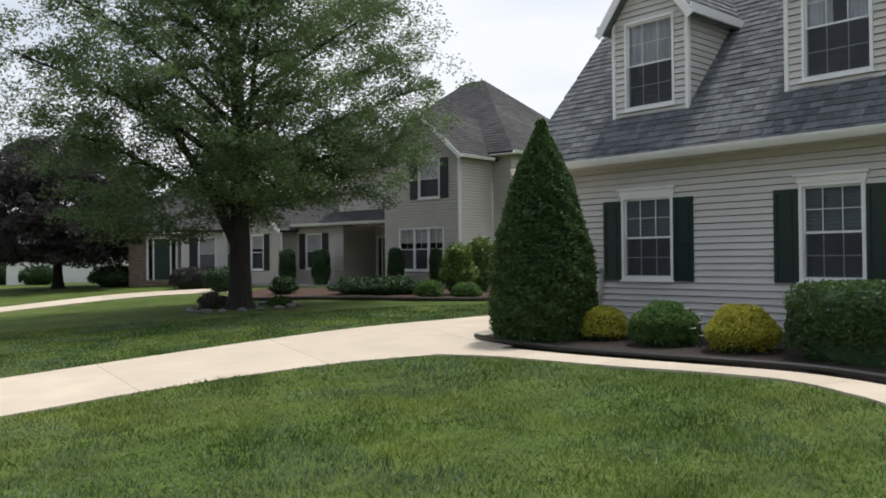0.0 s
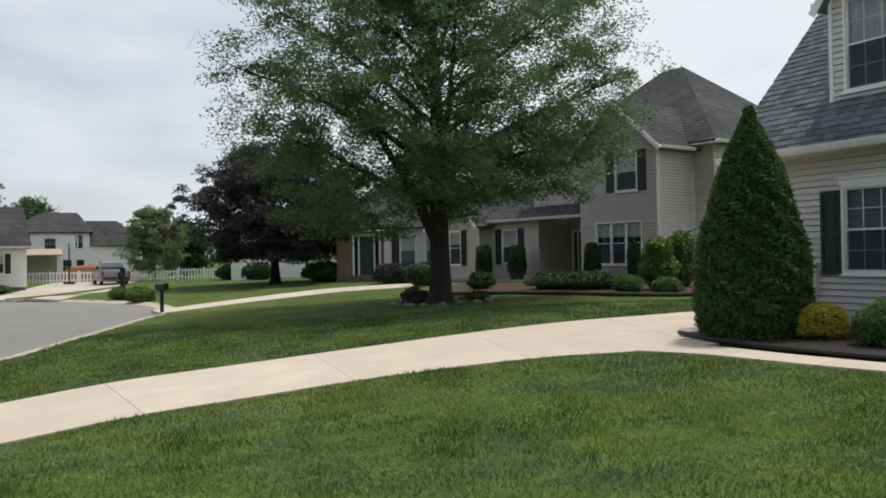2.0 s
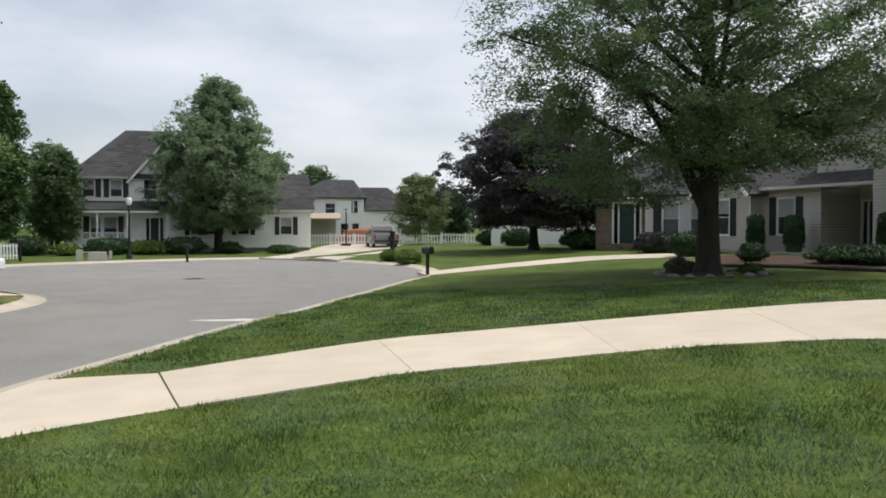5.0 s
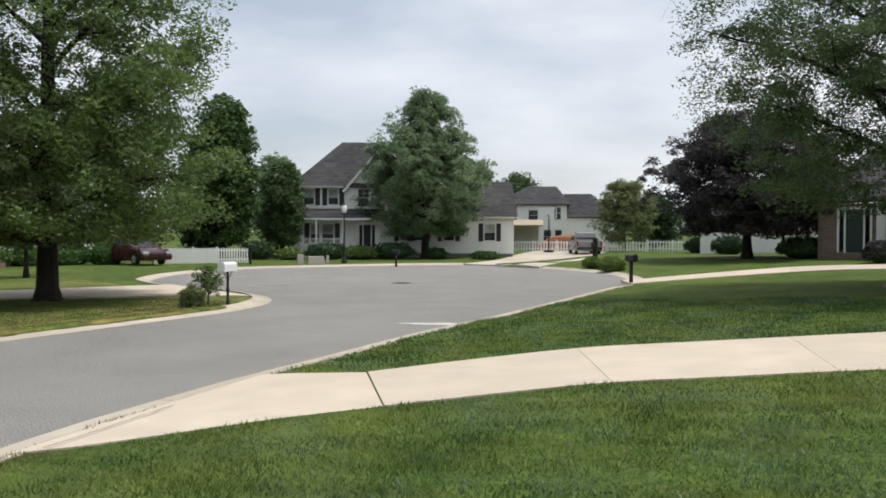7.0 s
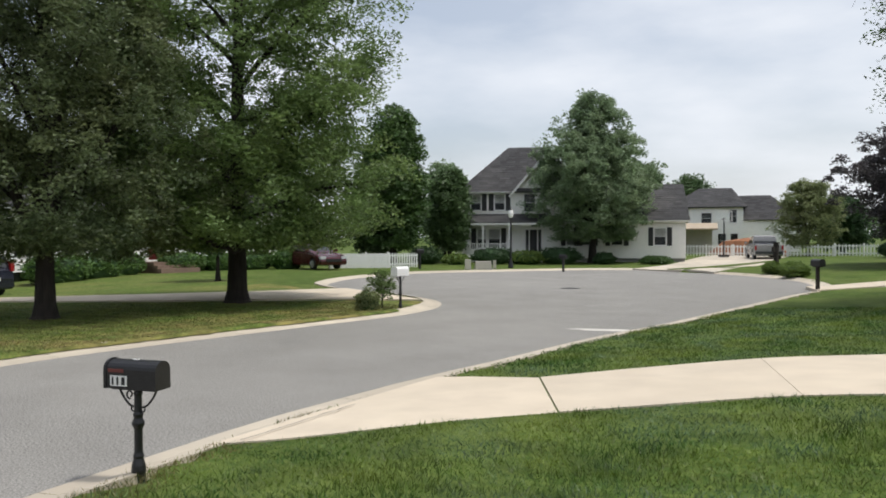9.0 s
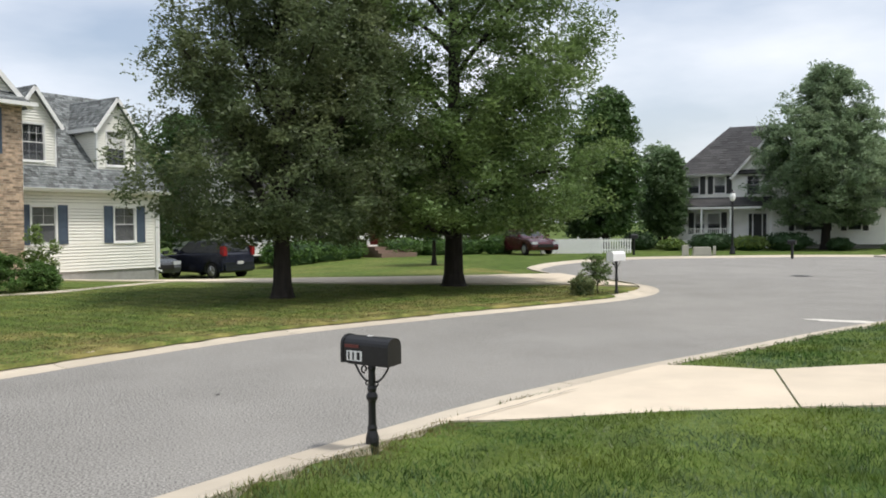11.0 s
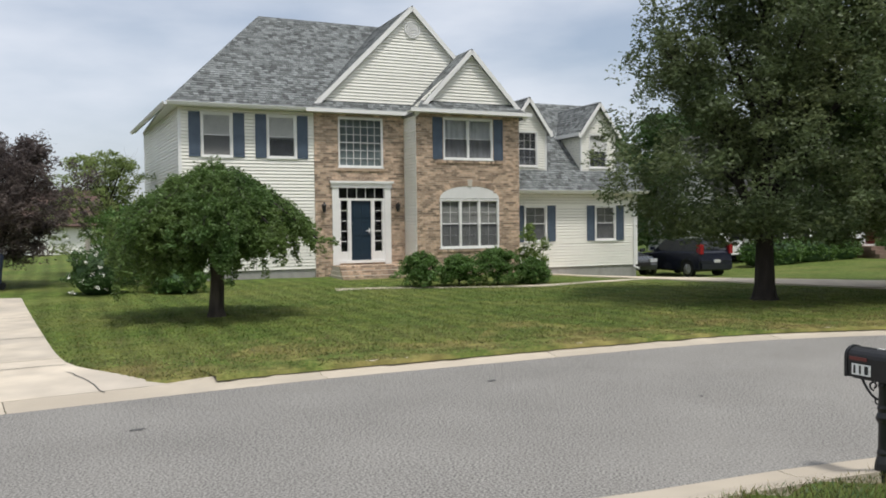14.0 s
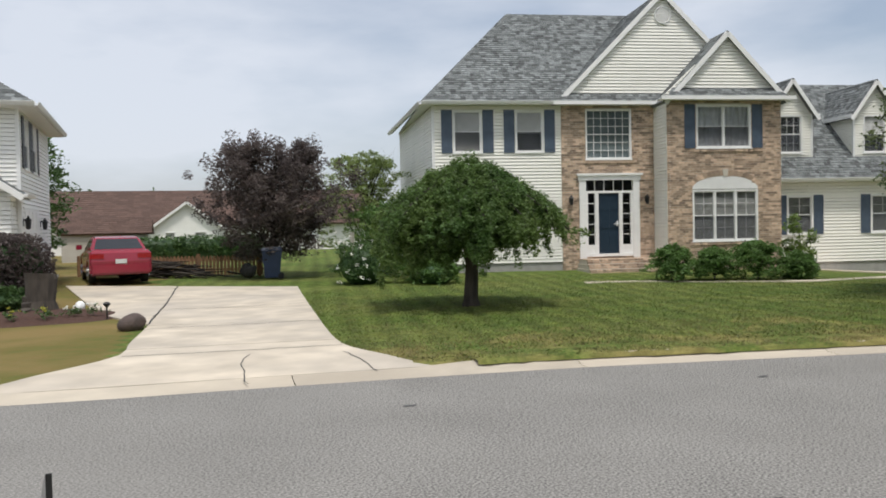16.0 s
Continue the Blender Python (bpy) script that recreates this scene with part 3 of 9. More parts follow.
crack([(-8.71, -7.92), (-8.1, -7.5), (-7.85, -7.18), (-7.5, -6.9), (-7.26, -6.6)], "dark crack running across a driveway slab", 0.006, 0.007, apron_z)
crack([(-9.41, -6.88), (-8.95, -6.2), (-8.55, -5.75)], "dark joint cut in a driveway mouth", 0.006, 0.008, apron_z)
for a, c in (((-9.95, -7.3), (-7.9, -9.45)), ((-12.5, -9.6), (-10.3, -11.75)), ((-15.2, -12.1), (-12.7, -14.1))):
    crack([a, ((a[0] + c[0]) / 2 + 0.03, (a[1] + c[1]) / 2), c], "dark open joint across a driveway", 0.006, 0.012, apron_z)
crack([(-10.84, -12.3), (-12.2, -13.6), (-14.05, -15.35), (-17.6, -18.8)], "dark open joint along a driveway", 0.010, 0.016, apron_z)
crack([(-7.12, 2.75), (-7.41, 3.29), (-7.72, 3.85), (-7.95, 4.3)], "dark joint between kerb and driveway apron", 0.032, 0.007)

# the strip of grass between the two drives at the end of the road
strip = paving("grass_strip", [(-31.5, 36.0), (-32.6, 40.1), (-34.0, 46.0), (-34.9, 50.4)], [(-31.2, 35.9), (-31.4, 39.7), (-32.7, 44.7), (-34.5, 50.1)], GRASS, "narrow strip of grass between two drives", slabs=1, across=2, lift=0.06, category="lawn")


# ---- house parts ----
class Face:
    """A wall's plane in a house's own frame: s runs along it (left to right from outside), d outwards."""

    def __init__(self, p0, p1):
        self.p0, d = Vector((*p0, 0)), Vector((p1[0] - p0[0], p1[1] - p0[1], 0))
        self.len, self.u = d.length, d.normalized()
        self.n = Vector((self.u.y, -self.u.x, 0))

    def at(self, s, z, d=0.0):
        return tuple(self.p0 + self.u * s + self.n * d + Vector((0, 0, z)))

    def box(self, b, s0, s1, z0, z1, d0, d1):
        return b.hexa([self.at(s0, z0, d0), self.at(s0, z0, d1), self.at(s1, z0, d1), self.at(s1, z0, d0),
                       self.at(s0, z1, d0), self.at(s0, z1, d1), self.at(s1, z1, d1), self.at(s1, z1, d0)])

    def strip(self, b, za, zb, lo_a, hi_a, lo_b, hi_b, da, db, back):
        """A prism between two heights, its ends cut at a slant."""
        return b.hexa([self.at(lo_a, za, -back), self.at(lo_a, za, da), self.at(hi_a, za, da), self.at(hi_a, za, -back),
                       self.at(lo_b, zb, -back), self.at(lo_b, zb, db), self.at(hi_b, zb, db), self.at(hi_b, zb, -back)])


def spans(lo, hi, holes, za, zb):
    """What is left of lo..hi between the holes that cross za..zb."""
    out, cur = [], lo
    for s0, s1, z0, z1 in sorted(holes):
        if z0 < zb - 1e-4 and z1 > za + 1e-4:
            if s0 > cur:
                out.append((cur, min(s0, hi)))
            cur = max(cur, s1)
    if cur < hi:
        out.append((cur, hi))
    return [(a, b) for a, b in out if b - a > 0.004]


def lap_wall(name, parent, face, z0, z1, material, holes=(), gable=None, course=0.115, lap=0.026, pieces=False, label="", back=0.14, gap=0.0):
    """Lapped boards up a wall. gable: (s, z) of the top above z1. pieces: each course is an object of its own."""
    top = gable[1] if gable else z1
    cuts = sorted({round(z, 4) for z in ([z0 + i * course for i in range(int((top - z0) / course) + 1)] + [z1, top] + [q for h in holes for q in h[2:] if z0 < q < top])})

    def lo_hi(z):
        if not gable or z <= z1:
            return 0.0, face.len
        k = (z - z1) / (gable[1] - z1)
        return gable[0] * k, face.len + (gable[0] - face.len) * k

    b = Build()
    rows = []
    for za, zb in zip(cuts[:-1], cuts[1:]):
        if zb - za < 0.003:
            continue
        k0 = ((za - z0) / course + 1e-6) % 1
        k1 = k0 + (zb - za) / course
        da, db = lap * (1 - k0), lap * (1 - min(k1, 1))
        la, ha = lo_hi(za)
        lb, hb = lo_hi(zb)
        if k0 < 0.02:
            rows.append([])
        if gap and k0 < 0.02 and zb - za > 2 * gap:
            za += gap
        for s0, s1 in spans(la, ha, holes, za, zb):
            e0, e1 = (lb if s0 == la else s0), (hb if s1 == ha else s1)
            if e1 < e0:
                continue
            if not pieces:
                face.strip(b, za, zb, s0, s1, e0, e1, da, db, back)
                continue
            home = None
            for board in rows[-1]:
                if any(s0 < q1 and s1 > q0 for q0, q1 in board[1]):
                    home = board
                    break
            if home is None:
                home = (Build(), [])
                rows[-1].append(home)
            home[1].append((s0, s1))
            face.strip(home[0], za, zb, s0, s1, e0, e1, da, db, back)
    if pieces:
        wall = new(name)
        wall.parent = parent
        for r in rows:
            for board in r:
                board[0].done("siding_board", material, wall, weld=True)
        return wall
    return b.done(name, material, parent, label, weld=True)


def brick_wall(name, parent, face, z0, z1, holes=(), material=None, gable=None):
    """Running-bond bricks with recessed mortar."""
    bed = lap_wall(name, parent, face, z0, z1, MORTAR, holes, gable, course=5.0, lap=0.0)
    b, rng = Build(), random.Random(7)
    h, w, j = 0.067, 0.203, 0.0105
    n = int((z1 - z0) / (h + j))
    for i in range(n):
        za = z0 + i * (h + j)
        zb = za + h
        for s0, s1 in spans(0, face.len, holes, za, zb):
            k = math.floor(s0 / (w + j)) - 1
            while True:
                a = k * (w + j) + (0.5 * (w + j) if i % 2 else 0)
                k += 1
                if a > s1:
                    break
                p, q = max(a, s0), min(a + w, s1)
                if q - p > 0.02:
                    face.box(b, p, q, za, zb, 0.0, 0.009 + rng.random() * 0.004)
    ob = b.done("brickwork", material or BRICK, bed)
    ob["kind"] = "stuff"
    return bed


def roof_plane(name, parent, el, er, tr, tl, material, exposure=0.145, tab=0.33, seed=1, deck=True, thick=0.1, label=""):
    """Shingled slope from its four corners: eave left, eave right, top right, top left, seen from outside."""
    el, er, tr, tl = (Vector(p) for p in (el, er, tr, tl))
    across = (er - el).normalized()
    nrm = across.cross((tl + tr) / 2 - (el + er) / 2).normalized()
    up = nrm.cross(across)
    to2 = lambda p: ((p - el).dot(across), (p - el).dot(up))  # noqa: E731
    q = [to2(p) for p in (el, er, tr, tl)]
    rng, b = random.Random(seed), Build()
    height = max(q[2][1], q[3][1])

    def edge(a, c, v):
        if abs(c[1] - a[1]) < 1e-6:
            return a[0]
        return a[0] + (c[0] - a[0]) * min(max((v - a[1]) / (c[1] - a[1]), 0), 1)

    def p3(s, v, d):
        return tuple(el + across * s + up * v + nrm * d)

    rows = int(math.ceil(height / exposure))
    for i in range(rows):
        va, vb = i * exposure, min((i + 1) * exposure + 0.01, height)
        if vb - va < 0.02:
            continue
        la, ha, lb, hb = edge(q[0], q[3], va), edge(q[1], q[2], va), edge(q[0], q[3], vb), edge(q[1], q[2], vb)
        s = la - rng.random() * tab
        while s < ha:
            w = tab * rng.uniform(0.55, 1.3)
            a, c = max(s, la), min(s + w - 0.006, ha)
            s += w
            if c - a < 0.02:
                continue
            a2, c2 = max(a, lb), min(c, hb)
            if c2 <= a2:
                c2 = a2 = min(max((a + c) / 2, lb), max(hb, lb))
            d = 0.014 + rng.choice((0, 0, 0.006)) + rng.random() * 0.002
            n0 = len(b.v)
            b.v += [p3(a, va, d), p3(c, va, d), p3(c2, vb, 0.004), p3(a2, vb, 0.004), p3(a, va, -0.002), p3(c, va, -0.002)]
            b.f += [(n0, n0 + 1, n0 + 2, n0 + 3), (n0 + 4, n0 + 5, n0 + 1, n0), (n0 + 4, n0, n0 + 3), (n0 + 1, n0 + 5, n0 + 2)]
    if not deck:
        return b.done(name, material, parent, label)
    dk = Build()
    lo = [p - nrm * thick for p in (el, er, tr, tl)]
    hi = [p - nrm * 0.004 for p in (el, er, tr, tl)]
    dk.hexa(lo + hi)
    root = dk.done(name, material, parent, label)
    ob = b.done("shingles", material, root)
    ob["kind"] = "stuff"
    return root


def window(parent, face, s0, s1, z0, z1, lights=1, nx=3, ny=2, lower=True, inner="blind", trim=0.055, head=False, sill=True, drop=0.5, depth=0.06, arch=0.0, bar_w=0.006, screen=True):
    """A double-hung window, or several side by side: frame, sashes, glazing bars, panes and what hangs behind them."""
    fr = Build()
    face.box(fr, s0 - trim, s0, z0 - trim, z1 + trim, -depth, 0.035)
    face.box(fr, s1, s1 + trim, z0 - trim, z1 + trim, -depth, 0.035)
    face.box(fr, s0, s1, z1, z1 + trim, -depth, 0.035)
    face.box(fr, s0, s1, z0 - trim, z0, -depth, 0.035)
    w = (s1 - s0) / lights
    for k in range(1, lights):
        face.box(fr, s0 + k * w - 0.035, s0 + k * w + 0.035, z0, z1, -depth, 0.03)
    win = fr.done("window", WHITE, parent, weld=True)
    if head:
        hd = Build()
        face.box(hd, s0 - trim - 0.02, s1 + trim + 0.02, z1 + trim, z1 + trim + 0.09, 0.0, 0.05)
        face.box(hd, s0 - trim - 0.06, s1 + trim + 0.06, z1 + trim + 0.09, z1 + trim + 0.125, 0.0, 0.09)
        hd.done("window_head", WHITE, win)
    if sill:
        sl = Build()
        face.box(sl, s0 - trim - 0.03, s1 + trim + 0.03, z0 - trim - 0.03, z0 - trim + 0.003, -depth, 0.06)
        sl.done("window_sill", WHITE, win)
    zm = (z0 + z1) / 2
    for k in range(lights):
        a, c = s0 + k * w + (0.035 if k else 0), s0 + (k + 1) * w - (0.035 if k < lights - 1 else 0)
        for q0, q1, d in ((zm - 0.018, z1, -0.012), (z0, zm + 0.018, -0.028)):
            sash = Build()
            face.box(sash, a, a + 0.026, q0, q1, d - 0.02, d)
            face.box(sash, c - 0.026, c, q0, q1, d - 0.02, d)
            face.box(sash, a + 0.03, c - 0.03, q1 - 0.03, q1, d - 0.02, d)
            face.box(sash, a + 0.03, c - 0.03, q0, q0 + 0.03, d - 0.02, d)
            sash.done("sash", WHITE, win, weld=True)
        bars = Build()
        for q0, q1, d in ((zm, z1, -0.016), (z0, zm, -0.032))[: 2 if lower else 1]:
            for i in range(1, nx):
                x = a + (c - a) * i / nx
                face.box(bars, x - bar_w, x + bar_w, q0 + 0.02, q1 - 0.02, d - 0.006, d + 0.004)
            for i in range(1, ny):
                z = q0 + (q1 - q0) * i / ny
                face.box(bars, a + 0.02, c - 0.02, z - bar_w, z + bar_w, d - 0.006, d + 0.004)
        if bars.v:
            bars.done("glazing_bars", WHITE, win)["kind"] = "stuff"
        for q0, q1, d in ((zm, z1, -0.024), (z0, zm, -0.04)):
            pane = Build().quad(face.at(a, q0, d), face.at(c, q0, d), face.at(c, q1, d), face.at(a, q1, d)).done("pane", GLASS, win)
            pane.visible_shadow = False
        if screen:
            sc = Build().quad(face.at(a + 0.02, z0 + 0.02, -0.008), face.at(c - 0.02, z0 + 0.02, -0.008), face.at(c - 0.02, zm - 0.015, -0.008), face.at(a + 0.02, zm - 0.015, -0.008)).done("insect_screen", SCREEN, win)
            sc.visible_shadow = False
    # Shallow added box; its dark colour stands for the unlit room.
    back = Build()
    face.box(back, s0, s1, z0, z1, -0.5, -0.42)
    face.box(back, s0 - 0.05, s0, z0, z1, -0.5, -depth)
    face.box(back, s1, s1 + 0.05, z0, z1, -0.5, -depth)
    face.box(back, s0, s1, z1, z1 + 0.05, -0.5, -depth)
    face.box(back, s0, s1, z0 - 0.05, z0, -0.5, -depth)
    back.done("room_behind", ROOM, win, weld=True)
    if inner in ("blind", "shade", "dim"):
        bl = Build()
        zb = z1 - (z1 - z0) * drop
        n = max(3, int((z1 - zb) / 0.05))
        for i in range(n):
            z = zb + (z1 - zb) * i / n
            face.strip(bl, z, z + 0.048, s0, s1, s0, s1, -0.058, -0.066, 0.072)
        bl.done("blind", {"blind": BLIND, "dim": BLIND_DIM, "shade": TINTED}[inner], win, weld=True)
    elif inner == "tinted":
        # Flat sheet behind the panes; its colour stands in for reflected sky.
        tb_ = Build()
        face.box(tb_, s0, s1, z0, z1, -0.075, -0.06)
        tb_.done("blind", TINTED, win, "grey-green sheet coloured like sky reflected in the glass")
    elif inner in ("curtain", "sheer"):
        cu = Build()
        n = 22
        for lo, hi in ((s0, s0 + (s1 - s0) * (0.42 if inner == "curtain" else 0.5)), (s1 - (s1 - s0) * (0.36 if inner == "curtain" else 0.5), s1)):
            for i in range(n):
                a, c = lo + (hi - lo) * i / n, lo + (hi - lo) * (i + 1) / n
                da, dc = -0.09 - 0.025 * math.sin(i * 1.3), -0.09 - 0.025 * math.sin((i + 1) * 1.3)
                zl = z1 - (z1 - z0) * drop
                cu.quad(face.at(a, zl, da), face.at(c, zl, dc), face.at(c, z1, dc), face.at(a, z1, da))
        cu.done("curtain", CURTAIN, win)
    return win


def hole(s0, s1, z0, z1, trim=0.04):
    return (s0 - trim, s1 + trim, z0 - trim, z1 + trim)


def shutter(parent, face, s0, s1, z0, z1, material):
    b = Build()
    face.box(b, s0, s1, z0, z1, 0.014, 0.03)
    face.box(b, s0, s0 + 0.05, z0, z1, 0.03, 0.045)
    face.box(b, s1 - 0.05, s1, z0, z1, 0.03, 0.045)
    zm = z0 + (z1 - z0) * 0.48
    for a, c in ((z0, z0 + 0.07), (zm - 0.04, zm + 0.04), (z1 - 0.07, z1)):
        face.box(b, s0 + 0.05, s1 - 0.05, a, c, 0.03, 0.045)
    for a, c in ((z0 + 0.11, zm - 0.08), (zm + 0.08, z1 - 0.11)):
        face.strip(b, a, c, s0 + 0.08, s1 - 0.08, s0 + 0.08, s1 - 0.08, 0.04, 0.04, -0.03)
    return b.done("shutter", material, parent, weld=True)


def bar(parent, name, a, b, w, h, material):
    """A straight board between two points: w wide (level), h high."""
    a, b = Vector(a), Vector(b)
    d = (b - a).normalized()
    side = d.cross(Vector((0, 0, 1)))
    side = side.normalized() if side.length > 0.01 else Vector((1, 0, 0))
    up = side.cross(d)
    k = [a - side * w / 2 - up * h / 2, a + side * w / 2 - up * h / 2, a + side * w / 2 + up * h / 2, a - side * w / 2 + up * h / 2]
    return Build().hexa(k + [p + (b - a) for p in k]).done(name, material, parent)


def gutter(parent, a, b):
    """A K-style gutter with a rolled lip, from a to b along an eave; it hangs outside to the right of the way from a to b."""
    a, b = Vector(a), Vector(b)
    d = (b - a).normalized()
    o = d.cross(Vector((0, 0, 1)))
    prof = [(0, -0.11), (0.06, -0.11), (0.10, -0.05), (0.115, -0.012), (0.115, 0.0), (0.10, 0.0), (0.095, -0.01), (0.05, -0.095), (0.008, -0.095), (0.008, 0.0), (0, 0)]
    v = [tuple(p + o * x + Vector((0, 0, z))) for p in (a, b) for x, z in prof]
    m = len(prof)
    f = [(i, (i + 1) % m, m + (i + 1) % m, m + i) for i in range(m)] + [tuple(range(m))[::-1], tuple(range(m, 2 * m))]
    return part("gutter", (v, f), GUTTER, parent)


def downpipe(parent, x, y, z0, z1):
    b = Build().box(x - 0.035, x + 0.035, y - 0.05, y + 0.0, z0 + 0.12, z1)
    b.hexa([(x - 0.035, y - 0.05, z0 + 0.14), (x + 0.035, y - 0.05, z0 + 0.14), (x + 0.035, y, z0 + 0.12), (x - 0.035, y, z0 + 0.12),
            (x - 0.035, y - 0.32, z0 + 0.09), (x + 0.035, y - 0.32, z0 + 0.09), (x + 0.035, y - 0.32, z0 + 0.03), (x - 0.035, y - 0.32, z0 + 0.03)])
    return b.done("downpipe", GUTTER, parent)


def boxes(b, name, sub_name, material, parent, label=""):
    """Boxes of a Build as one part and its separate trim pieces."""
    root = None
    for i in range(len(b.v) // 8):
        one = Build()
        one.hexa(b.v[8 * i:8 * i + 8])
        o = one.done(name if root is None else sub_name, material, parent if root is None else root, label if root is None else "")
        root = root or o
    return root


def solid(parent, name, x0, x1, y0, y1, z0, z1, material):
    return Build().box(x0, x1, y0, y1, z0, z1).done(name, material, parent)


def frame_of(ox, oy, u):
    return pose(ox, oy, 0, 0, 0, math.degrees(math.atan2(u[1], u[0])))


def gable_roof(parent, x0, x1, y0, y1, ze, zr, material, over=0.3, seed=1, tab=0.33, exposure=0.145, rake=True, board=0.16, front=None):
    """A roof whose ridge runs inwards (along y) over x0..x1, from the front y0 to y1."""
    xm, k = (x0 + x1) / 2, (zr - ze) / ((x1 - x0) / 2)
    zo = ze - k * over
    yf = y0 - (over if front is None else front)
    roof_plane("roof", parent, (x0 - over, y1, zo), (x0 - over, yf, zo), (xm, yf, zr), (xm, y1, zr), material, exposure, tab, seed)
    roof_plane("roof", parent, (x1 + over, yf, zo), (x1 + over, y1, zo), (xm, y1, zr), (xm, yf, zr), material, exposure, tab, seed + 1)
    if rake:
        for xa in (x0 - over, x1 + over):
            bar(parent, "rake_board", (xa, yf - 0.012, zo - 0.09), (xm, yf - 0.012, zr - 0.09), 0.025, board, WHITE)

# ---- the tan brick and cream house across the road ----
hl = thing("house", frame_of(-25.25, -14.49, (-0.602, 0.799)), "two-storey cream-sided house with tan brick front and grey shingles", "house")
G0 = -0.1
main_w = [(0.78, 1.68, 4.36, 5.74), (2.99, 3.89, 4.36, 5.74)]
f_main = Face((0, 0), (4.58, 0))
lap_wall("wall", hl, f_main, 0.42, 6.02, SIDING_CREAM, [hole(*w) for w in main_w], pieces=True, gap=0.011)
solid(hl, "foundation", 0.02, 4.58, 0.02, 8.6, G0, 0.42, FOUNDATION)
for w in main_w:
    window(hl, f_main, *w, nx=1, ny=1, drop=1.0 if w[0] < 2 else 0.55)
    shutter(hl, f_main, w[0] - 0.47, w[0] - 0.09, w[2] - 0.06, w[3] + 0.06, SHUT_BLUE)
    shutter(hl, f_main, w[1] + 0.09, w[1] + 0.47, w[2] - 0.06, w[3] + 0.06, SHUT_BLUE)
f_left = Face((-0.4, 8.6), (0, 0))
lap_wall("wall", hl, f_left, 0.42, 6.02, SIDING_CREAM, pieces=True, gap=0.011)
solid(hl, "corner_post", -0.03, 0.07, -0.03, 0.07, 0.42, 6.02, WHITE)
f_entry = Face((4.58, -0.04), (8.0, -0.04))
e_win, e_door = (0.93, 2.53, 4.08, 5.78), (0.74, 2.72, 0.66, 3.42)
brick_wall("wall", hl, f_entry, G0, 6.02, [hole(*e_win), e_door], BRICK)
window(hl, f_entry, *e_win, nx=6, ny=3, drop=0.0, inner="tinted", trim=0.045, screen=False, bar_w=0.009)
rs = Build()
f_entry.box(rs, e_win[0] - 0.12, e_win[1] + 0.12, e_win[2] - 0.17, e_win[2] - 0.075, 0.0, 0.05)
rs.done("window_sill", BRICK, hl)
# entrance: pilasters, head, transom, side lights, storm door
ent = Build()
f_entry.box(ent, 0.62, 0.86, 0.50, 3.30, -0.1, 0.07)
f_entry.box(ent, 2.60, 2.84, 0.50, 3.30, -0.1, 0.07)
f_entry.box(ent, 0.58, 2.88, 3.30, 3.46, -0.1, 0.10)
f_entry.box(ent, 0.52, 2.94, 3.46, 3.54, -0.1, 0.15)
f_entry.box(ent, 0.86, 2.60, 2.84, 2.92, -0.12, 0.02)
f_entry.box(ent, 0.86, 2.60, 0.58, 0.68, -0.12, 0.06)
for a, c in ((0.86, 0.94), (1.20, 1.33), (2.09, 2.22), (2.52, 2.60)):
    f_entry.box(ent, a, c, 0.68, 2.84, -0.12, 0.02)
for a, c in ((0.94, 1.20), (2.22, 2.52)):
    f_entry.box(ent, a, c, 0.68, 1.0, -0.12, 0.0)
entrance = boxes(ent, "entrance", "trim", WHITE, hl, "white pilastered door surround with side lights")
tb = Build()
for i in range(1, 5):
    x = 0.86 + 1.74 * i / 5
    f_entry.box(tb, x - 0.012, x + 0.012, 2.92, 3.3, -0.06, -0.03)
for a, c in ((0.94, 1.20), (2.22, 2.52)):
    for i in range(1, 5):
        z = 1.0 + 1.84 * i / 5
        f_entry.box(tb, a, c, z - 0.012, z + 0.012, -0.06, -0.03)
tb.done("glazing_bars", WHITE, entrance)["kind"] = "stuff"
for a, c, z0, z1 in ((0.86, 2.60, 2.92, 3.30), (0.94, 1.20, 1.0, 2.84), (2.22, 2.52, 1.0, 2.84)):
    Build().quad(f_entry.at(a, z0, -0.07), f_entry.at(c, z0, -0.07), f_entry.at(c, z1, -0.07), f_entry.at(a, z1, -0.07)).done("pane", GLASS, entrance)
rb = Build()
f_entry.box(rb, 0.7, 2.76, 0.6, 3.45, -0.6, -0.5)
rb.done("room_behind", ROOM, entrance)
dr = Build()
f_entry.box(dr, 1.33, 2.09, 0.68, 2.84, -0.1, -0.05)
for z0, z1 in ((0.82, 1.45), (1.58, 2.1), (2.22, 2.72)):
    for a, c in ((1.43, 1.68), (1.74, 1.99)):
        f_entry.strip(dr, z0, z1, a, c, a, c, -0.035, -0.035, 0.05)
door = boxes(dr, "door", "door_panel", DOOR_BLUE, hl, "dark blue panelled front door")
hd = Build()
f_entry.box(hd, 2.0, 2.06, 1.66, 1.84, -0.05, -0.01)
f_entry.box(hd, 1.9, 2.06, 1.72, 1.76, -0.01, 0.02)
hd.done("door_handle", GUTTER, door, "pale metal lever handle")


def wall_lantern(parent, face, s, z):
    b = Build()
    face.box(b, s - 0.05, s + 0.05, z - 0.1, z + 0.1, 0.01, 0.03)
    face.box(b, s - 0.015, s + 0.015, z + 0.05, z + 0.08, 0.03, 0.14)
    x, y, _ = face.at(s, z, 0.14)
    b.lathe([(0.02, -0.2), (0.06, -0.17), (0.075, 0.02), (0.1, 0.04), (0.03, 0.12), (0.01, 0.17)], 6, (x, y, z))
    return b.done("wall_lantern", IRON, parent)


wall_lantern(hl, f_entry, 0.3, 2.62)
wall_lantern(hl, f_entry, 3.1, 2.62)
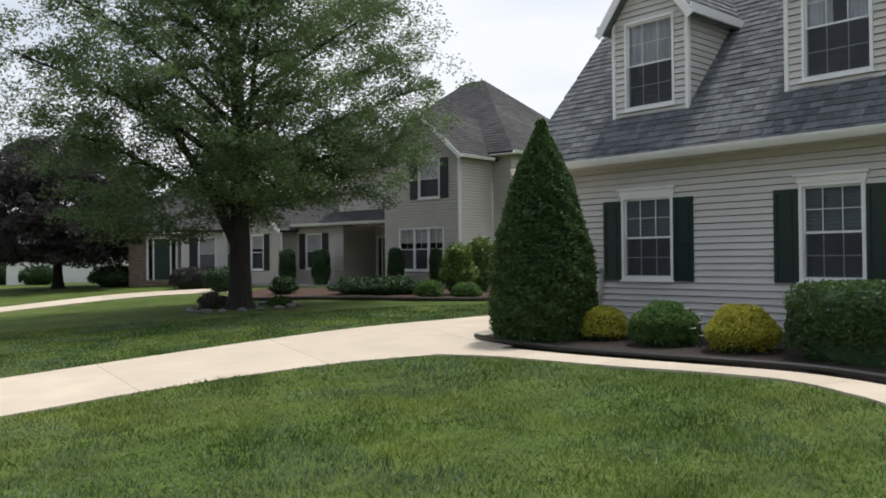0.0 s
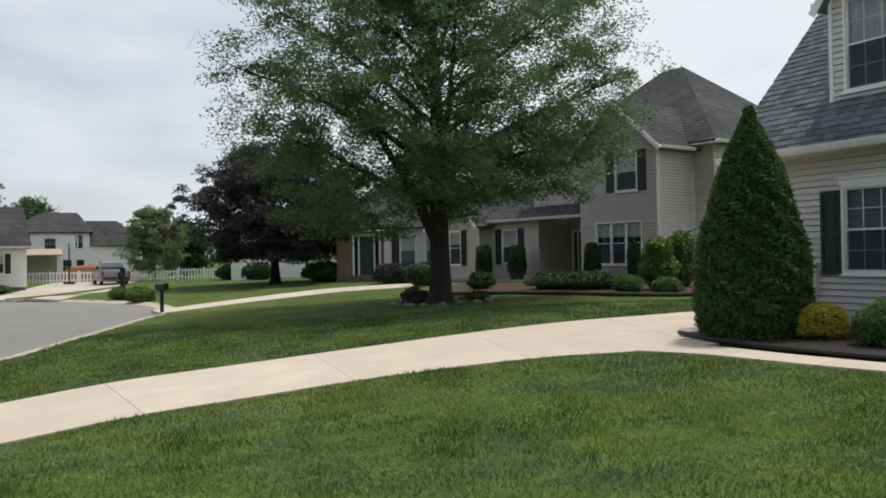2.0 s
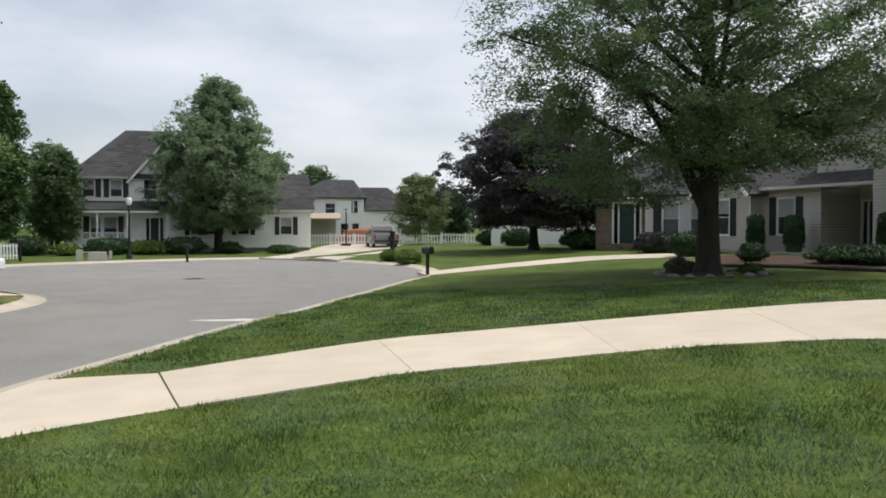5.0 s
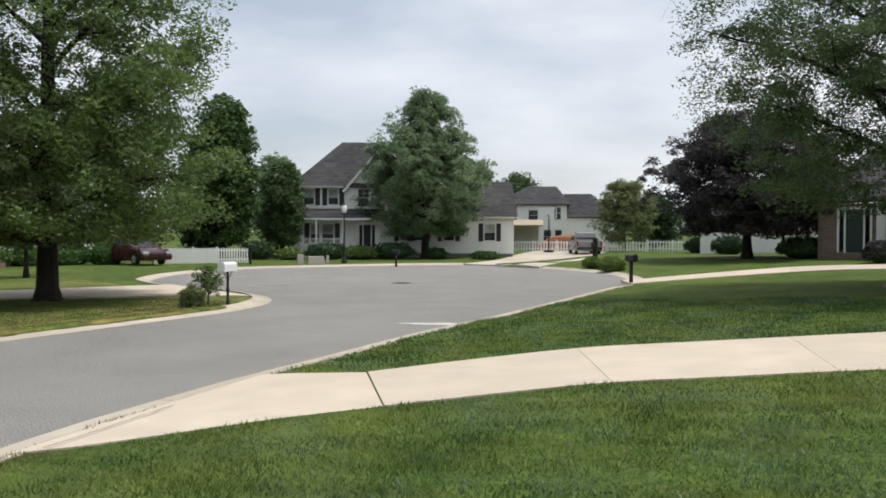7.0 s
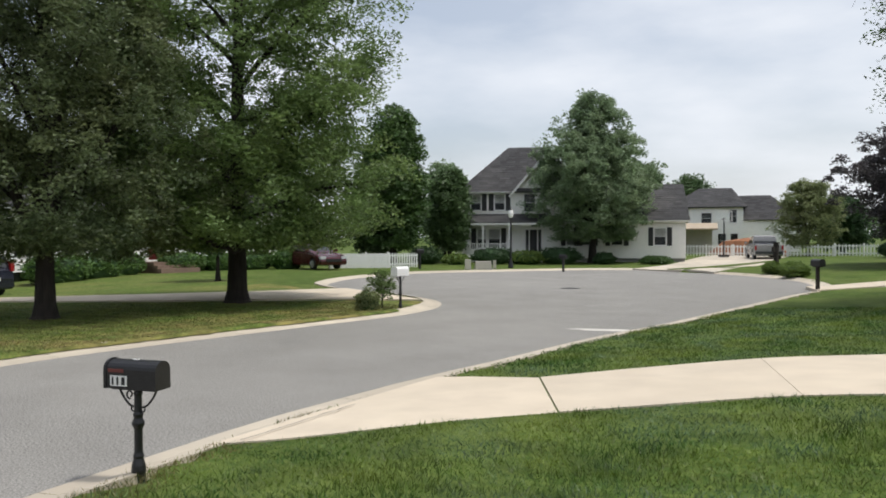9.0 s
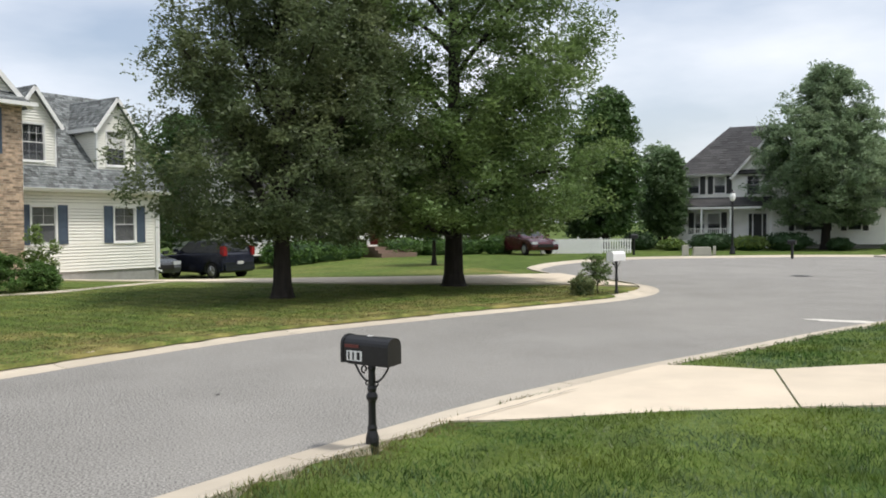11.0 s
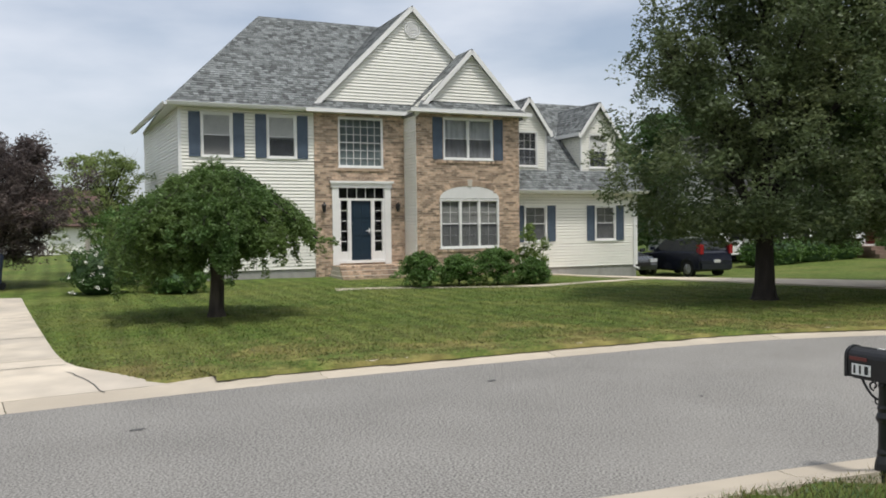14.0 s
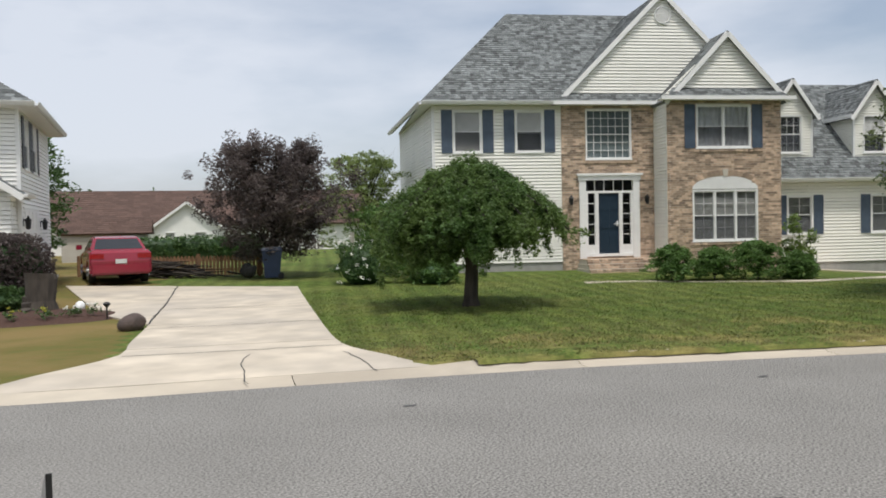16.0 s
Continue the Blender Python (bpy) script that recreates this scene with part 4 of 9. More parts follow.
# the projecting brick bay
f_side = Face((8.0, 0), (8.0, -1.2))
lap_wall("wall", hl, f_side, 0.1, 6.02, SIDING_CREAM, pieces=True, gap=0.011)
f_bay = Face((8.0, -1.2), (12.2, -1.2))
b_up, b_low = (1.12, 3.02, 4.36, 5.76), (0.96, 3.26, 1.12, 2.8)
brick_wall("wall", hl, f_bay, G0, 6.02, [hole(*b_up), hole(*b_low), (0.9, 3.32, 2.8, 3.06), (1.15, 3.07, 3.06, 3.2), (1.5, 2.72, 3.2, 3.3)], BRICK)
window(hl, f_bay, *b_up, lights=2, nx=1, ny=1, inner="sheer", drop=1.0)
shutter(hl, f_bay, 0.64, 1.02, 4.3, 5.82, SHUT_BLUE)
shutter(hl, f_bay, 3.12, 3.5, 4.3, 5.82, SHUT_BLUE)
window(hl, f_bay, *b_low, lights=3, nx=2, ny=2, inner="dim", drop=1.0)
for z0 in (b_up[2] - 0.18, b_low[2] - 0.18):
    sb = Build()
    for i in range(30):
        a = 0.8 + i * 0.09
        f_bay.box(sb, a, a + 0.08, z0, z0 + 0.085, 0.0, 0.05)
    sb.done("brick_sill", BRICK, hl)
# fan panel and brick arch over the wide window
fan, arch = Build(), Build()
cx, rx, rz, zb = 2.11, 1.22, 0.46, 2.88
prev = None
for i in range(25):
    w = math.pi * i / 24
    p = (cx - rx * math.cos(w), zb + rz * math.sin(w))
    if prev:
        fan.quad(f_bay.at(prev[0], zb, 0.012), f_bay.at(p[0], zb, 0.012), f_bay.at(p[0], p[1], 0.012), f_bay.at(prev[0], prev[1], 0.012))
        fan.quad(f_bay.at(prev[0], prev[1], 0.012), f_bay.at(p[0], p[1], 0.012), f_bay.at(p[0], p[1], -0.1), f_bay.at(prev[0], prev[1], -0.1))
        o0, o1 = (cx + (prev[0] - cx) * 1.13, zb + (prev[1] - zb) * 1.42), (cx + (p[0] - cx) * 1.13, zb + (p[1] - zb) * 1.42)
        k = 0.93
        m0, m1 = (prev[0] + (p[0] - prev[0]) * k, prev[1] + (p[1] - prev[1]) * k), (o0[0] + (o1[0] - o0[0]) * k, o0[1] + (o1[1] - o0[1]) * k)
        arch.hexa([f_bay.at(*prev, 0), f_bay.at(*prev, 0.022), f_bay.at(*m0, 0.022), f_bay.at(*m0, 0), f_bay.at(*o0, 0), f_bay.at(*o0, 0.022), f_bay.at(*m1, 0.022), f_bay.at(*m1, 0)])
    prev = p
for i in range(5):
    f_bay.box(fan, cx - rx * 0.95 + i * 0.1, cx + rx * 0.95 - i * 0.1, zb + 0.05 + i * 0.075, zb + 0.062 + i * 0.075, 0.012, 0.02)
fan.done("fan_panel", WHITE, hl)
arch.done("brick_arch", BRICK, hl)
ks = Build()
f_bay.strip(ks, zb + rz - 0.02, zb + rz + 0.24, cx - 0.07, cx + 0.07, cx - 0.1, cx + 0.1, 0.05, 0.05, 0)
ks.done("keystone", MORTAR, hl)
# upper gables with their pent roofs
f_big = Face((4.5, -0.06), (12.16, -0.06))
lap_wall("gable_wall", hl, f_big, 6.15, 6.2, SIDING_CREAM, gable=(3.83, 9.88), pieces=True, gap=0.011)
roof_plane("pent_roof", hl, (4.3, -0.42, 6.05), (8.3, -0.42, 6.05), (8.3, -0.03, 6.4), (4.7, -0.03, 6.4), SHINGLE_L, seed=31, tab=0.2)
f_sm = Face((8.0, -1.22), (12.35, -1.22))
lap_wall("gable_wall", hl, f_sm, 6.15, 6.2, SIDING_CREAM, gable=(2.175, 8.2), pieces=True, gap=0.011)
roof_plane("pent_roof", hl, (7.9, -1.6, 6.05), (12.3, -1.6, 6.05), (12.0, -1.2, 6.4), (8.2, -1.2, 6.4), SHINGLE_L, seed=32, tab=0.2)
vt = Build()
for i in range(9):
    h = 0.24 * math.sin(math.acos(abs(i - 4) / 4.6))
    f_big.box(vt, 3.86 - h, 3.86 + h, 8.92 + i * 0.055, 8.955 + i * 0.055, 0.02, 0.05)
vt.done("gable_vent", WHITE, hl, "round white louvred gable vent")
ring = [f_big.at(3.86 + 0.29 * math.cos(w), 9.16 + 0.29 * math.sin(w), 0.04) for w in np.linspace(0, 2 * math.pi, 25)]
Build().tube(ring, [0.028] * 25, 6).done("vent_ring", WHITE, hl)
gable_roof(hl, 4.69, 11.97, -0.06, 4.2, 6.36, 10.02, SHINGLE_L, 0.3, 41, front=0.13)
gable_roof(hl, 8.2, 12.15, -1.22, 3.0, 6.24, 8.34, SHINGLE_L, 0.3, 43, front=0.16)
solid(hl, "fascia", 4.2, 8.2, -0.46, -0.42, 5.93, 6.06, WHITE)
solid(hl, "soffit", 4.2, 8.2, -0.42, -0.02, 5.95, 5.985, WHITE)
solid(hl, "fascia", 7.65, 12.55, -1.64, -1.6, 5.93, 6.06, WHITE)
solid(hl, "soffit", 7.65, 12.55, -1.6, -1.18, 5.95, 5.985, WHITE)
# main hip roof
E0, ZE = 0.4, 6.05
roof_plane("roof", hl, (-E0, -E0, ZE), (9.0, -E0, ZE), (9.0, 4.3, 10.25), (3.63, 4.3, 10.25), SHINGLE_L, seed=51, tab=0.2)
roof_plane("roof", hl, (-E0 - 0.4, 9.0, ZE), (-E0, -E0, ZE), (3.63, 4.3, 10.25), (3.63, 4.3, 10.25), SHINGLE_L, seed=52, tab=0.2)
roof_plane("roof", hl, (12.6, 9.0, ZE), (-E0, 9.0, ZE), (3.63, 4.3, 10.25), (9.0, 4.3, 10.25), SHINGLE_L, seed=53, exposure=0.3, tab=0.6)
roof_plane("roof", hl, (12.6, -E0, ZE), (12.6, 9.0, ZE), (9.0, 4.3, 10.25), (9.0, 4.3, 10.25), SHINGLE_L, seed=54, exposure=0.3, tab=0.6)
solid(hl, "soffit", -E0, 4.3, -E0, 0.0, 5.95, 5.985, WHITE)
solid(hl, "soffit", -E0, 0.0, 0.0, 9.0, 5.95, 5.985, WHITE)
gutter(hl, (-E0 - 0.01, -E0 - 0.01, 6.05), (4.2, -E0 - 0.01, 6.05))
gutter(hl, (-E0 - 0.41, 9.0, 6.05), (-E0 - 0.01, -E0 - 0.01, 6.05))
solid(hl, "fascia", -E0, 4.2, -E0 - 0.01, -E0 + 0.02, 5.94, 6.05, WHITE)
solid(hl, "fascia", -E0 - 0.01, -E0 + 0.02, -E0, 9.0, 5.94, 6.05, WHITE)
lap_wall("wall", hl, Face((12.2, -1.2), (12.2, 8.6)), 3.0, 6.02, SIDING_CREAM, pieces=True, gap=0.011)
lap_wall("wall", hl, Face((12.2, 8.6), (0, 8.6)), 0.3, 6.02, SIDING_CREAM, course=0.4, lap=0.0)
# garage wing with two dormers
f_gar = Face((12.2, -0.6), (18.1, -0.6))
g_w = [(0.62, 1.5, 1.28, 2.58), (3.9, 4.78, 1.28, 2.58)]
lap_wall("wall", hl, f_gar, 0.2, 3.2, SIDING_CREAM, [hole(*w) for w in g_w], pieces=True, gap=0.011)
solid(hl, "foundation", 12.22, 18.08, -0.58, 7.0, -0.5, 0.2, FOUNDATION)
for w in g_w:
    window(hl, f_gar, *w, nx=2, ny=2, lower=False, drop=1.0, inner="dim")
    shutter(hl, f_gar, w[0] - 0.46, w[0] - 0.09, w[2] - 0.06, w[3] + 0.06, SHUT_BLUE)
    shutter(hl, f_gar, w[1] + 0.09, w[1] + 0.46, w[2] - 0.06, w[3] + 0.06, SHUT_BLUE)
lap_wall("gable_wall", hl, Face((18.1, -0.6), (18.1, 7.4)), 0.2, 3.2, SIDING_CREAM, gable=(4.0, 7.2))
solid(hl, "corner_post", 18.03, 18.13, -0.63, -0.53, 0.2, 3.2, WHITE)
roof_plane("roof", hl, (12.2, -0.95, 3.22), (18.4, -0.95, 3.22), (18.4, 3.4, 7.3), (12.2, 3.4, 7.3), SHINGLE_L, seed=61, tab=0.2)
roof_plane("roof", hl, (18.4, 7.8, 3.22), (12.2, 7.8, 3.22), (12.2, 3.4, 7.3), (18.4, 3.4, 7.3), SHINGLE_L, seed=62, exposure=0.3, tab=0.6)
gutter(hl, (12.2, -0.96, 3.23), (18.4, -0.96, 3.23))
solid(hl, "soffit", 12.2, 18.4, -0.95, -0.6, 3.1, 3.13, WHITE)
downpipe(hl, 17.95, -0.62, 0.0, 3.1)


def dormer(parent, x0, x1, yf, zb, ze, zr, yb, siding, shingle, win, inner, seed, pitch):
    """A small gabled dormer standing on a roof slope of the given pitch."""
    f = Face((x0, yf), (x1, yf))
    lap_wall("dormer_wall", parent, f, zb, ze, siding, [hole(*win)], gable=((x1 - x0) / 2, zr - 0.08), course=0.1016, pieces=True, gap=0.009)
    for xa, sgn in ((x0, -1), (x1, 1)):
        side = new("dormer_side")
        side.parent = parent
        o, y1 = 0.018 * sgn, yb + 0.2
        for i in range(int((ze - zb) / 0.1016)):
            za, zt = zb + i * 0.1016 + 0.008, zb + (i + 1) * 0.1016
            Build().hexa([(xa - o, yf, za), (xa + o, yf, za), (xa + o, y1, za), (xa - o, y1, za), (xa - o, yf, zt), (xa + o * 0.2, yf, zt), (xa + o * 0.2, y1, zt), (xa - o, y1, zt)]).done("siding_board", siding, side)
        solid(parent, "corner_post", xa - 0.03, xa + 0.03, yf - 0.03, yf + 0.05, zb - 0.02, ze, WHITE)
    solid(parent, "dormer_sill", x0 - 0.06, x1 + 0.06, yf - 0.03, yf, zb - 0.06, zb + 0.02, WHITE)
    window(parent, f, *win, nx=3, ny=2, inner=inner, drop=0.5, trim=0.04)
    gable_roof(parent, x0, x1, yf, yb + 1.3, ze, zr, shingle, 0.2, seed, board=0.13, tab=0.22)
    for xa in (x0 - 0.2, x1 + 0.2):
        solid(parent, "eave_board", xa - 0.02, xa + 0.02, yf - 0.2, yb + 0.35, ze - 0.3, ze - 0.16, WHITE)


dormer(hl, 12.43, 14.08, -0.05, 4.02, 5.78, 6.93, 1.6, SIDING_CREAM, SHINGLE_L, (0.42, 1.22, 0.22 + 4.02, 1.5 + 4.05), "", 71, 0.94)
dormer(hl, 15.76, 17.41, -0.05, 4.02, 5.78, 6.9, 1.6, SIDING_CREAM, SHINGLE_L, (0.42, 1.22, 0.22 + 4.02, 1.5 + 4.05), "blind", 73, 0.94)
# brick steps
st = thing("brick_steps", frame_of(-25.25, -14.49, (-0.602, 0.799)), "tan brick entrance steps before a blue door", "steps")
for i, (d, z) in enumerate(((1.75, 0.2), (1.42, 0.36), (1.1, 0.52))):
    b, rng = Build(), random.Random(i)
    x0, x1 = 5.05 + 0.05 * i, 7.9
    b.box(x0 + 0.01, x1 - 0.01, -d + 0.01, -0.06, z - 0.3, z - 0.01)
    base = b.done("step", MORTAR, st)
    c = Build()
    k = x0
    while k < x1 - 0.05:
        c.box(k, k + 0.095, -d, -d + 0.2, z - 0.06, z)
        k += 0.105
    k = x0
    while k < x1 - 0.05:
        c.box(k, min(k + 0.2, x1), -d - 0.0, -d + 0.09, z - 0.14, z - 0.07)
        k += 0.212
    if i == 2:
        for r in range(9):
            k = x0
            while k < x1 - 0.05:
                c.box(k, min(k + 0.2, x1), -0.88 + r * 0.09, -0.8 + r * 0.09, z - 0.02, z)
                k += 0.212
    c.done("bricks", BRICK, base)["kind"] = "stuff"

# ---- the grey-sided house beside the near drive ----
hr = thing("house", frame_of(3.03, 14.1, (0.661, -0.750)), "grey lap-sided house wing with dark green shutters and dormers", "house")
f_r = Face((-1.6, 0), (9.0, 0))
r_w = [(1.67, 2.70, 1.56, 2.84), (4.68, 5.62, 1.56, 2.84)]
lap_wall("wall", hr, f_r, 0.66, 3.42, SIDING_GREY, [hole(w[0] + 0.07, w[1] - 0.07, w[2], w[3]) for w in r_w], course=0.1016, lap=0.026, pieces=True, gap=0.009)
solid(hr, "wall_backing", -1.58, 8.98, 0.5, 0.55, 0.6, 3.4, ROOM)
solid(hr, "foundation", -1.58, 8.98, 0.03, 7.5, 0.2, 0.66, FOUNDATION)
for w in r_w:
    window(hr, f_r, w[0] + 0.07, w[1] - 0.07, w[2], w[3], nx=3, ny=2, head=True, drop=0.5, trim=0.05, inner="shade")
    shutter(hr, f_r, w[0] - 0.34, w[0] + 0.01, w[2] - 0.06, w[3] - 0.02, SHUT_GREEN)
    shutter(hr, f_r, w[1] - 0.01, w[1] + 0.34, w[2] - 0.06, w[3] - 0.02, SHUT_GREEN)
PR = 1.1
roof_plane("roof", hr, (-1.95, -0.4, 3.48), (9.3, -0.4, 3.48), (9.3, 3.75, 3.48 + PR * 4.15), (-1.95, 3.75, 3.48 + PR * 4.15), SHINGLE_R, seed=81, tab=0.2)
roof_plane("roof", hr, (9.3, 7.9, 3.44), (-1.95, 7.9, 3.44), (-1.95, 3.75, 3.44 + PR * 4.15), (9.3, 3.75, 3.44 + PR * 4.15), SHINGLE_R, seed=82, exposure=0.3, tab=0.6)
gutter(hr, (-1.98, -0.42, 3.51), (9.3, -0.42, 3.51))
solid(hr, "fascia", -1.95, 9.3, -0.42, -0.39, 3.41, 3.47, WHITE)
solid(hr, "soffit", -1.95, 9.3, -0.39, 0.0, 3.40, 3.43, SIDING_GREY)
lap_wall("gable_wall", hr, Face((-1.6, 7.5), (-1.6, 0)), 0.6, 3.36, SIDING_GREY, gable=(3.75, 7.8), course=0.1016, pieces=True, gap=0.009)
lap_wall("wall", hr, Face((9.0, 0), (9.0, 7.5)), 0.6, 3.36, SIDING_GREY, gable=(3.75, 7.8), course=0.125)
lap_wall("wall", hr, Face((9.0, 7.5), (-1.6, 7.5)), 0.6, 3.36, SIDING_GREY, course=0.5, lap=0)
for k in (0.0, 3.07):
    dormer(hr, -0.28 + k, 1.15 + k, 0.33, 4.24, 6.05, 7.0, 2.0, SIDING_GREY, SHINGLE_R, (0.27, 1.16, 4.42, 5.84), "curtain" if k else "sheer", 91 + int(k), PR)
ub = Build().box(-0.5, -0.33, -0.1, 0.0, 1.25, 1.7)
ub.box(-0.46, -0.36, -0.07, 0.0, 0.7, 1.25)
ub.done("meter_box", SIDING_GREY, hr, "grey utility meter box on the siding")

# ---- the taupe house behind the shade tree ----
hm = thing("house", frame_of(0.73, 31.2, (0.75, -0.66)), "taupe lap-sided two-storey house with dark hipped roof", "house")
ZM = 0.55
f_m = Face((-4.0, 0), (0, 0))
m_bay, m_up = (0.88, 3.14, 1.5, 3.08), (1.95, 2.95, 4.3, 5.72)
lap_wall("wall", hm, f_m, 0.8, 5.95, SIDING_TAUPE, [hole(*m_bay), hole(*m_up)], course=0.115, pieces=True, gap=0.012)
window(hm, f_m, *m_bay, lights=3, nx=2, ny=2, lower=False, inner="blind", drop=0.35)
window(hm, f_m, *m_up, nx=1, ny=1, drop=0.5)
shutter(hm, f_m, 3.05, 3.45, 4.24, 5.78, SHUT_BLACK)
shutter(hm, f_m, 1.45, 1.86, 4.24, 5.78, SHUT_BLACK)
fan = Build()
for i in range(20):
    w0, w1 = math.pi * i / 20, math.pi * (i + 1) / 20
    a, c = (2.01 - 1.2 * math.cos(w0), 3.15 + 0.36 * math.sin(w0)), (2.01 - 1.2 * math.cos(w1), 3.15 + 0.36 * math.sin(w1))
    f_m.strip(fan, 3.15, 3.1501, a[0], c[0], a[0], c[0], 0.03, 0.03, 0)
    fan.hexa([f_m.at(a[0], 3.15, 0), f_m.at(a[0], 3.15, 0.035), f_m.at(c[0], 3.15, 0.035), f_m.at(c[0], 3.15, 0),
              f_m.at(a[0], a[1], 0), f_m.at(a[0], a[1], 0.035), f_m.at(c[0], c[1], 0.035), f_m.at(c[0], c[1], 0)])
fan.done("fan_panel", SIDING_TAUPE, hm)
lap_wall("wall", hm, Face((0, 0), (0, 2.0)), 0.8, 5.95, SIDING_TAUPE, course=0.115, pieces=True, gap=0.012)
solid(hm, "corner_post", -0.07, 0.03, -0.03, 0.07, 0.8, 5.95, SIDING_GREY)
lap_wall("wall", hm, Face((0, 2.0), (0.9, 2.0)), 0.8, 5.95, SIDING_TAUPE, course=0.115, pieces=True, gap=0.012)
lap_wall("wall", hm, Face((0.9, 2.0), (0.9, 10.4)), 0.8, 5.95, SIDING_TAUPE, course=0.115, pieces=True, gap=0.012)
lap_wall("wall", hm, Face((-4.0, 6.0), (-4.0, 0.0)), 0.8, 5.95, SIDING_TAUPE, course=0.115, pieces=True, gap=0.012)
lap_wall("wall", hm, Face((-9.0, 2.0), (-4.0, 2.0)), 3.4, 5.95, SIDING_TAUPE, course=0.115, pieces=True, gap=0.012)
solid(hm, "foundation", -15.38, 0.88, 0.1, 10, 0.2, 0.8, FOUNDATION)
ZR, RI = 10.15, 6.2
roof_plane("roof", hm, (-9.4, 1.6, 6.0), (1.3, 1.6, 6.0), (-3.75, RI, ZR), (-4.8, RI, ZR), SHINGLE_DARK, seed=101, exposure=0.2, tab=0.45)
roof_plane("roof", hm, (1.3, 1.6, 6.0), (1.3, 10.8, 6.0), (-3.75, RI, ZR), (-3.75, RI, ZR), SHINGLE_DARK, seed=102, exposure=0.2, tab=0.45)
roof_plane("roof", hm, (1.3, 10.8, 6.0), (-9.4, 10.8, 6.0), (-4.8, RI, ZR), (-3.75, RI, ZR), SHINGLE_DARK, seed=103, exposure=0.3, tab=0.6)
roof_plane("roof", hm, (-9.4, 10.8, 6.0), (-9.4, 1.6, 6.0), (-4.8, RI, ZR), (-4.8, RI, ZR), SHINGLE_DARK, seed=104, exposure=0.3, tab=0.6)
gable_roof(hm, -4.0, 0.0, 0.0, 4.5, 6.05, 7.8, SHINGLE_DARK, 0.35, 105, tab=0.45, exposure=0.2)
lap_wall("gable_wall", hm, Face((-4.0, -0.01), (0, -0.01)), 5.95, 6.0, SIDING_TAUPE, gable=(2.0, 7.7), course=0.115, pieces=True, gap=0.012)
gutter(hm, (0.36, -0.35, 5.78), (0.36, 1.6, 5.78))
gutter(hm, (1.32, 1.58, 6.0), (1.32, 10.8, 6.0))
solid(hm, "soffit", 0.0, 1.3, 1.6, 2.0, 5.9, 5.94, WHITE)
downpipe(hm, -0.02, -0.02, 0.8, 5.7)
# low entrance wing
f_mw = Face((-11.6, 1.4), (-8.1, 1.4))
w_low = (0.94, 1.98, 1.54, 3.1)
lap_wall("wall", hm, f_mw, 0.8, 3.5, SIDING_TAUPE, [hole(*w_low)], course=0.115, pieces=True, gap=0.012)
window(hm, f_mw, *w_low, nx=1, ny=1, drop=0.5)
shutter(hm, f_mw, 0.42, 0.84, 1.48, 3.16, SHUT_BLACK)
shutter(hm, f_mw, 2.08, 2.5, 1.48, 3.16, SHUT_BLACK)
lap_wall("wall", hm, Face((-8.1, 1.4), (-8.1, 3.4)), 0.8, 3.5, SIDING_TAUPE, course=0.115, pieces=True, gap=0.012)
f_md = Face((-8.1, 3.4), (-4.0, 3.4))
lap_wall("wall", hm, f_md, 0.8, 3.5, SIDING_TAUPE, [(0.1, 1.8, 0.85, 3.0)], course=0.115, pieces=True, gap=0.012)
md = Build()
for a, c in ((0.1, 0.2), (0.45, 0.53), (1.45, 1.53), (1.7, 1.8)):
    f_md.box(md, a, c, 0.85, 3.0, -0.05, 0.04)
f_md.box(md, 0.1, 1.8, 2.92, 3.0, -0.05, 0.05)
md_f = boxes(md, "entrance", "trim", WHITE, hm)
mdd = Build()
f_md.box(mdd, 0.53, 1.45, 0.85, 2.92, -0.06, -0.01)
mdd.done("door", SHUT_BLACK, hm)
for a, c in ((0.2, 0.45), (1.53, 1.7)):
    Build().quad(f_md.at(a, 0.9, -0.02), f_md.at(c, 0.9, -0.02), f_md.at(c, 2.9, -0.02), f_md.at(a, 2.9, -0.02)).done("pane", GLASS, md_f)
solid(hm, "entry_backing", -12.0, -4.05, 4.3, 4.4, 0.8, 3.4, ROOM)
solid(hm, "porch_floor", -8.05, -4.0, 1.0, 3.4, 0.4, 0.82, FOUNDATION)
solid(hm, "porch_step", -6.4, -4.6, 0.6, 1.0, 0.4, 0.68, FOUNDATION)
f_ml = Face((-15.4, 0.6), (-11.6, 0.6))
w_l = (1.5, 2.42, 1.5, 3.12)
lap_wall("wall", hm, f_ml, 0.8, 3.5, SIDING_TAUPE, [hole(*w_l)], course=0.115, pieces=True, gap=0.012, gable=(1.9, 5.2))
window(hm, f_ml, *w_l, nx=1, ny=1, drop=0.4)
shutter(hm, f_ml, 2.52, 2.94, 1.44, 3.18, SHUT_BLACK)
shutter(hm, f_ml, 0.98, 1.4, 1.44, 3.18, SHUT_BLACK)
lap_wall("wall", hm, Face((-11.6, 0.6), (-11.6, 1.4)), 0.8, 3.5, SIDING_TAUPE, course=0.115, pieces=True, gap=0.012)
lap_wall("wall", hm, Face((-15.4, 8.0), (-15.4, 0.6)), 0.8, 3.5, SIDING_TAUPE, course=0.115, pieces=True, gap=0.012)
roof_plane("roof", hm, (-11.9, 1.0, 3.58), (-3.9, 1.0, 3.58), (-3.9, 4.6, 5.6), (-11.9, 4.6, 5.6), SHINGLE_DARK, seed=106, exposure=0.2, tab=0.45)
gable_roof(hm, -15.4, -11.6, 0.6, 6.0, 3.62, 5.3, SHINGLE_DARK, 0.35, 107, tab=0.45, exposure=0.2)
gutter(hm, (-11.3, 0.98, 3.58), (-3.9, 0.98, 3.58))
downpipe(hm, -11.52, 0.62, 0.8, 3.5)

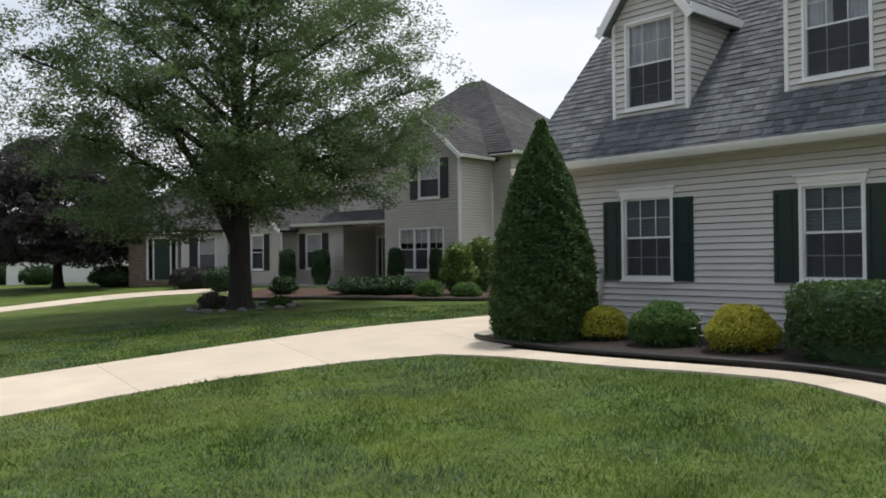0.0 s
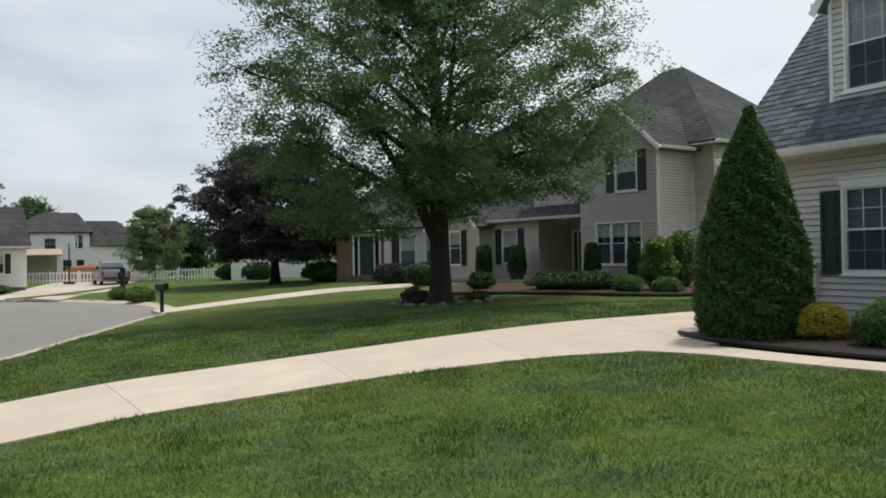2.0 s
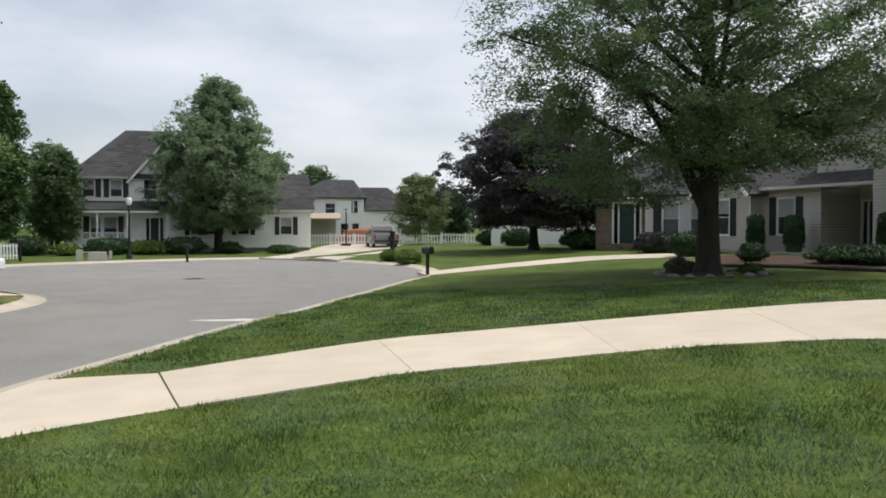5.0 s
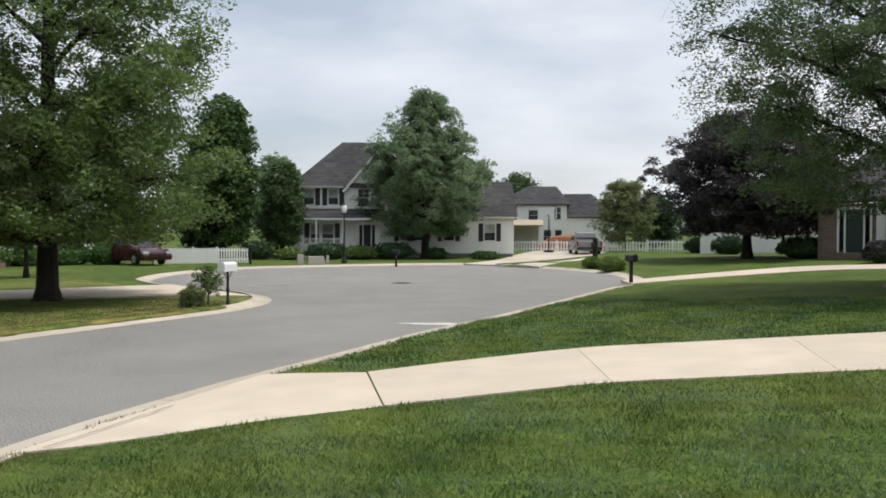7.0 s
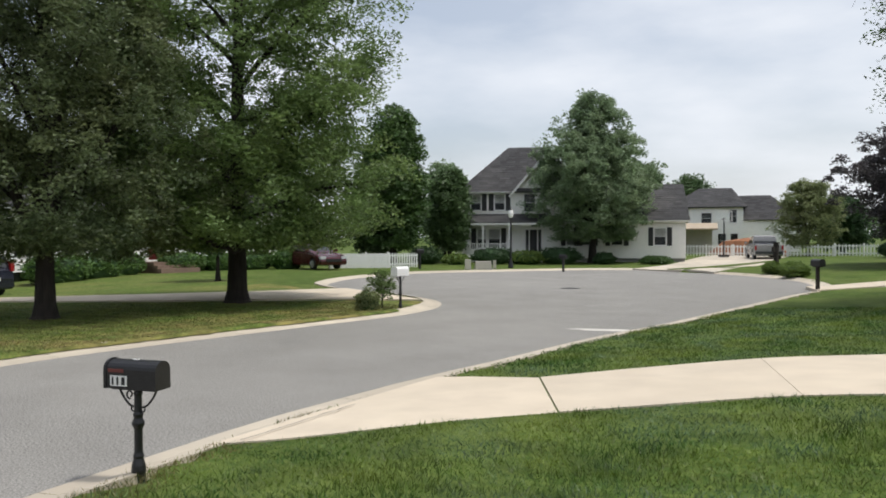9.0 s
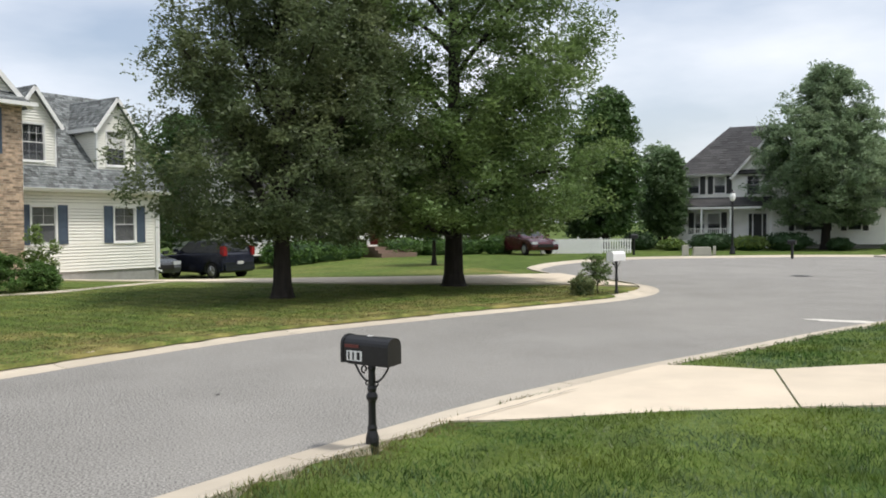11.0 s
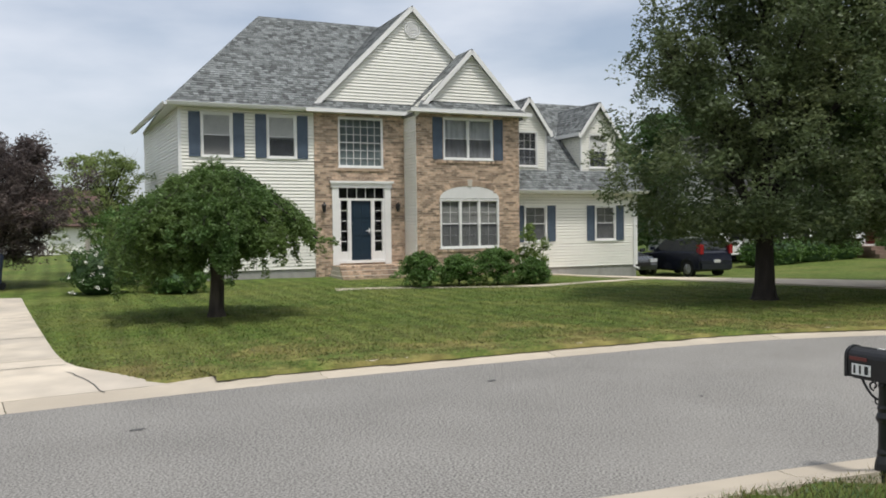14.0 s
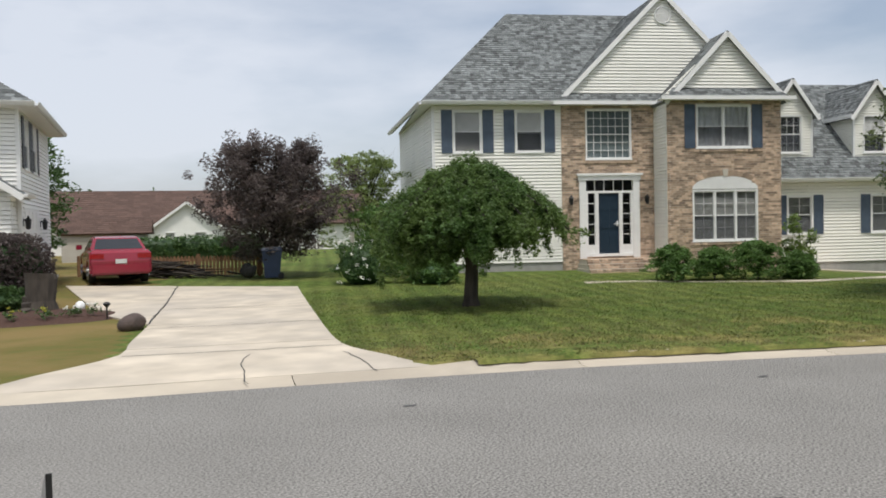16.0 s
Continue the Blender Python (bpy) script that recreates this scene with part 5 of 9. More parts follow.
# ---- the pale house with a porch at the end of the road ----
hf = thing("house", frame_of(-51.07, 35.76, (0.68, 0.73)), "pale two-storey house with railed front porch and black shutters", "house")
f_f = Face((0, 0), (8.8, 0))
f_w = [(0.72, 1.46, 3.92, 5.06), (2.5, 3.24, 3.92, 5.06), (4.68, 5.5, 3.78, 5.1), (1.2, 1.85, 1.1, 2.5), (2.05, 2.9, 1.1, 2.5), (4.7, 6.04, 0.7, 2.52)]
lap_wall("wall", hf, f_f, 0.35, 5.2, SIDING_WHITE, [hole(*w) for w in f_w[:5]] + [f_w[5]], course=0.16)
for i, w in enumerate(f_w[:5]):
    window(hf, f_f, *w, nx=2 if i == 2 else 1, ny=2 if i == 2 else 1, drop=0.6 if i != 2 else 0)
for a, c, z0, z1 in ((0.28, 0.64, 3.86, 5.12), (1.54, 1.9, 3.86, 5.12), (2.06, 2.42, 3.86, 5.12), (3.32, 3.68, 3.86, 5.12), (0.75, 1.12, 1.04, 2.56), (2.98, 3.35, 1.04, 2.56)):
    shutter(hf, f_f, a, c, z0, z1, SHUT_BLACK)
fd = Build()
for a, c in ((4.7, 4.8), (5.02, 5.1), (5.64, 5.72), (5.94, 6.04)):
    f_f.box(fd, a, c, 0.7, 2.52, -0.05, 0.04)
f_f.box(fd, 4.7, 6.04, 2.44, 2.52, -0.05, 0.05)
f_e = boxes(fd, "entrance", "trim", WHITE, hf)
fd2 = Build()
f_f.box(fd2, 5.1, 5.64, 0.7, 2.44, -0.08, -0.02)
fd2.done("door", SHUT_BLACK, hf)
for a, c in ((4.8, 5.02), (5.72, 5.94)):
    Build().quad(f_f.at(a, 0.75, -0.03), f_f.at(c, 0.75, -0.03), f_f.at(c, 2.44, -0.03), f_f.at(a, 2.44, -0.03)).done("pane", GLASS, f_e)
lap_wall("wall", hf, Face((0, 8), (0, 0)), 0.35, 5.2, SIDING_WHITE, course=0.16)
lap_wall("wall", hf, Face((8.8, 0), (8.8, 8)), 0.35, 5.2, SIDING_WHITE, course=0.16)
solid(hf, "entry_backing", 4.5, 6.2, 0.35, 0.45, 0.4, 2.9, ROOM)
solid(hf, "foundation", 0.02, 16.2, 0.05, 7.8, 0.0, 0.36, FOUNDATION)
roof_plane("roof", hf, (-0.35, -0.35, 5.25), (9.2, -0.35, 5.25), (6.4, 4.0, 8.95), (3.2, 4.0, 8.95), SHINGLE_DARK, seed=111, exposure=0.3, tab=0.6)
roof_plane("roof", hf, (-0.35, 8.3, 5.25), (-0.35, -0.35, 5.25), (3.2, 4.0, 8.95), (3.2, 4.0, 8.95), SHINGLE_DARK, seed=112, exposure=0.3, tab=0.6)
roof_plane("roof", hf, (9.2, -0.35, 5.25), (9.2, 8.3, 5.25), (6.4, 4.0, 8.95), (6.4, 4.0, 8.95), SHINGLE_DARK, seed=113, exposure=0.3, tab=0.6)
roof_plane("roof", hf, (9.2, 8.3, 5.25), (-0.35, 8.3, 5.25), (3.2, 4.0, 8.95), (6.4, 4.0, 8.95), SHINGLE_DARK, seed=114, exposure=0.4, tab=0.8)
lap_wall("gable_wall", hf, Face((3.85, -0.05), (9.0, -0.05)), 5.2, 5.25, SIDING_WHITE, gable=(2.58, 8.1), course=0.16)
gable_roof(hf, 3.9, 9.0, -0.05, 3.8, 5.3, 8.25, SHINGLE_DARK, 0.3, 115, tab=0.6, exposure=0.3)
gutter(hf, (-0.37, -0.37, 5.25), (3.7, -0.37, 5.25))
roof_plane("porch_roof", hf, (-0.5, -2.1, 2.98), (6.5, -2.1, 2.98), (6.3, 0.0, 3.62), (0.2, 0.0, 3.62), SHINGLE_DARK, seed=117, exposure=0.3, tab=0.6)
solid(hf, "porch_beam", -0.45, 6.45, -2.08, -1.92, 2.78, 2.95, WHITE)
solid(hf, "porch_ceiling", -0.45, 6.45, -2.0, 0.0, 2.84, 2.88, WHITE)
solid(hf, "porch_floor", -0.3, 6.4, -2.0, 0.0, 0.1, 0.66, WHITE)
for x in (-0.1, 1.85, 3.75, 6.3):
    b = Build().box(x - 0.06, x + 0.06, -2.0, -1.88, 0.66, 2.78)
    b.box(x - 0.09, x + 0.09, -2.03, -1.85, 0.66, 0.8).box(x - 0.09, x + 0.09, -2.03, -1.85, 2.66, 2.78)
    b.done("porch_post", WHITE, hf)
rail = Build().box(-0.1, 3.75, -1.98, -1.92, 1.4, 1.46).box(-0.1, 3.75, -1.97, -1.93, 0.76, 0.8).done("porch_rail", WHITE, hf)
for i in range(28):
    x = 0.05 + i * 0.13
    if abs(x - 1.85) > 0.08:
        Build().box(x - 0.02, x + 0.02, -1.965, -1.935, 0.8, 1.4).done("baluster", WHITE, rail)
f_fg = Face((6.4, -0.3), (16.2, -0.3))
g_f = [(1.4, 2.1, 1.3, 2.55), (2.35, 3.2, 1.3, 2.55), (4.6, 5.4, 1.3, 2.55), (7.63, 8.44, 1.3, 2.52)]
lap_wall("wall", hf, f_fg, 0.35, 3.0, SIDING_WHITE, [hole(*w) for w in g_f], course=0.16)
for w in g_f:
    window(hf, f_fg, *w, nx=1, ny=1, drop=0.5)
    shutter(hf, f_fg, w[0] - 0.42, w[0] - 0.08, w[2] - 0.05, w[3] + 0.05, SHUT_BLACK)
    shutter(hf, f_fg, w[1] + 0.08, w[1] + 0.42, w[2] - 0.05, w[3] + 0.05, SHUT_BLACK)
lap_wall("wall", hf, Face((16.2, -0.3), (16.2, 7.5)), 0.35, 3.0, SIDING_WHITE, gable=(3.9, 5.8), course=0.16)
roof_plane("roof", hf, (6.4, -0.65, 3.05), (16.5, -0.65, 3.05), (16.5, 3.6, 5.9), (6.4, 3.6, 5.9), SHINGLE_DARK, seed=118, exposure=0.3, tab=0.6)
roof_plane("roof", hf, (16.5, 7.9, 3.05), (6.4, 7.9, 3.05), (6.4, 3.6, 5.9), (16.5, 3.6, 5.9), SHINGLE_DARK, seed=119, exposure=0.4, tab=0.8)
gutter(hf, (6.4, -0.67, 3.05), (16.5, -0.67, 3.05))

# ---- the white house with the side garage ----
hn = thing("house", frame_of(-13.85, -20.45, (-0.75, 0.66)), "white two-storey house with side garage and grey roof", "house")
f_n = Face((-9, 0), (0, 0))
lap_wall("wall", hn, f_n, 0.3, 5.15, SIDING_WHITE, course=0.115, pieces=True, gap=0.012)
f_ns = Face((0, 0), (0, 6.6))
n_w = [(0.9, 1.7, 3.6, 4.9), (2.6, 3.4, 3.6, 4.9)]
lap_wall("wall", hn, f_ns, 0.3, 5.15, SIDING_WHITE, [hole(*w) for w in n_w], course=0.115, pieces=True, gap=0.012)
for w in n_w:
    window(hn, f_ns, *w, nx=1, ny=1, drop=0.5)
    shutter(hn, f_ns, w[0] - 0.44, w[0] - 0.08, w[2] - 0.06, w[3] + 0.06, SHUT_BLACK)
    shutter(hn, f_ns, w[1] + 0.08, w[1] + 0.44, w[2] - 0.06, w[3] + 0.06, SHUT_BLACK)
solid(hn, "foundation", -9, -0.02, 0.02, 9, -0.1, 0.3, FOUNDATION)
solid(hn, "corner_post", -0.07, 0.03, -0.03, 0.07, 0.3, 5.15, WHITE)
gd = Build()
f_ns.box(gd, 0.5, 3.6, 0.2, 2.5, -0.05, 0.02)
garage = gd.done("garage_door", WHITE, hn, "white panelled garage door")
for r in range(4):
    for c in range(4):
        g = Build()
        f_ns.box(g, 0.6 + c * 0.75, 1.25 + c * 0.75, 0.3 + r * 0.55, 0.75 + r * 0.55, 0.02, 0.035)
        g.done("door_panel", WHITE, garage)
wall_lantern(hn, f_ns, 0.25, 2.1)
wall_lantern(hn, f_ns, 3.9, 2.1)
roof_plane("roof", hn, (-9.4, -0.45, 5.2), (0.45, -0.45, 5.2), (-3.6, 3.3, 7.9), (-5.4, 3.3, 7.9), SHINGLE_L, seed=201, exposure=0.2, tab=0.4)
roof_plane("roof", hn, (0.45, -0.45, 5.2), (0.45, 7.05, 5.2), (-3.6, 3.3, 7.9), (-3.6, 3.3, 7.9), SHINGLE_L, seed=202, exposure=0.2, tab=0.4)
roof_plane("roof", hn, (0.45, 7.05, 5.2), (-9.4, 7.05, 5.2), (-5.4, 3.3, 7.9), (-3.6, 3.3, 7.9), SHINGLE_L, seed=203, exposure=0.4, tab=0.8)
roof_plane("roof", hn, (-9.4, 7.05, 5.2), (-9.4, -0.45, 5.2), (-5.4, 3.3, 7.9), (-5.4, 3.3, 7.9), SHINGLE_L, seed=204, exposure=0.4, tab=0.8)
gutter(hn, (-9.4, -0.47, 5.2), (0.47, -0.47, 5.2))
gutter(hn, (0.47, -0.47, 5.2), (0.47, 7.05, 5.2))
solid(hn, "soffit", -9.4, 0.45, -0.45, 0.0, 5.08, 5.11, WHITE)
solid(hn, "soffit", 0.0, 0.45, 0.0, 7.05, 5.08, 5.11, WHITE)
f_ng = Face((-5.2, -1.0), (-0.1, -1.0))
lap_wall("wall", hn, f_ng, 0.3, 2.95, SIDING_WHITE, [(1.6, 2.6, 0.35, 2.5)], gable=(2.55, 4.7), course=0.115, pieces=True, gap=0.012)
rd = Build()
f_ng.box(rd, 1.6, 2.6, 0.35, 2.5, -0.06, -0.01)
rd.done("door", DOOR_RED, hn, "red painted door")
lap_wall("wall", hn, Face((-0.1, -1.0), (-0.1, 0.0)), 0.3, 2.95, SIDING_WHITE, course=0.115, pieces=True, gap=0.012)
gable_roof(hn, -5.2, -0.1, -1.0, 0.2, 3.0, 4.75, SHINGLE_L, 0.35, 205, tab=0.4, exposure=0.2)
solid(hn, "soffit", -0.1, 0.35, -1.35, 0.3, 2.72, 2.76, WHITE)
gutter(hn, (0.27, -1.35, 2.8), (0.27, 0.0, 2.8))

# ---- the brown-roofed house beyond the fence ----
hb = thing("house", frame_of(-40.3, -42.2, (-0.72, 0.69)), "low white house with a wide brown shingle roof", "house")
lap_wall("wall", hb, Face((-10, 1.2), (14, 1.2)), 0.3, 2.2, SIDING_WHITE, course=0.16)
f_bg = Face((-2.4, 0), (2.4, 0))
b_w = [(1.0, 1.6, 0.9, 1.7), (2.9, 3.6, 0.9, 1.7)]
lap_wall("gable_wall", hb, f_bg, 0.3, 2.0, SIDING_WHITE, [hole(*w) for w in b_w], gable=(2.4, 3.65), course=0.16)
for w in b_w:
    window(hb, f_bg, *w, nx=1, ny=1, drop=0.5)
lap_wall("wall", hb, Face((2.4, 0), (2.4, 1.2)), 0.3, 2.0, SIDING_WHITE, course=0.16)
lap_wall("wall", hb, Face((-2.4, 1.2), (-2.4, 0)), 0.3, 2.0, SIDING_WHITE, course=0.16)
gable_roof(hb, -2.4, 2.4, 0.0, 4.0, 2.05, 3.8, SHINGLE_BROWN, 0.3, 211, tab=0.6, exposure=0.3)
roof_plane("roof", hb, (-10.4, 0.7, 2.2), (14.4, 0.7, 2.2), (13.0, 5.2, 4.75), (-9.0, 5.2, 4.75), SHINGLE_BROWN, seed=213, exposure=0.3, tab=0.6)
roof_plane("roof", hb, (14.4, 9.7, 2.2), (-10.4, 9.7, 2.2), (-9.0, 5.2, 4.75), (13.0, 5.2, 4.75), SHINGLE_BROWN, seed=214, exposure=0.5, tab=0.9)
roof_plane("roof", hb, (-10.4, 9.7, 2.2), (-10.4, 0.7, 2.2), (-9.0, 5.2, 4.75), (-9.0, 5.2, 4.75), SHINGLE_BROWN, seed=215, exposure=0.5, tab=0.9)
lap_wall("wall", hb, Face((14, 1.2), (14, 9.2)), 0.3, 2.2, SIDING_WHITE, course=0.3)
lap_wall("wall", hb, Face((-10, 9.2), (-10, 1.2)), 0.3, 2.2, SIDING_WHITE, course=0.3)
shed = thing("garden_shed", frame_of(-29.2, -36.6, (-0.72, 0.69)), "small tan shed with a brown roof beyond a fence", "shed")
lap_wall("wall", shed, Face((-2.0, 0), (2.2, 0)), 0.1, 1.75, SIDING_TAUPE, course=0.16)
lap_wall("wall", shed, Face((2.2, 0), (2.2, 2.4)), 0.1, 1.75, SIDING_TAUPE, course=0.16)
lap_wall("wall", shed, Face((-2.0, 2.4), (-2.0, 0)), 0.1, 1.75, SIDING_TAUPE, course=0.16)
roof_plane("roof", shed, (-2.2, -0.2, 1.75), (2.4, -0.2, 1.75), (2.4, 1.2, 2.6), (-2.2, 1.2, 2.6), SHINGLE_BROWN, seed=216, exposure=0.2, tab=0.5)
roof_plane("roof", shed, (2.4, 2.6, 1.75), (-2.2, 2.6, 1.75), (-2.2, 1.2, 2.6), (2.4, 1.2, 2.6), SHINGLE_BROWN, seed=217, exposure=0.3, tab=0.5)

# ---- the white house behind the roadside trees ----
hk = thing("house", frame_of(-47.0, 12.6, (-0.40, 0.917)), "white lap-sided house with red-brown door behind hedges", "house")
f_k = Face((-9, 0), (9, 0))
k_w = [(x, x + 0.9, 1.1, 2.5) for x in (1.2, 3.6, 5.8, 11.4, 13.6, 15.6)]
lap_wall("wall", hk, f_k, 0.3, 3.3, SIDING_WHITE, [hole(*w) for w in k_w] + [(8.1, 9.3, 0.7, 2.8)], course=0.16)
for w in k_w:
    window(hk, f_k, *w, nx=2, ny=2, drop=0.5)
    shutter(hk, f_k, w[0] - 0.5, w[0] - 0.09, w[2] - 0.06, w[3] + 0.06, SHUT_BLACK)
    shutter(hk, f_k, w[1] + 0.09, w[1] + 0.5, w[2] - 0.06, w[3] + 0.06, SHUT_BLACK)
kd = Build()
f_k.box(kd, 8.2, 9.2, 0.7, 2.75, -0.05, -0.01)
for a in (8.28, 8.75):
    for z in (0.85, 1.5, 2.1):
        f_k.box(kd, a, a + 0.38, z, z + 0.5, -0.01, 0.012)
kdoor = boxes(kd, "door", "door_panel", DOOR_RED, hk, "red-brown panelled front door")
ke = Build()
for a, c in ((7.7, 8.15), (9.25, 9.7)):
    f_k.box(ke, a, c, 0.7, 3.0, 0.0, 0.08)
f_k.box(ke, 7.6, 9.8, 3.0, 3.2, 0.0, 0.14)
ke.done("door_surround", WHITE, hk)
roof_plane("roof", hk, (-9.3, -0.4, 3.35), (9.3, -0.4, 3.35), (9.3, 4.0, 6.6), (-9.3, 4.0, 6.6), SHINGLE_DARK, seed=221, exposure=0.3, tab=0.6)
roof_plane("roof", hk, (9.3, 8.4, 3.35), (-9.3, 8.4, 3.35), (-9.3, 4.0, 6.6), (9.3, 4.0, 6.6), SHINGLE_DARK, seed=222, exposure=0.5, tab=0.9)
lap_wall("wall", hk, Face((9, 0), (9, 8)), 0.3, 3.3, SIDING_WHITE, gable=(4, 6.4), course=0.3)
lap_wall("wall", hk, Face((-9, 8), (-9, 0)), 0.3, 3.3, SIDING_WHITE, gable=(4, 6.4), course=0.3)
gutter(hk, (-9.3, -0.42, 3.35), (9.3, -0.42, 3.35))
ks = thing("brick_steps", frame_of(-47.0, 12.6, (-0.40, 0.917)), "red brick entrance steps before a white house", "steps")
for i, (d, z) in enumerate(((1.7, 0.25), (1.4, 0.42), (1.1, 0.6))):
    s = Build().box(-1.3, 1.3, -d, -0.02, 0.0, z)
    s.done("step", BRICK_RED, ks)

# ---- the brick house beyond the shade tree ----
hx = thing("house", frame_of(-16.4, 43.6, (0.98, 0.10)), "brick house with dark front door and pale sided wing", "house")
f_x = Face((0.0, 0), (2.9, 0))
brick_wall("wall", hx, Face((0.0, 8.0), (0.0, 0)), 0.4, 3.4, (), BRICK_RED)
brick_wall("wall", hx, f_x, 0.4, 3.4, [(0.9, 2.5, 0.95, 3.2)], BRICK_RED)
xe = Build()
for a, c in ((0.9, 1.0), (1.22, 1.3), (2.1, 2.18), (2.4, 2.5)):
    f_x.box(xe, a, c, 0.95, 3.2, -0.05, 0.05)
f_x.box(xe, 0.9, 2.5, 3.1, 3.2, -0.05, 0.06)
x_e = boxes(xe, "entrance", "trim", WHITE, hx)
xd = Build()
f_x.box(xd, 1.3, 2.1, 0.95, 3.1, -0.06, -0.01)
xd.done("door", SHUT_GREEN, hx)
for a, c in ((1.0, 1.22), (2.18, 2.4)):
    Build().quad(f_x.at(a, 1.0, -0.03), f_x.at(c, 1.0, -0.03), f_x.at(c, 3.1, -0.03), f_x.at(a, 3.1, -0.03)).done("pane", GLASS, x_e)
solid(hx, "entry_backing", 0.7, 2.7, 0.5, 0.6, 0.6, 3.4, ROOM)
f_xw = Face((2.9, -1.0), (8.5, -1.0))
x_w = [(0.9, 1.7, 1.45, 3.1), (2.3, 3.1, 1.45, 3.1), (3.4, 4.2, 1.45, 3.1)]
lap_wall("wall", hx, f_xw, 0.6, 3.5, SIDING_GREY, [hole(*w) for w in x_w], course=0.14)
for w in x_w:
    window(hx, f_xw, *w, nx=1, ny=1, drop=0.9)
shutter(hx, f_xw, 0.4, 0.82, 1.4, 3.15, SHUT_BLACK)
lap_wall("wall", hx, Face((2.9, 0), (2.9, -1.0)), 0.6, 3.5, SIDING_GREY, course=0.14)
roof_plane("roof", hx, (-0.4, -0.5, 3.5), (9.0, -0.5, 3.5), (6.0, 4.0, 6.4), (1.5, 4.0, 6.4), SHINGLE_DARK, seed=231, exposure=0.3, tab=0.6)
roof_plane("roof", hx, (-0.4, 8.5, 3.5), (-0.4, -0.5, 3.5), (1.5, 4.0, 6.4), (1.5, 4.0, 6.4), SHINGLE_DARK, seed=232, exposure=0.4, tab=0.8)
roof_plane("roof", hx, (2.6, -1.4, 3.5), (8.9, -1.4, 3.5), (6.0, 2.0, 5.6), (5.4, 2.0, 5.6), SHINGLE_DARK, seed=233, exposure=0.3, tab=0.6)
solid(hx, "foundation", 0.03, 8.5, 0.45, 8, 0.1, 0.6, FOUNDATION)

# ---- pale building beyond the purple tree ----
hp = thing("outbuilding", frame_of(-29.0, 55.3, (0.91, 0.42)), "long white-sided building seen under a tree", "building")
lap_wall("wall", hp, Face((0, 0), (9, 0)), 0.4, 2.9, SIDING_WHITE, course=0.2)
lap_wall("wall", hp, Face((0, 6), (0, 0)), 0.4, 2.9, SIDING_WHITE, gable=(3, 4.6), course=0.2)
lap_wall("wall", hp, Face((9, 0), (9, 6)), 0.4, 2.9, SIDING_WHITE, gable=(3, 4.6), course=0.2)
roof_plane("roof", hp, (-0.3, -0.3, 2.9), (9.3, -0.3, 2.9), (9.3, 3.0, 4.8), (-0.3, 3.0, 4.8), SHINGLE_DARK, seed=241, exposure=0.3, tab=0.6)
roof_plane("roof", hp, (9.3, 6.3, 2.9), (-0.3, 6.3, 2.9), (-0.3, 3.0, 4.8), (9.3, 3.0, 4.8), SHINGLE_DARK, seed=242, exposure=0.4, tab=0.8)

# ---- far white house past the picket fence ----
h5 = thing("house", frame_of(-56.6, 67.9, (0.78, 0.62)), "distant white two-storey house with dark hipped roof", "house")
f_5 = Face((0, 0), (5.2, 0))
w5 = [(1.2, 2.2, 3.2, 4.3), (3.9, 4.6, 3.3, 4.6), (2.8, 3.6, 0.8, 2.2), (4.0, 4.7, 0.8, 2.2)]
lap_wall("wall", h5, f_5, 0.3, 4.85, SIDING_WHITE, [hole(*w) for w in w5], course=0.2)
for w in w5:
    window(h5, f_5, *w, nx=1, ny=1, drop=0.0, inner="")
lap_wall("wall", h5, Face((5.2, 0), (5.2, 7)), 0.3, 4.85, SIDING_WHITE, course=0.2)
lap_wall("wall", h5, Face((0, 7), (0, 0)), 0.3, 4.85, SIDING_WHITE, course=0.2)
roof_plane("roof", h5, (-2.2, -0.4, 4.9), (5.6, -0.4, 4.9), (4.2, 4.0, 7.0), (1.0, 4.0, 7.0), SHINGLE_DARK, seed=251, exposure=0.3, tab=0.6)
roof_plane("roof", h5, (5.6, -0.4, 4.9), (5.6, 8, 4.9), (4.2, 4.0, 7.0), (4.2, 4.0, 7.0), SHINGLE_DARK, seed=252, exposure=0.4, tab=0.8)
roof_plane("roof", h5, (-2.2, 8, 4.9), (-2.2, -0.4, 4.9), (1.0, 4.0, 7.0), (1.0, 4.0, 7.0), SHINGLE_DARK, seed=253, exposure=0.4, tab=0.8)
roof_plane("roof", h5, (5.2, 1.2, 3.6), (11.0, 1.2, 3.6), (8.0, 4.5, 6.2), (5.0, 4.5, 6.2), SHINGLE_DARK, seed=254, exposure=0.3, tab=0.6)
lap_wall("wall", h5, Face((5.2, 1.6), (10.6, 1.6)), 0.3, 3.6, SIDING_WHITE, course=0.2)
awn = thing("patio_shelter", frame_of(-53.6, 65.0, (0.78, 0.62)), "tan patio shelter with a pale flat roof", "shelter")
Build().hexa([(-2.2, -1.6, 2.55), (2.2, -1.6, 2.55), (2.2, 1.5, 3.1), (-2.2, 1.5, 3.1), (-2.2, -1.6, 2.68), (2.2, -1.6, 2.68), (2.2, 1.5, 3.25), (-2.2, 1.5, 3.25)]).done("roof", mat("tan_roof_sheet", (0.42, 0.34, 0.25), (0.36, 0.29, 0.21), 3, 0.7), awn)
for x in (-1.8, 1.8):
    for y in (-1.35, 1.35):
        solid(awn, "post", x - 0.08, x + 0.08, y - 0.08, y + 0.08, 0.3, 2.6 if y < 0 else 3.05, WHITE)
solid(awn, "back_panel", -1.8, 1.8, 1.2, 1.3, 0.3, 3.0, SIDING_TAUPE)


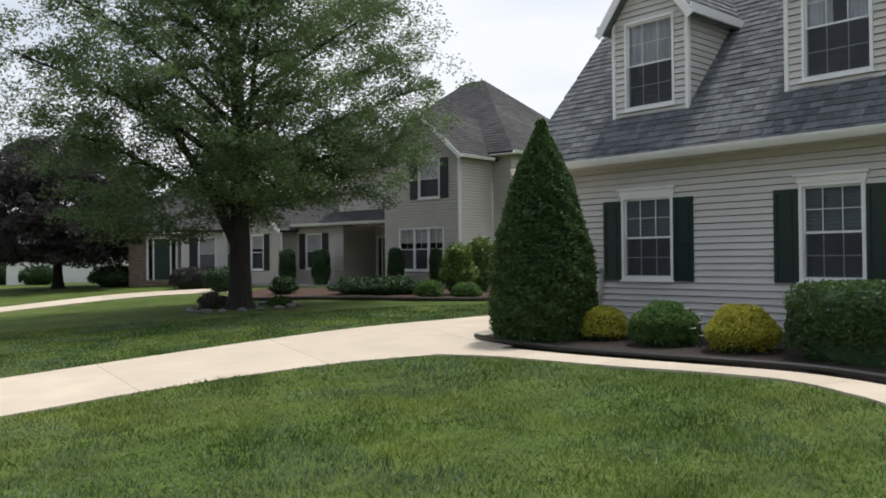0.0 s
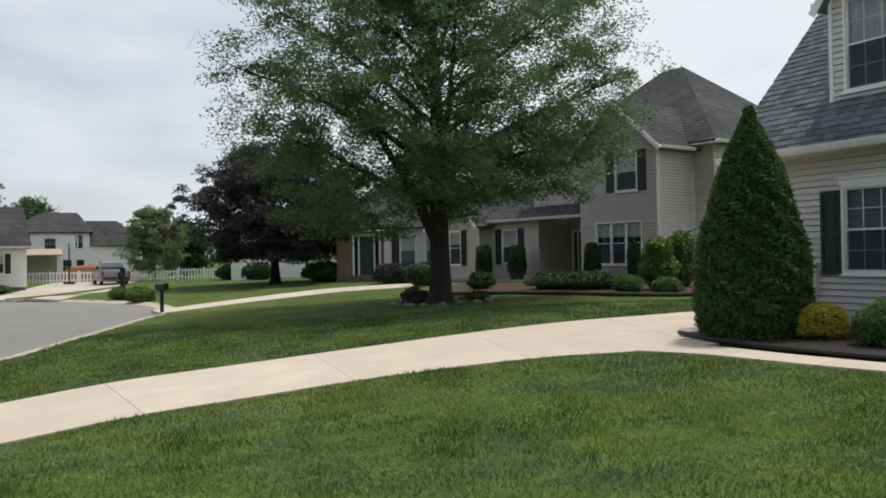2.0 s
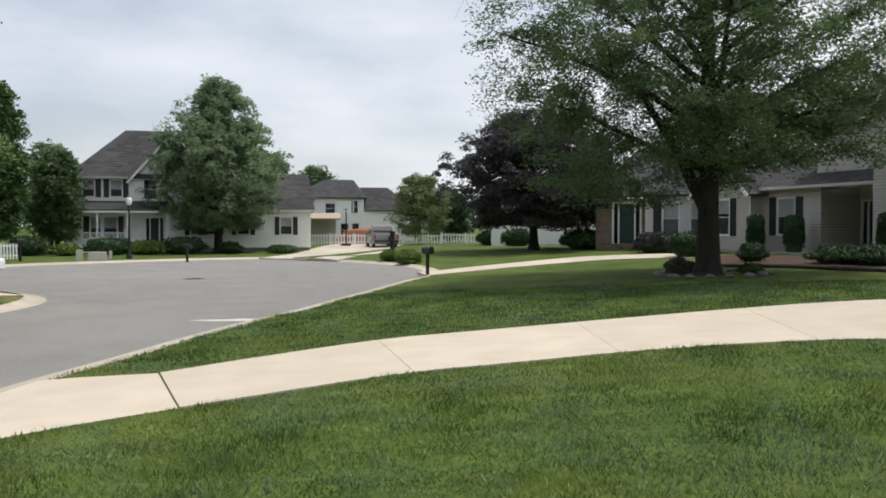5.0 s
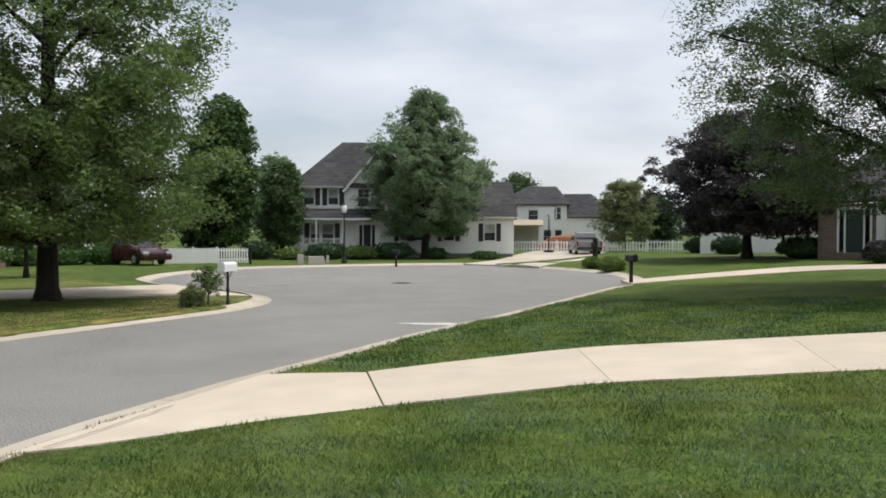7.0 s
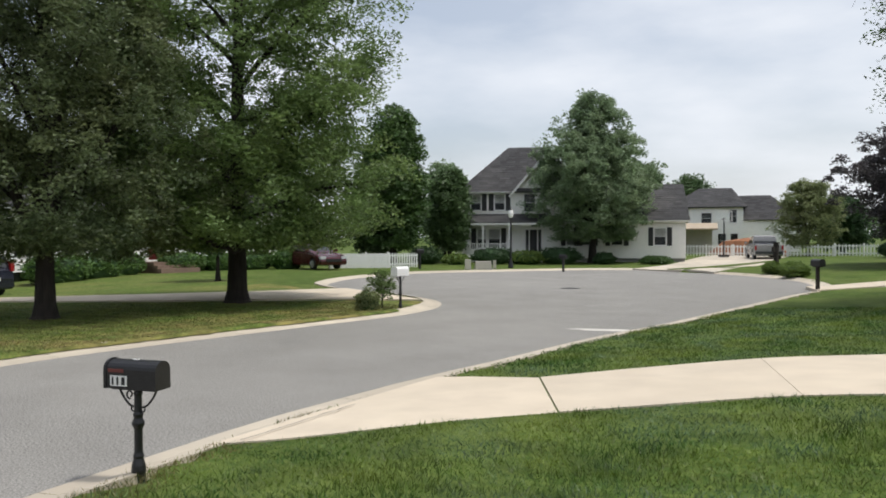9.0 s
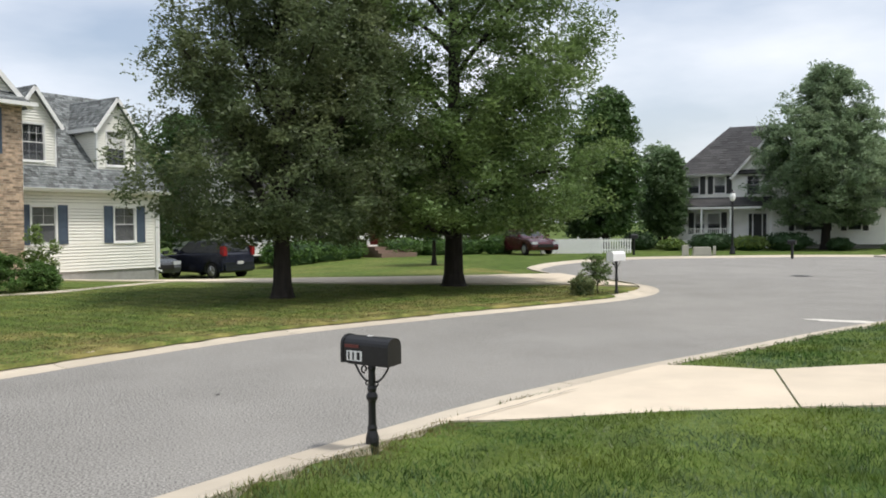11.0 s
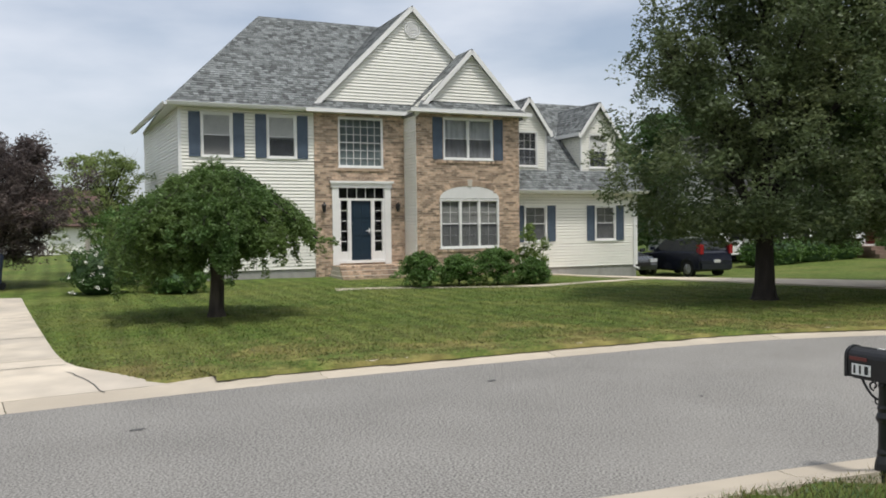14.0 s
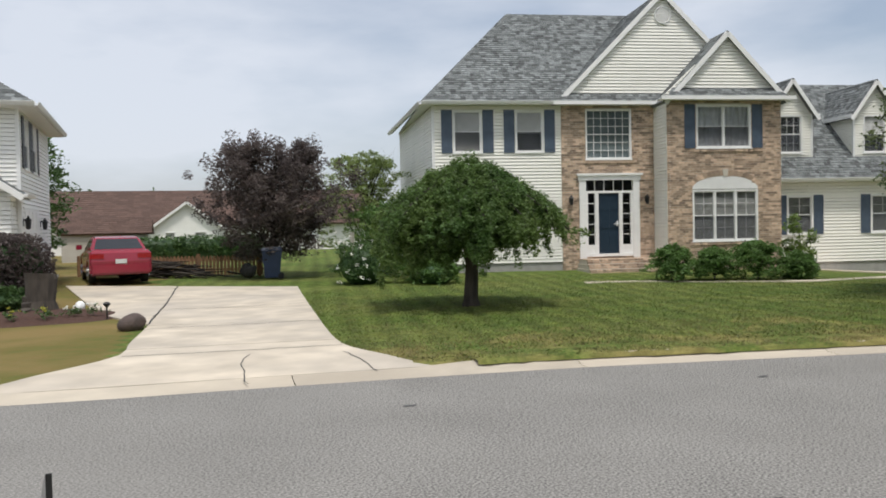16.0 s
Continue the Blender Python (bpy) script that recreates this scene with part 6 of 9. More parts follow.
# ---- plants ----
def leaf_cloud(rng, centres, radii, per, size, flat=0.0, droop=0.0, level=0.0):
    """Small pointed leaves scattered round clump centres: vertices of triangles. level: how far their faces turn upwards."""
    n = len(centres) * per
    c = np.repeat(np.asarray(centres, float), per, 0)
    r = np.repeat(np.asarray(radii, float), per)[:, None]
    off = rng.normal(0, 1, (n, 3))
    off /= np.linalg.norm(off, axis=1)[:, None] + 1e-9
    off *= rng.random((n, 1)) ** 0.45
    off[:, 2] *= 1 - flat
    p = c + off * r
    if droop:
        p[:, 2] -= droop * np.linalg.norm(off[:, :2], axis=1) ** 2 * r[:, 0]
    d = rng.normal(0, 1, (n, 3))
    d[:, 2] = d[:, 2] * 0.45 - 0.15
    d /= np.linalg.norm(d, axis=1)[:, None]
    e = np.cross(d, rng.normal(0, 1, (n, 3)) * (1 - level) + np.array([0, 0, 1.6 * level]))
    e /= np.linalg.norm(e, axis=1)[:, None] + 1e-9
    s = size * rng.uniform(0.6, 1.3, (n, 1))
    q = np.stack([p + d * s, p - d * s + e * s * 0.55, p - d * s - e * s * 0.55], 1)
    return q.reshape(-1, 3)


def leaf_mesh(name, verts, material, parent, label=""):
    n = len(verts) // 3
    me = bpy.data.meshes.new(name)
    me.vertices.add(3 * n)
    me.vertices.foreach_set("co", verts.astype(np.float32).ravel())
    me.loops.add(3 * n)
    me.loops.foreach_set("vertex_index", np.arange(3 * n, dtype=np.int32))
    me.polygons.add(n)
    me.polygons.foreach_set("loop_start", np.arange(0, 3 * n, 3, dtype=np.int32))
    me.polygons.foreach_set("loop_total", np.full(n, 3, dtype=np.int32))
    me.update(calc_edges=True)
    me.materials.append(material)
    ob = new(name, me)
    ob.parent = parent
    if label:
        ob["label"] = label
    return ob


def tree(x, y, height, radius, base, profile, label, leaf, bark, seed, trunk_r=0.25, limbs=16, clumps=500, per=60, size=0.07, clump_r=0.5, lean=0.0, droop=0.0,
         rise=0.5, shell=0.6, z=None, low=0.0, name="tree", category="tree", squash=1.0, gaps=0.0, layer=0.5, level=0.35, fork=0, sag=0.0, rough=1.5, hem=0.0):
    """Trunk, branching limbs and a crown of leaf sprays. base: height of the lowest foliage; profile(h): crown radius share at h in 0..1."""
    rng = np.random.default_rng(seed)
    radius, height = radius - clump_r * 0.6, height - clump_r * 0.6
    z = ground_z(x, y) - 0.03 if z is None else z
    t = thing(name, pose(x, y, z), label, category)
    top = height * 0.92
    k = np.linspace(0, 1, 10)
    pts = np.stack([np.cumsum(rng.normal(0, 0.16 * trunk_r, 10)) * k + lean * k * height, np.cumsum(rng.normal(0, 0.16 * trunk_r, 10)) * k, top * k], 1)
    rad = trunk_r * ((1 - k) ** 0.9 * 0.92 + 0.04)
    trunk = Build().tube([pts[0] - np.array([0, 0, 0.05]), pts[0] + np.array([0, 0, 0.12]), (0, 0, 0.4)] + list(pts[1:]), [trunk_r * 1.75, trunk_r * 1.28, trunk_r * 1.02] + list(rad[1:]), 12)
    trunk.done("trunk", bark, t)

    def share(p):
        return min(max((p[2] - base) / (height - base), 0.0), 1.0)

    def reach(a, h):
        lump = 1 + rough * (0.05 * math.sin(a * 3 + h * 9 + seed) + 0.07 * math.sin(a * 7 - h * 14 + seed * 2) + 0.06 * math.sin(a * 13 + h * 31))
        return radius * profile(h) * lump

    def held(p):
        """Draws a point back inside the crown's outline."""
        r, h = math.hypot(p[0], p[1] / squash), share(p)
        m = reach(math.atan2(p[1], p[0]), h)
        lo = base * 0.92 + hem * (0.55 + 0.4 * math.cos(math.atan2(p[1], p[0])) + 0.25 * math.sin(5 * math.atan2(p[1], p[0]) + seed))
        up = p[2] if p[2] > lo else lo + (0.1 + hem) * rng.random()
        f = min(1.0, m * rng.uniform(0.72, 1.0 + 0.14 * rough) / max(r, 1e-6))
        return np.array([p[0] * f, p[1] * f, min(up, height * rng.uniform(0.93, 1.0 + 0.05 * rough))])

    twigs = []
    for i in range(limbs):
        lw = Build()
        u = (i + rng.random()) / limbs
        h0 = base * 0.8 + (top - base * 0.8) * u ** 1.15 * 0.9
        start = np.array([np.interp(h0, pts[:, 2], pts[:, 0]), np.interp(h0, pts[:, 2], pts[:, 1]), h0])
        a = (2.9 + 2.1 * i if i < fork else i * 2.399) + rng.normal(0, 0.3)
        ln = (0.6 if i < fork else 1.0) * radius * profile(min(share(start) + 0.12 * rise, 0.97)) * rng.uniform(0.8, 1.0)
        for _ in range(3):
            steep = min(1.7 if i < fork else rise * (0.75 - sag + (1.1 + sag) * u), (height * 0.95 - h0) / ln)
            ln = min(ln, radius * 0.95 * profile(min(max((h0 + ln * steep - base) / (height - base), 0.0), 0.96)))
        r0 = trunk_r * (0.62 if i < fork else 0.36) * (1 - 0.72 * u) + 0.008
        line, rr, way = [start], [r0], a
        for q in range(1, 8):
            way += rng.normal(0, 0.13)
            step = ln / 7
            dz = step * (steep * (1.35 - 0.09 * q) - droop * q / 4 + rng.normal(0, 0.12))
            line.append(line[-1] + np.array([math.cos(way) * step, math.sin(way) * step, dz]))
            rr.append(r0 * (1 - 0.125 * q) + 0.004)
        lw.tube(line, rr, 6, cap=False)
        for q in range(2, 8):
            for sg in (-1, 1):
                b = way + sg * rng.uniform(0.45, 1.1)
                l2 = ln * rng.uniform(0.16, 0.34)
                p = line[q]
                tw = [p + np.array([math.cos(b + 0.25 * w * sg) * l2 * w, math.sin(b + 0.25 * w * sg) * l2 * w, l2 * w * (steep * 0.55 + rng.normal(0, 0.2)) - droop * l2 * w * w]) for w in (0, 0.35, 0.7, 1.0)]
                lw.tube(tw, [rr[q] * 0.5, rr[q] * 0.36, rr[q] * 0.24, 0.003], 4, cap=False)
                twigs += tw[1:]
        twigs += line[3:]
        lw.done("limb", bark, t)
    cs = []
    while len(cs) < clumps:
        if rng.random() < 0.5:
            p = np.array(twigs[rng.integers(len(twigs))]) + rng.normal(0, 0.45, 3) * clump_r
        else:
            h = rng.random() ** (1 + low)
            a = rng.random() * 2 * math.pi
            m = radius * profile(h)
            if rng.random() > (m / radius) ** 1.2 + 0.06:
                continue
            q = (shell + (1 - shell) * rng.random()) if rng.random() < 0.65 else math.sqrt(rng.random())
            m = reach(a, h) * q
            p = np.array([math.cos(a) * m + lean * h * height, math.sin(a) * m * squash, base + (height - base) * h - droop * m * m / max(radius, 0.1) * 0.5])
        if gaps and math.sin(p[0] * 1.9 + seed) * math.sin(p[1] * 1.7) * math.sin(p[2] * 2.6 + 1) > 0.55 - gaps:
            continue
        cs.append(held(p))
    v = leaf_cloud(rng, cs, rng.uniform(0.55, 1.3, len(cs)) * clump_r, per, size, layer, 0.35, level)
    leaf_mesh("crown", v, leaf, t)
    return t


def shrub(x, y, rx, ry, h, label, leaf, seed, z=None, size=0.03, count=5000, name="shrub", square=2.0, core=True, rough=0.05, turn=0.0, stems=True, flat_top=False, lift=0.0):
    """A clipped or loose bush: solid core coloured dark for the shade inside, and a skin of small leaves. square: 2 a
    ball, more a box.
    """
    rng = np.random.default_rng(seed)
    z = ground_z(x, y) if z is None else z
    t = thing(name, pose(x, y, z - 0.02, 0, 0, turn), label, "shrub")
    d = rng.normal(0, 1, (count, 3))
    d[:, 2] = np.abs(d[:, 2]) * 1.0 - 0.35
    d /= np.linalg.norm(d, axis=1)[:, None]
    k = (np.abs(d) ** square).sum(1) ** (-1 / square)
    b = d * k[:, None]
    lump = 1 + rough * (np.sin(b[:, 0] * 7 + seed) * np.sin(b[:, 1] * 6) + np.sin(b[:, 2] * 8 + seed * 2) * 0.7)
    q = b * lump[:, None] * (1 - 0.22 * rng.random((count, 1)) ** 2)
    p = np.stack([q[:, 0] * rx, q[:, 1] * ry, lift + h * 0.42 + q[:, 2] * h * 0.56], 1)
    p[:, 2] = np.maximum(p[:, 2], 0.02)
    v = leaf_cloud(rng, p, np.full(count, size * 1.2), 3, size)
    leaf_mesh("foliage", v, leaf, t)
    if stems:
        b = Build()
        for i in range(7):
            a = i * 2.4
            b.tube([(0.12 * rx * math.cos(a), 0.12 * ry * math.sin(a), 0), (0.5 * rx * math.cos(a), 0.5 * ry * math.sin(a), h * 0.75)], [0.018, 0.006], 5)
        b.done("stem_cluster", BARK_DARK, t)
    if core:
        # Added solid core, its dark colour standing for shade between the leaves.
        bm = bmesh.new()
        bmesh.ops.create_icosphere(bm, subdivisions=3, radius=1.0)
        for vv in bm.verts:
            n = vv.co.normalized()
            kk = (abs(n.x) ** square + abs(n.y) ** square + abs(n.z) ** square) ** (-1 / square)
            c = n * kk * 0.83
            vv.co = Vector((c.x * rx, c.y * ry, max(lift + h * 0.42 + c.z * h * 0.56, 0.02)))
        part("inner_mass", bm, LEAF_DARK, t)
    return t


def bell(h):
    return max(0.05, min(1, 0.62 + 1.1 * h if h < 0.3 else 1.0 - 0.15 * ((h - 0.3) / 0.7) - 0.8 * max(0, (h - 0.45) / 0.55) ** 2))


def oval(h):
    return max(0.06, math.sqrt(max(0, 1 - (2 * h - 0.85) ** 2 / 1.35)))


def pyramid(h):
    return max(0.05, 1 - 0.85 * h) if h > 0.12 else 0.75 + 2 * h



def cone(h):
    return max(0.05, (0.84 + 1.3 * h) if h < 0.12 else (1 - ((h - 0.12) / 0.88) ** 1.95))


def conifer(x, y, height, radius, label, leaf, seed, count=9000, size=0.035):
    """A dense narrow evergreen: short stem, solid core coloured dark for inner shade, and a rough skin of sprays."""
    rng = np.random.default_rng(seed)
    t = thing("conifer", pose(x, y, ground_z(x, y) - 0.02), label, "tree")
    Build().tube([(0, 0, 0), (0, 0, 0.5)], [0.07, 0.06], 8).done("trunk", BARK_DARK, t)
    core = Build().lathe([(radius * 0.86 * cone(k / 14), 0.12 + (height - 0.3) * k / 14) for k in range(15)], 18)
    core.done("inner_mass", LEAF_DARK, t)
    h = rng.random(count) ** 1.25
    a = rng.random(count) * 2 * math.pi
    r = radius * np.array([cone(k) for k in h]) * (0.9 + 0.14 * rng.random(count) + 0.07 * np.sin(a * 5 + h * 21) * np.sin(h * 37 + a * 3))
    p = np.stack([np.cos(a) * r, np.sin(a) * r, 0.06 + h * (height - 0.06)], 1)
    leaf_mesh("foliage", leaf_cloud(rng, p, np.full(count, size * 1.6), 6, size), leaf, t)
    return t


def weeping(x, y, height, radius, hem, label, seed):
    """A grafted weeping tree: bare trunk, arching limbs, and leafy strands that hang to a ragged hem."""
    rng = np.random.default_rng(seed)
    t = thing("weeping_tree", pose(x, y, ground_z(x, y) - 0.03), label, "tree")
    Build().tube([(0, 0, 0), (0.02, 0, 0.2), (-0.03, 0.02, 0.9), (0.03, -0.02, 1.5), (0, 0, 2.1), (0.05, 0.03, height * 0.85)], [0.22, 0.16, 0.14, 0.145, 0.12, 0.05], 12).done("trunk", BARK, t)
    leaves = []

    def dome(q):
        return height - 0.02 - 0.25 * q - 1.2 * q ** 1.6

    for i in range(30):
        a = i * 2.399 + rng.normal(0, 0.12)
        far_ = radius * rng.uniform(0.75, 1.0) * (0.3 + 0.7 * ((i % 6) / 5))
        line = [(math.cos(a + 0.25 * q) * far_ * q, math.sin(a + 0.25 * q) * far_ * q, 1.75 + (dome(far_ * q / radius) - 0.06 - 1.75) * math.sin(min(q * 1.5, 1) * math.pi / 2)) for q in np.linspace(0, 1, 9)]
        lw = Build().tube(line, [0.045 * (1 - 0.8 * k / 8) + 0.006 for k in range(9)], 6, cap=False)
        for k in range(2, 9):
            for _ in range(5):
                p = np.array(line[k]) + rng.normal(0, 0.16, 3) * np.array([1, 1, 0.25])
                rr = math.hypot(p[0], p[1]) / radius
                hang = rng.random() ** 0.7
                end = hem + 0.55 * (1 - min(rr, 1)) + 0.30 * math.sin(5 * a + 1) * rr + 0.25 * math.sin(9 * a) * rr + 0.2 * rng.random() - 0.22 * math.cos(a + 1.28)
                end = p[2] + (min(end, p[2] - 0.15) - p[2]) * hang
                out = rng.uniform(0.05, 0.32)
                st = [(p[0] + math.cos(a) * out * w ** 0.6, p[1] + math.sin(a) * out * w ** 0.6, p[2] + (end - p[2]) * w) for w in np.linspace(0, 1, 6)]
                lw.tube(st, [0.007, 0.006, 0.005, 0.004, 0.004, 0.003], 4, cap=False)
                n = max(3, int((p[2] - end) / 0.075))
                w = rng.random(n)
                leaves += [(np.interp(q, np.linspace(0, 1, 6), [s_[0] for s_ in st]), np.interp(q, np.linspace(0, 1, 6), [s_[1] for s_ in st]), np.interp(q, np.linspace(0, 1, 6), [s_[2] for s_ in st])) for q in w]
        lw.done("limb", BARK_DARK, t)
    for _ in range(1500):
        q, a = math.sqrt(rng.random()), rng.random() * 2 * math.pi
        lump = 0.94 + 0.05 * math.sin(3 * a + seed) + 0.05 * math.sin(8 * a)
        leaves.append((math.cos(a) * q * radius * lump, math.sin(a) * q * radius * lump, dome(q) + rng.normal(0, 0.07) + 0.08 * math.sin(a * 6 + q * 11)))
    for _ in range(16):
        q, a = 0.75 * rng.random(), rng.random() * 2 * math.pi
        leaves += [(math.cos(a) * q * radius, math.sin(a) * q * radius, dome(q) + 0.05 * k) for k in range(4)]
    leaf_mesh("crown", leaf_cloud(rng, leaves, rng.uniform(0.06, 0.13, len(leaves)), 18, 0.036, 0.0, 0.0, 0.2), LEAF_CHERRY, t)
    return t


# ---- trees ----
tree(-5.85, 24.4, 14.2, 7.15, 2.15, lambda h: float(np.interp(h, (0, 0.06, 0.17, 0.36, 0.62, 0.82, 1), (0.50, 0.70, 0.88, 1.0, 0.80, 0.50, 0.1))), "tall shade oak with airy green crown on the lawn", LEAF_OAK, BARK_DARK, 3, 0.34, 30, 3000, 96, 0.048, 0.55, rise=0.7, gaps=0.22, shell=0.5, low=0.8, layer=0.5, level=0.3, fork=3, sag=0.5, rough=1.0, hem=1.6)
tree(-20.3, 44.0, 8.3, 5.4, 1.5, oval, "dark purple-leaved maple on a lawn", LEAF_PURPLE, BARK_DARK, 5, 0.28, 18, 1100, 100, 0.09, 0.62, rough=1.5, low=0.3)
tree(-43.2, 41.6, 12.5, 5.2, 1.8, lambda h: float(np.interp(h, (0, 0.12, 0.35, 0.6, 0.8, 1), (0.55, 0.84, 1.0, 0.82, 0.54, 0.14))), "dense green maple before a pale house", LEAF_SILVER, BARK_DARK, 7, 0.30, 24, 2100, 56, 0.095, 0.46, rough=1.7, low=0.3, gaps=0.14, rise=1.0, shell=0.45, layer=0.3)
tree(-21.0, 3.15, 12.6, 4.5, 1.55, lambda h: float(np.interp(h, (0, 0.08, 0.16, 0.3, 0.55, 0.8, 1), (0.62, 0.86, 1.0, 0.84, 0.62, 0.40, 0.08))), "dense pear tree with dark reddish-green leaves", LEAF_PEAR, BARK_DARK, 9, 0.23, 30, 1950, 88, 0.052, 0.42, gaps=0.2, rise=1.1, low=0.7, shell=0.3, layer=0.2, level=0.2, fork=4, rough=1.0, hem=0.3)
tree(-23.0, 8.4, 15.5, 5.1, 1.6, lambda h: float(np.interp(h, (0, 0.06, 0.2, 0.45, 0.7, 0.88, 1), (0.72, 0.94, 0.92, 1.0, 0.85, 0.55, 0.12))), "tall oak with fresh green crown at the roadside", LEAF_ROAD, BARK_DARK, 11, 0.28, 30, 2700, 88, 0.058, 0.55, rise=0.62, gaps=0.12, low=0.6, shell=0.3, layer=0.5, level=0.3, sag=0.45, rough=1.0, hem=0.4)
weeping(-16.0, -8.3, 3.12, 2.22, 0.62, "weeping cherry with an umbrella crown of hanging branches", 13)
tree(-35.5, 12.0, 4.6, 1.6, 1.4, oval, "small dark-leaved tree on the opposite lawn", LEAF_DARK, BARK_DARK, 15, 0.10, 8, 160, 50, 0.09, 0.45)
tree(-48.6, 28.4, 11.2, 2.5, 1.6, oval, "tall full maple behind a white fence", LEAF_SHRUB, BARK_DARK, 17, 0.26, 12, 800, 50, 0.14, 0.75)
tree(-49.9, 33.9, 7.3, 1.7, 1.4, oval, "rounded green tree beyond a white fence", LEAF_MAPLE, BARK_DARK, 18, 0.2, 10, 420, 50, 0.14, 0.7)
tree(-56.0, 37.5, 8.6, 2.0, 1.2, oval, "maple beside a pale porch house", LEAF_SILVER, BARK_DARK, 19, 0.2, 10, 450, 50, 0.16, 0.7)
tree(-54.0, 30.5, 6.5, 3.0, 1.0, oval, "dark leafy tree beside a fence", LEAF_MAPLE, BARK_DARK, 20, 0.2, 10, 500, 50, 0.16, 0.8)
tree(-21.95, -18.85, 4.7, 2.75, 0.7, lambda h: float(np.interp(h, (0, 0.2, 0.5, 0.8, 1), (0.35, 0.72, 1.0, 0.86, 0.5))), "purple-leaved plum tree with an open twiggy top", LEAF_PLUM, BARK_DARK, 21, 0.13, 24, 760, 70, 0.05, 0.32, gaps=0.24, rise=1.0, rough=2.6, layer=0.2)
tree(-28.5, -19.6, 4.8, 2.6, 0.6, oval, "feathery light green tree behind the house", LEAF_FEATHER, BARK, 22, 0.10, 18, 300, 60, 0.05, 0.3, rise=1.7, rough=2.4)
tree(-23.8, -15.6, 2.7, 1.5, 0.3, oval, "loose light green shrub tree beside the siding", LEAF_BOX, BARK, 23, 0.06, 8, 240, 50, 0.045, 0.3)
tree(-40.0, 62.6, 6.4, 3.0, 0.8, oval, "many-stemmed olive green tree beside a picket fence", LEAF_OLIVE, BARK, 24, 0.12, 22, 520, 60, 0.085, 0.5, rise=1.3, gaps=0.1, rough=1.6, fork=6)
tree(-27.0, 68.0, 8.0, 4.0, 1.0, oval, "dark distant tree beyond the lawns", LEAF_DARK, BARK_DARK, 25, 0.2, 8, 500, 45, 0.2, 0.9)
tree(-52.0, 55.0, 9.0, 3.6, 1.0, oval, "leafy tree beyond a dark roof", LEAF_MAPLE, BARK_DARK, 26, 0.2, 8, 420, 45, 0.18, 0.8)
tree(-66.0, 70.0, 10.5, 4.0, 1.0, oval, "leafy tree beyond a dark roof", LEAF_MAPLE, BARK_DARK, 27, 0.2, 8, 420, 45, 0.2, 0.8)
tree(-40.9, 69.2, 5.6, 2.4, 0.6, oval, "dark leafy tree beyond a picket fence", LEAF_DARK, BARK_DARK, 61, 0.2, 8, 420, 45, 0.17, 0.8)
tree(-60.7, 73.5, 9.0, 2.8, 0.8, oval, "leafy tree beyond a dark roof", LEAF_MAPLE, BARK_DARK, 62, 0.2, 8, 420, 45, 0.17, 0.8)
tree(-22.0, -33.0, 7.2, 2.6, 0.6, oval, "leafy green tree behind a white house", LEAF_SHRUB, BARK_DARK, 28, 0.16, 8, 360, 45, 0.1, 0.55)
for k, (bx, by, bh, br) in enumerate(((-50.0, 3.0, 9.0, 4.5), (-56.0, 13.0, 10.5, 5.0), (-54.0, 21.5, 9.5, 4.2), (-43.0, -6.0, 8.0, 4.0), (-58.0, -3.0, 10.0, 5.0))):
    tagged(tree(bx, by, bh, br, 0.6, oval, "shadowy tree among the houses opposite", LEAF_DARK if k % 2 else LEAF_SHRUB, BARK_DARK, 40 + k, 0.2, 8, 420, 45, 0.17, 0.85), group="trees among the houses opposite")

# distant woods all round, past the last houses
rng_w = np.random.default_rng(77)
wv = []
for i in range(260):
    a = rng_w.random() * 2 * math.pi
    d = rng_w.uniform(135, 190)
    hh = rng_w.uniform(5.5, 9.5)
    c = rng_w.normal(0, 1, (14, 3)) * np.array([3.0, 3.0, hh * 0.22]) + np.array([math.cos(a) * d - 10, math.sin(a) * d + 10, hh * 0.5])
    wv.append(leaf_cloud(rng_w, c, np.full(14, 2.0), 34, 0.45))
woods = new("woods")
tagged(woods, "distant line of green woods", "woods", kind="stuff")
leaf_mesh("wood_mass", np.concatenate(wv), LEAF_SHRUB, woods)

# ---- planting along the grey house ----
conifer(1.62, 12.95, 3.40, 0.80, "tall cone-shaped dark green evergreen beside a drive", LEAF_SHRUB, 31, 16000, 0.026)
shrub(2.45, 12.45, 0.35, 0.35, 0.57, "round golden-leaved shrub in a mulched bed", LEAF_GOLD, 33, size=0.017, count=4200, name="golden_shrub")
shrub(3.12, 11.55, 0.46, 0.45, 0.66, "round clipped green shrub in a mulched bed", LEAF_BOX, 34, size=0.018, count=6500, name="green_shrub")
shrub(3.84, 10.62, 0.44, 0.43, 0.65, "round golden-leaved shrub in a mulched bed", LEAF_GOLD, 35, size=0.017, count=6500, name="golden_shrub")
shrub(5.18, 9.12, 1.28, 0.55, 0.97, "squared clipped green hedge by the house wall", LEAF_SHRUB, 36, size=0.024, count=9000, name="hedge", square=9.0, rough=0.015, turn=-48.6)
fl = thing("flower_clump", pose(3.42, 11.05, ground_z(3.42, 11.05)), "white flowers on thin stems between shrubs", "flowers")
b = Build()
for i in range(7):
    a, r = i * 2.4, 0.04 + 0.03 * i
    x, y, hz_ = r * math.cos(a), r * math.sin(a), 0.2 + 0.09 * (i % 5)
    b.tube([(x * 0.3, y * 0.3, 0), (x, y, hz_)], [0.006, 0.004], 5)
b.done("stem_cluster", LEAF_SHRUB, fl)
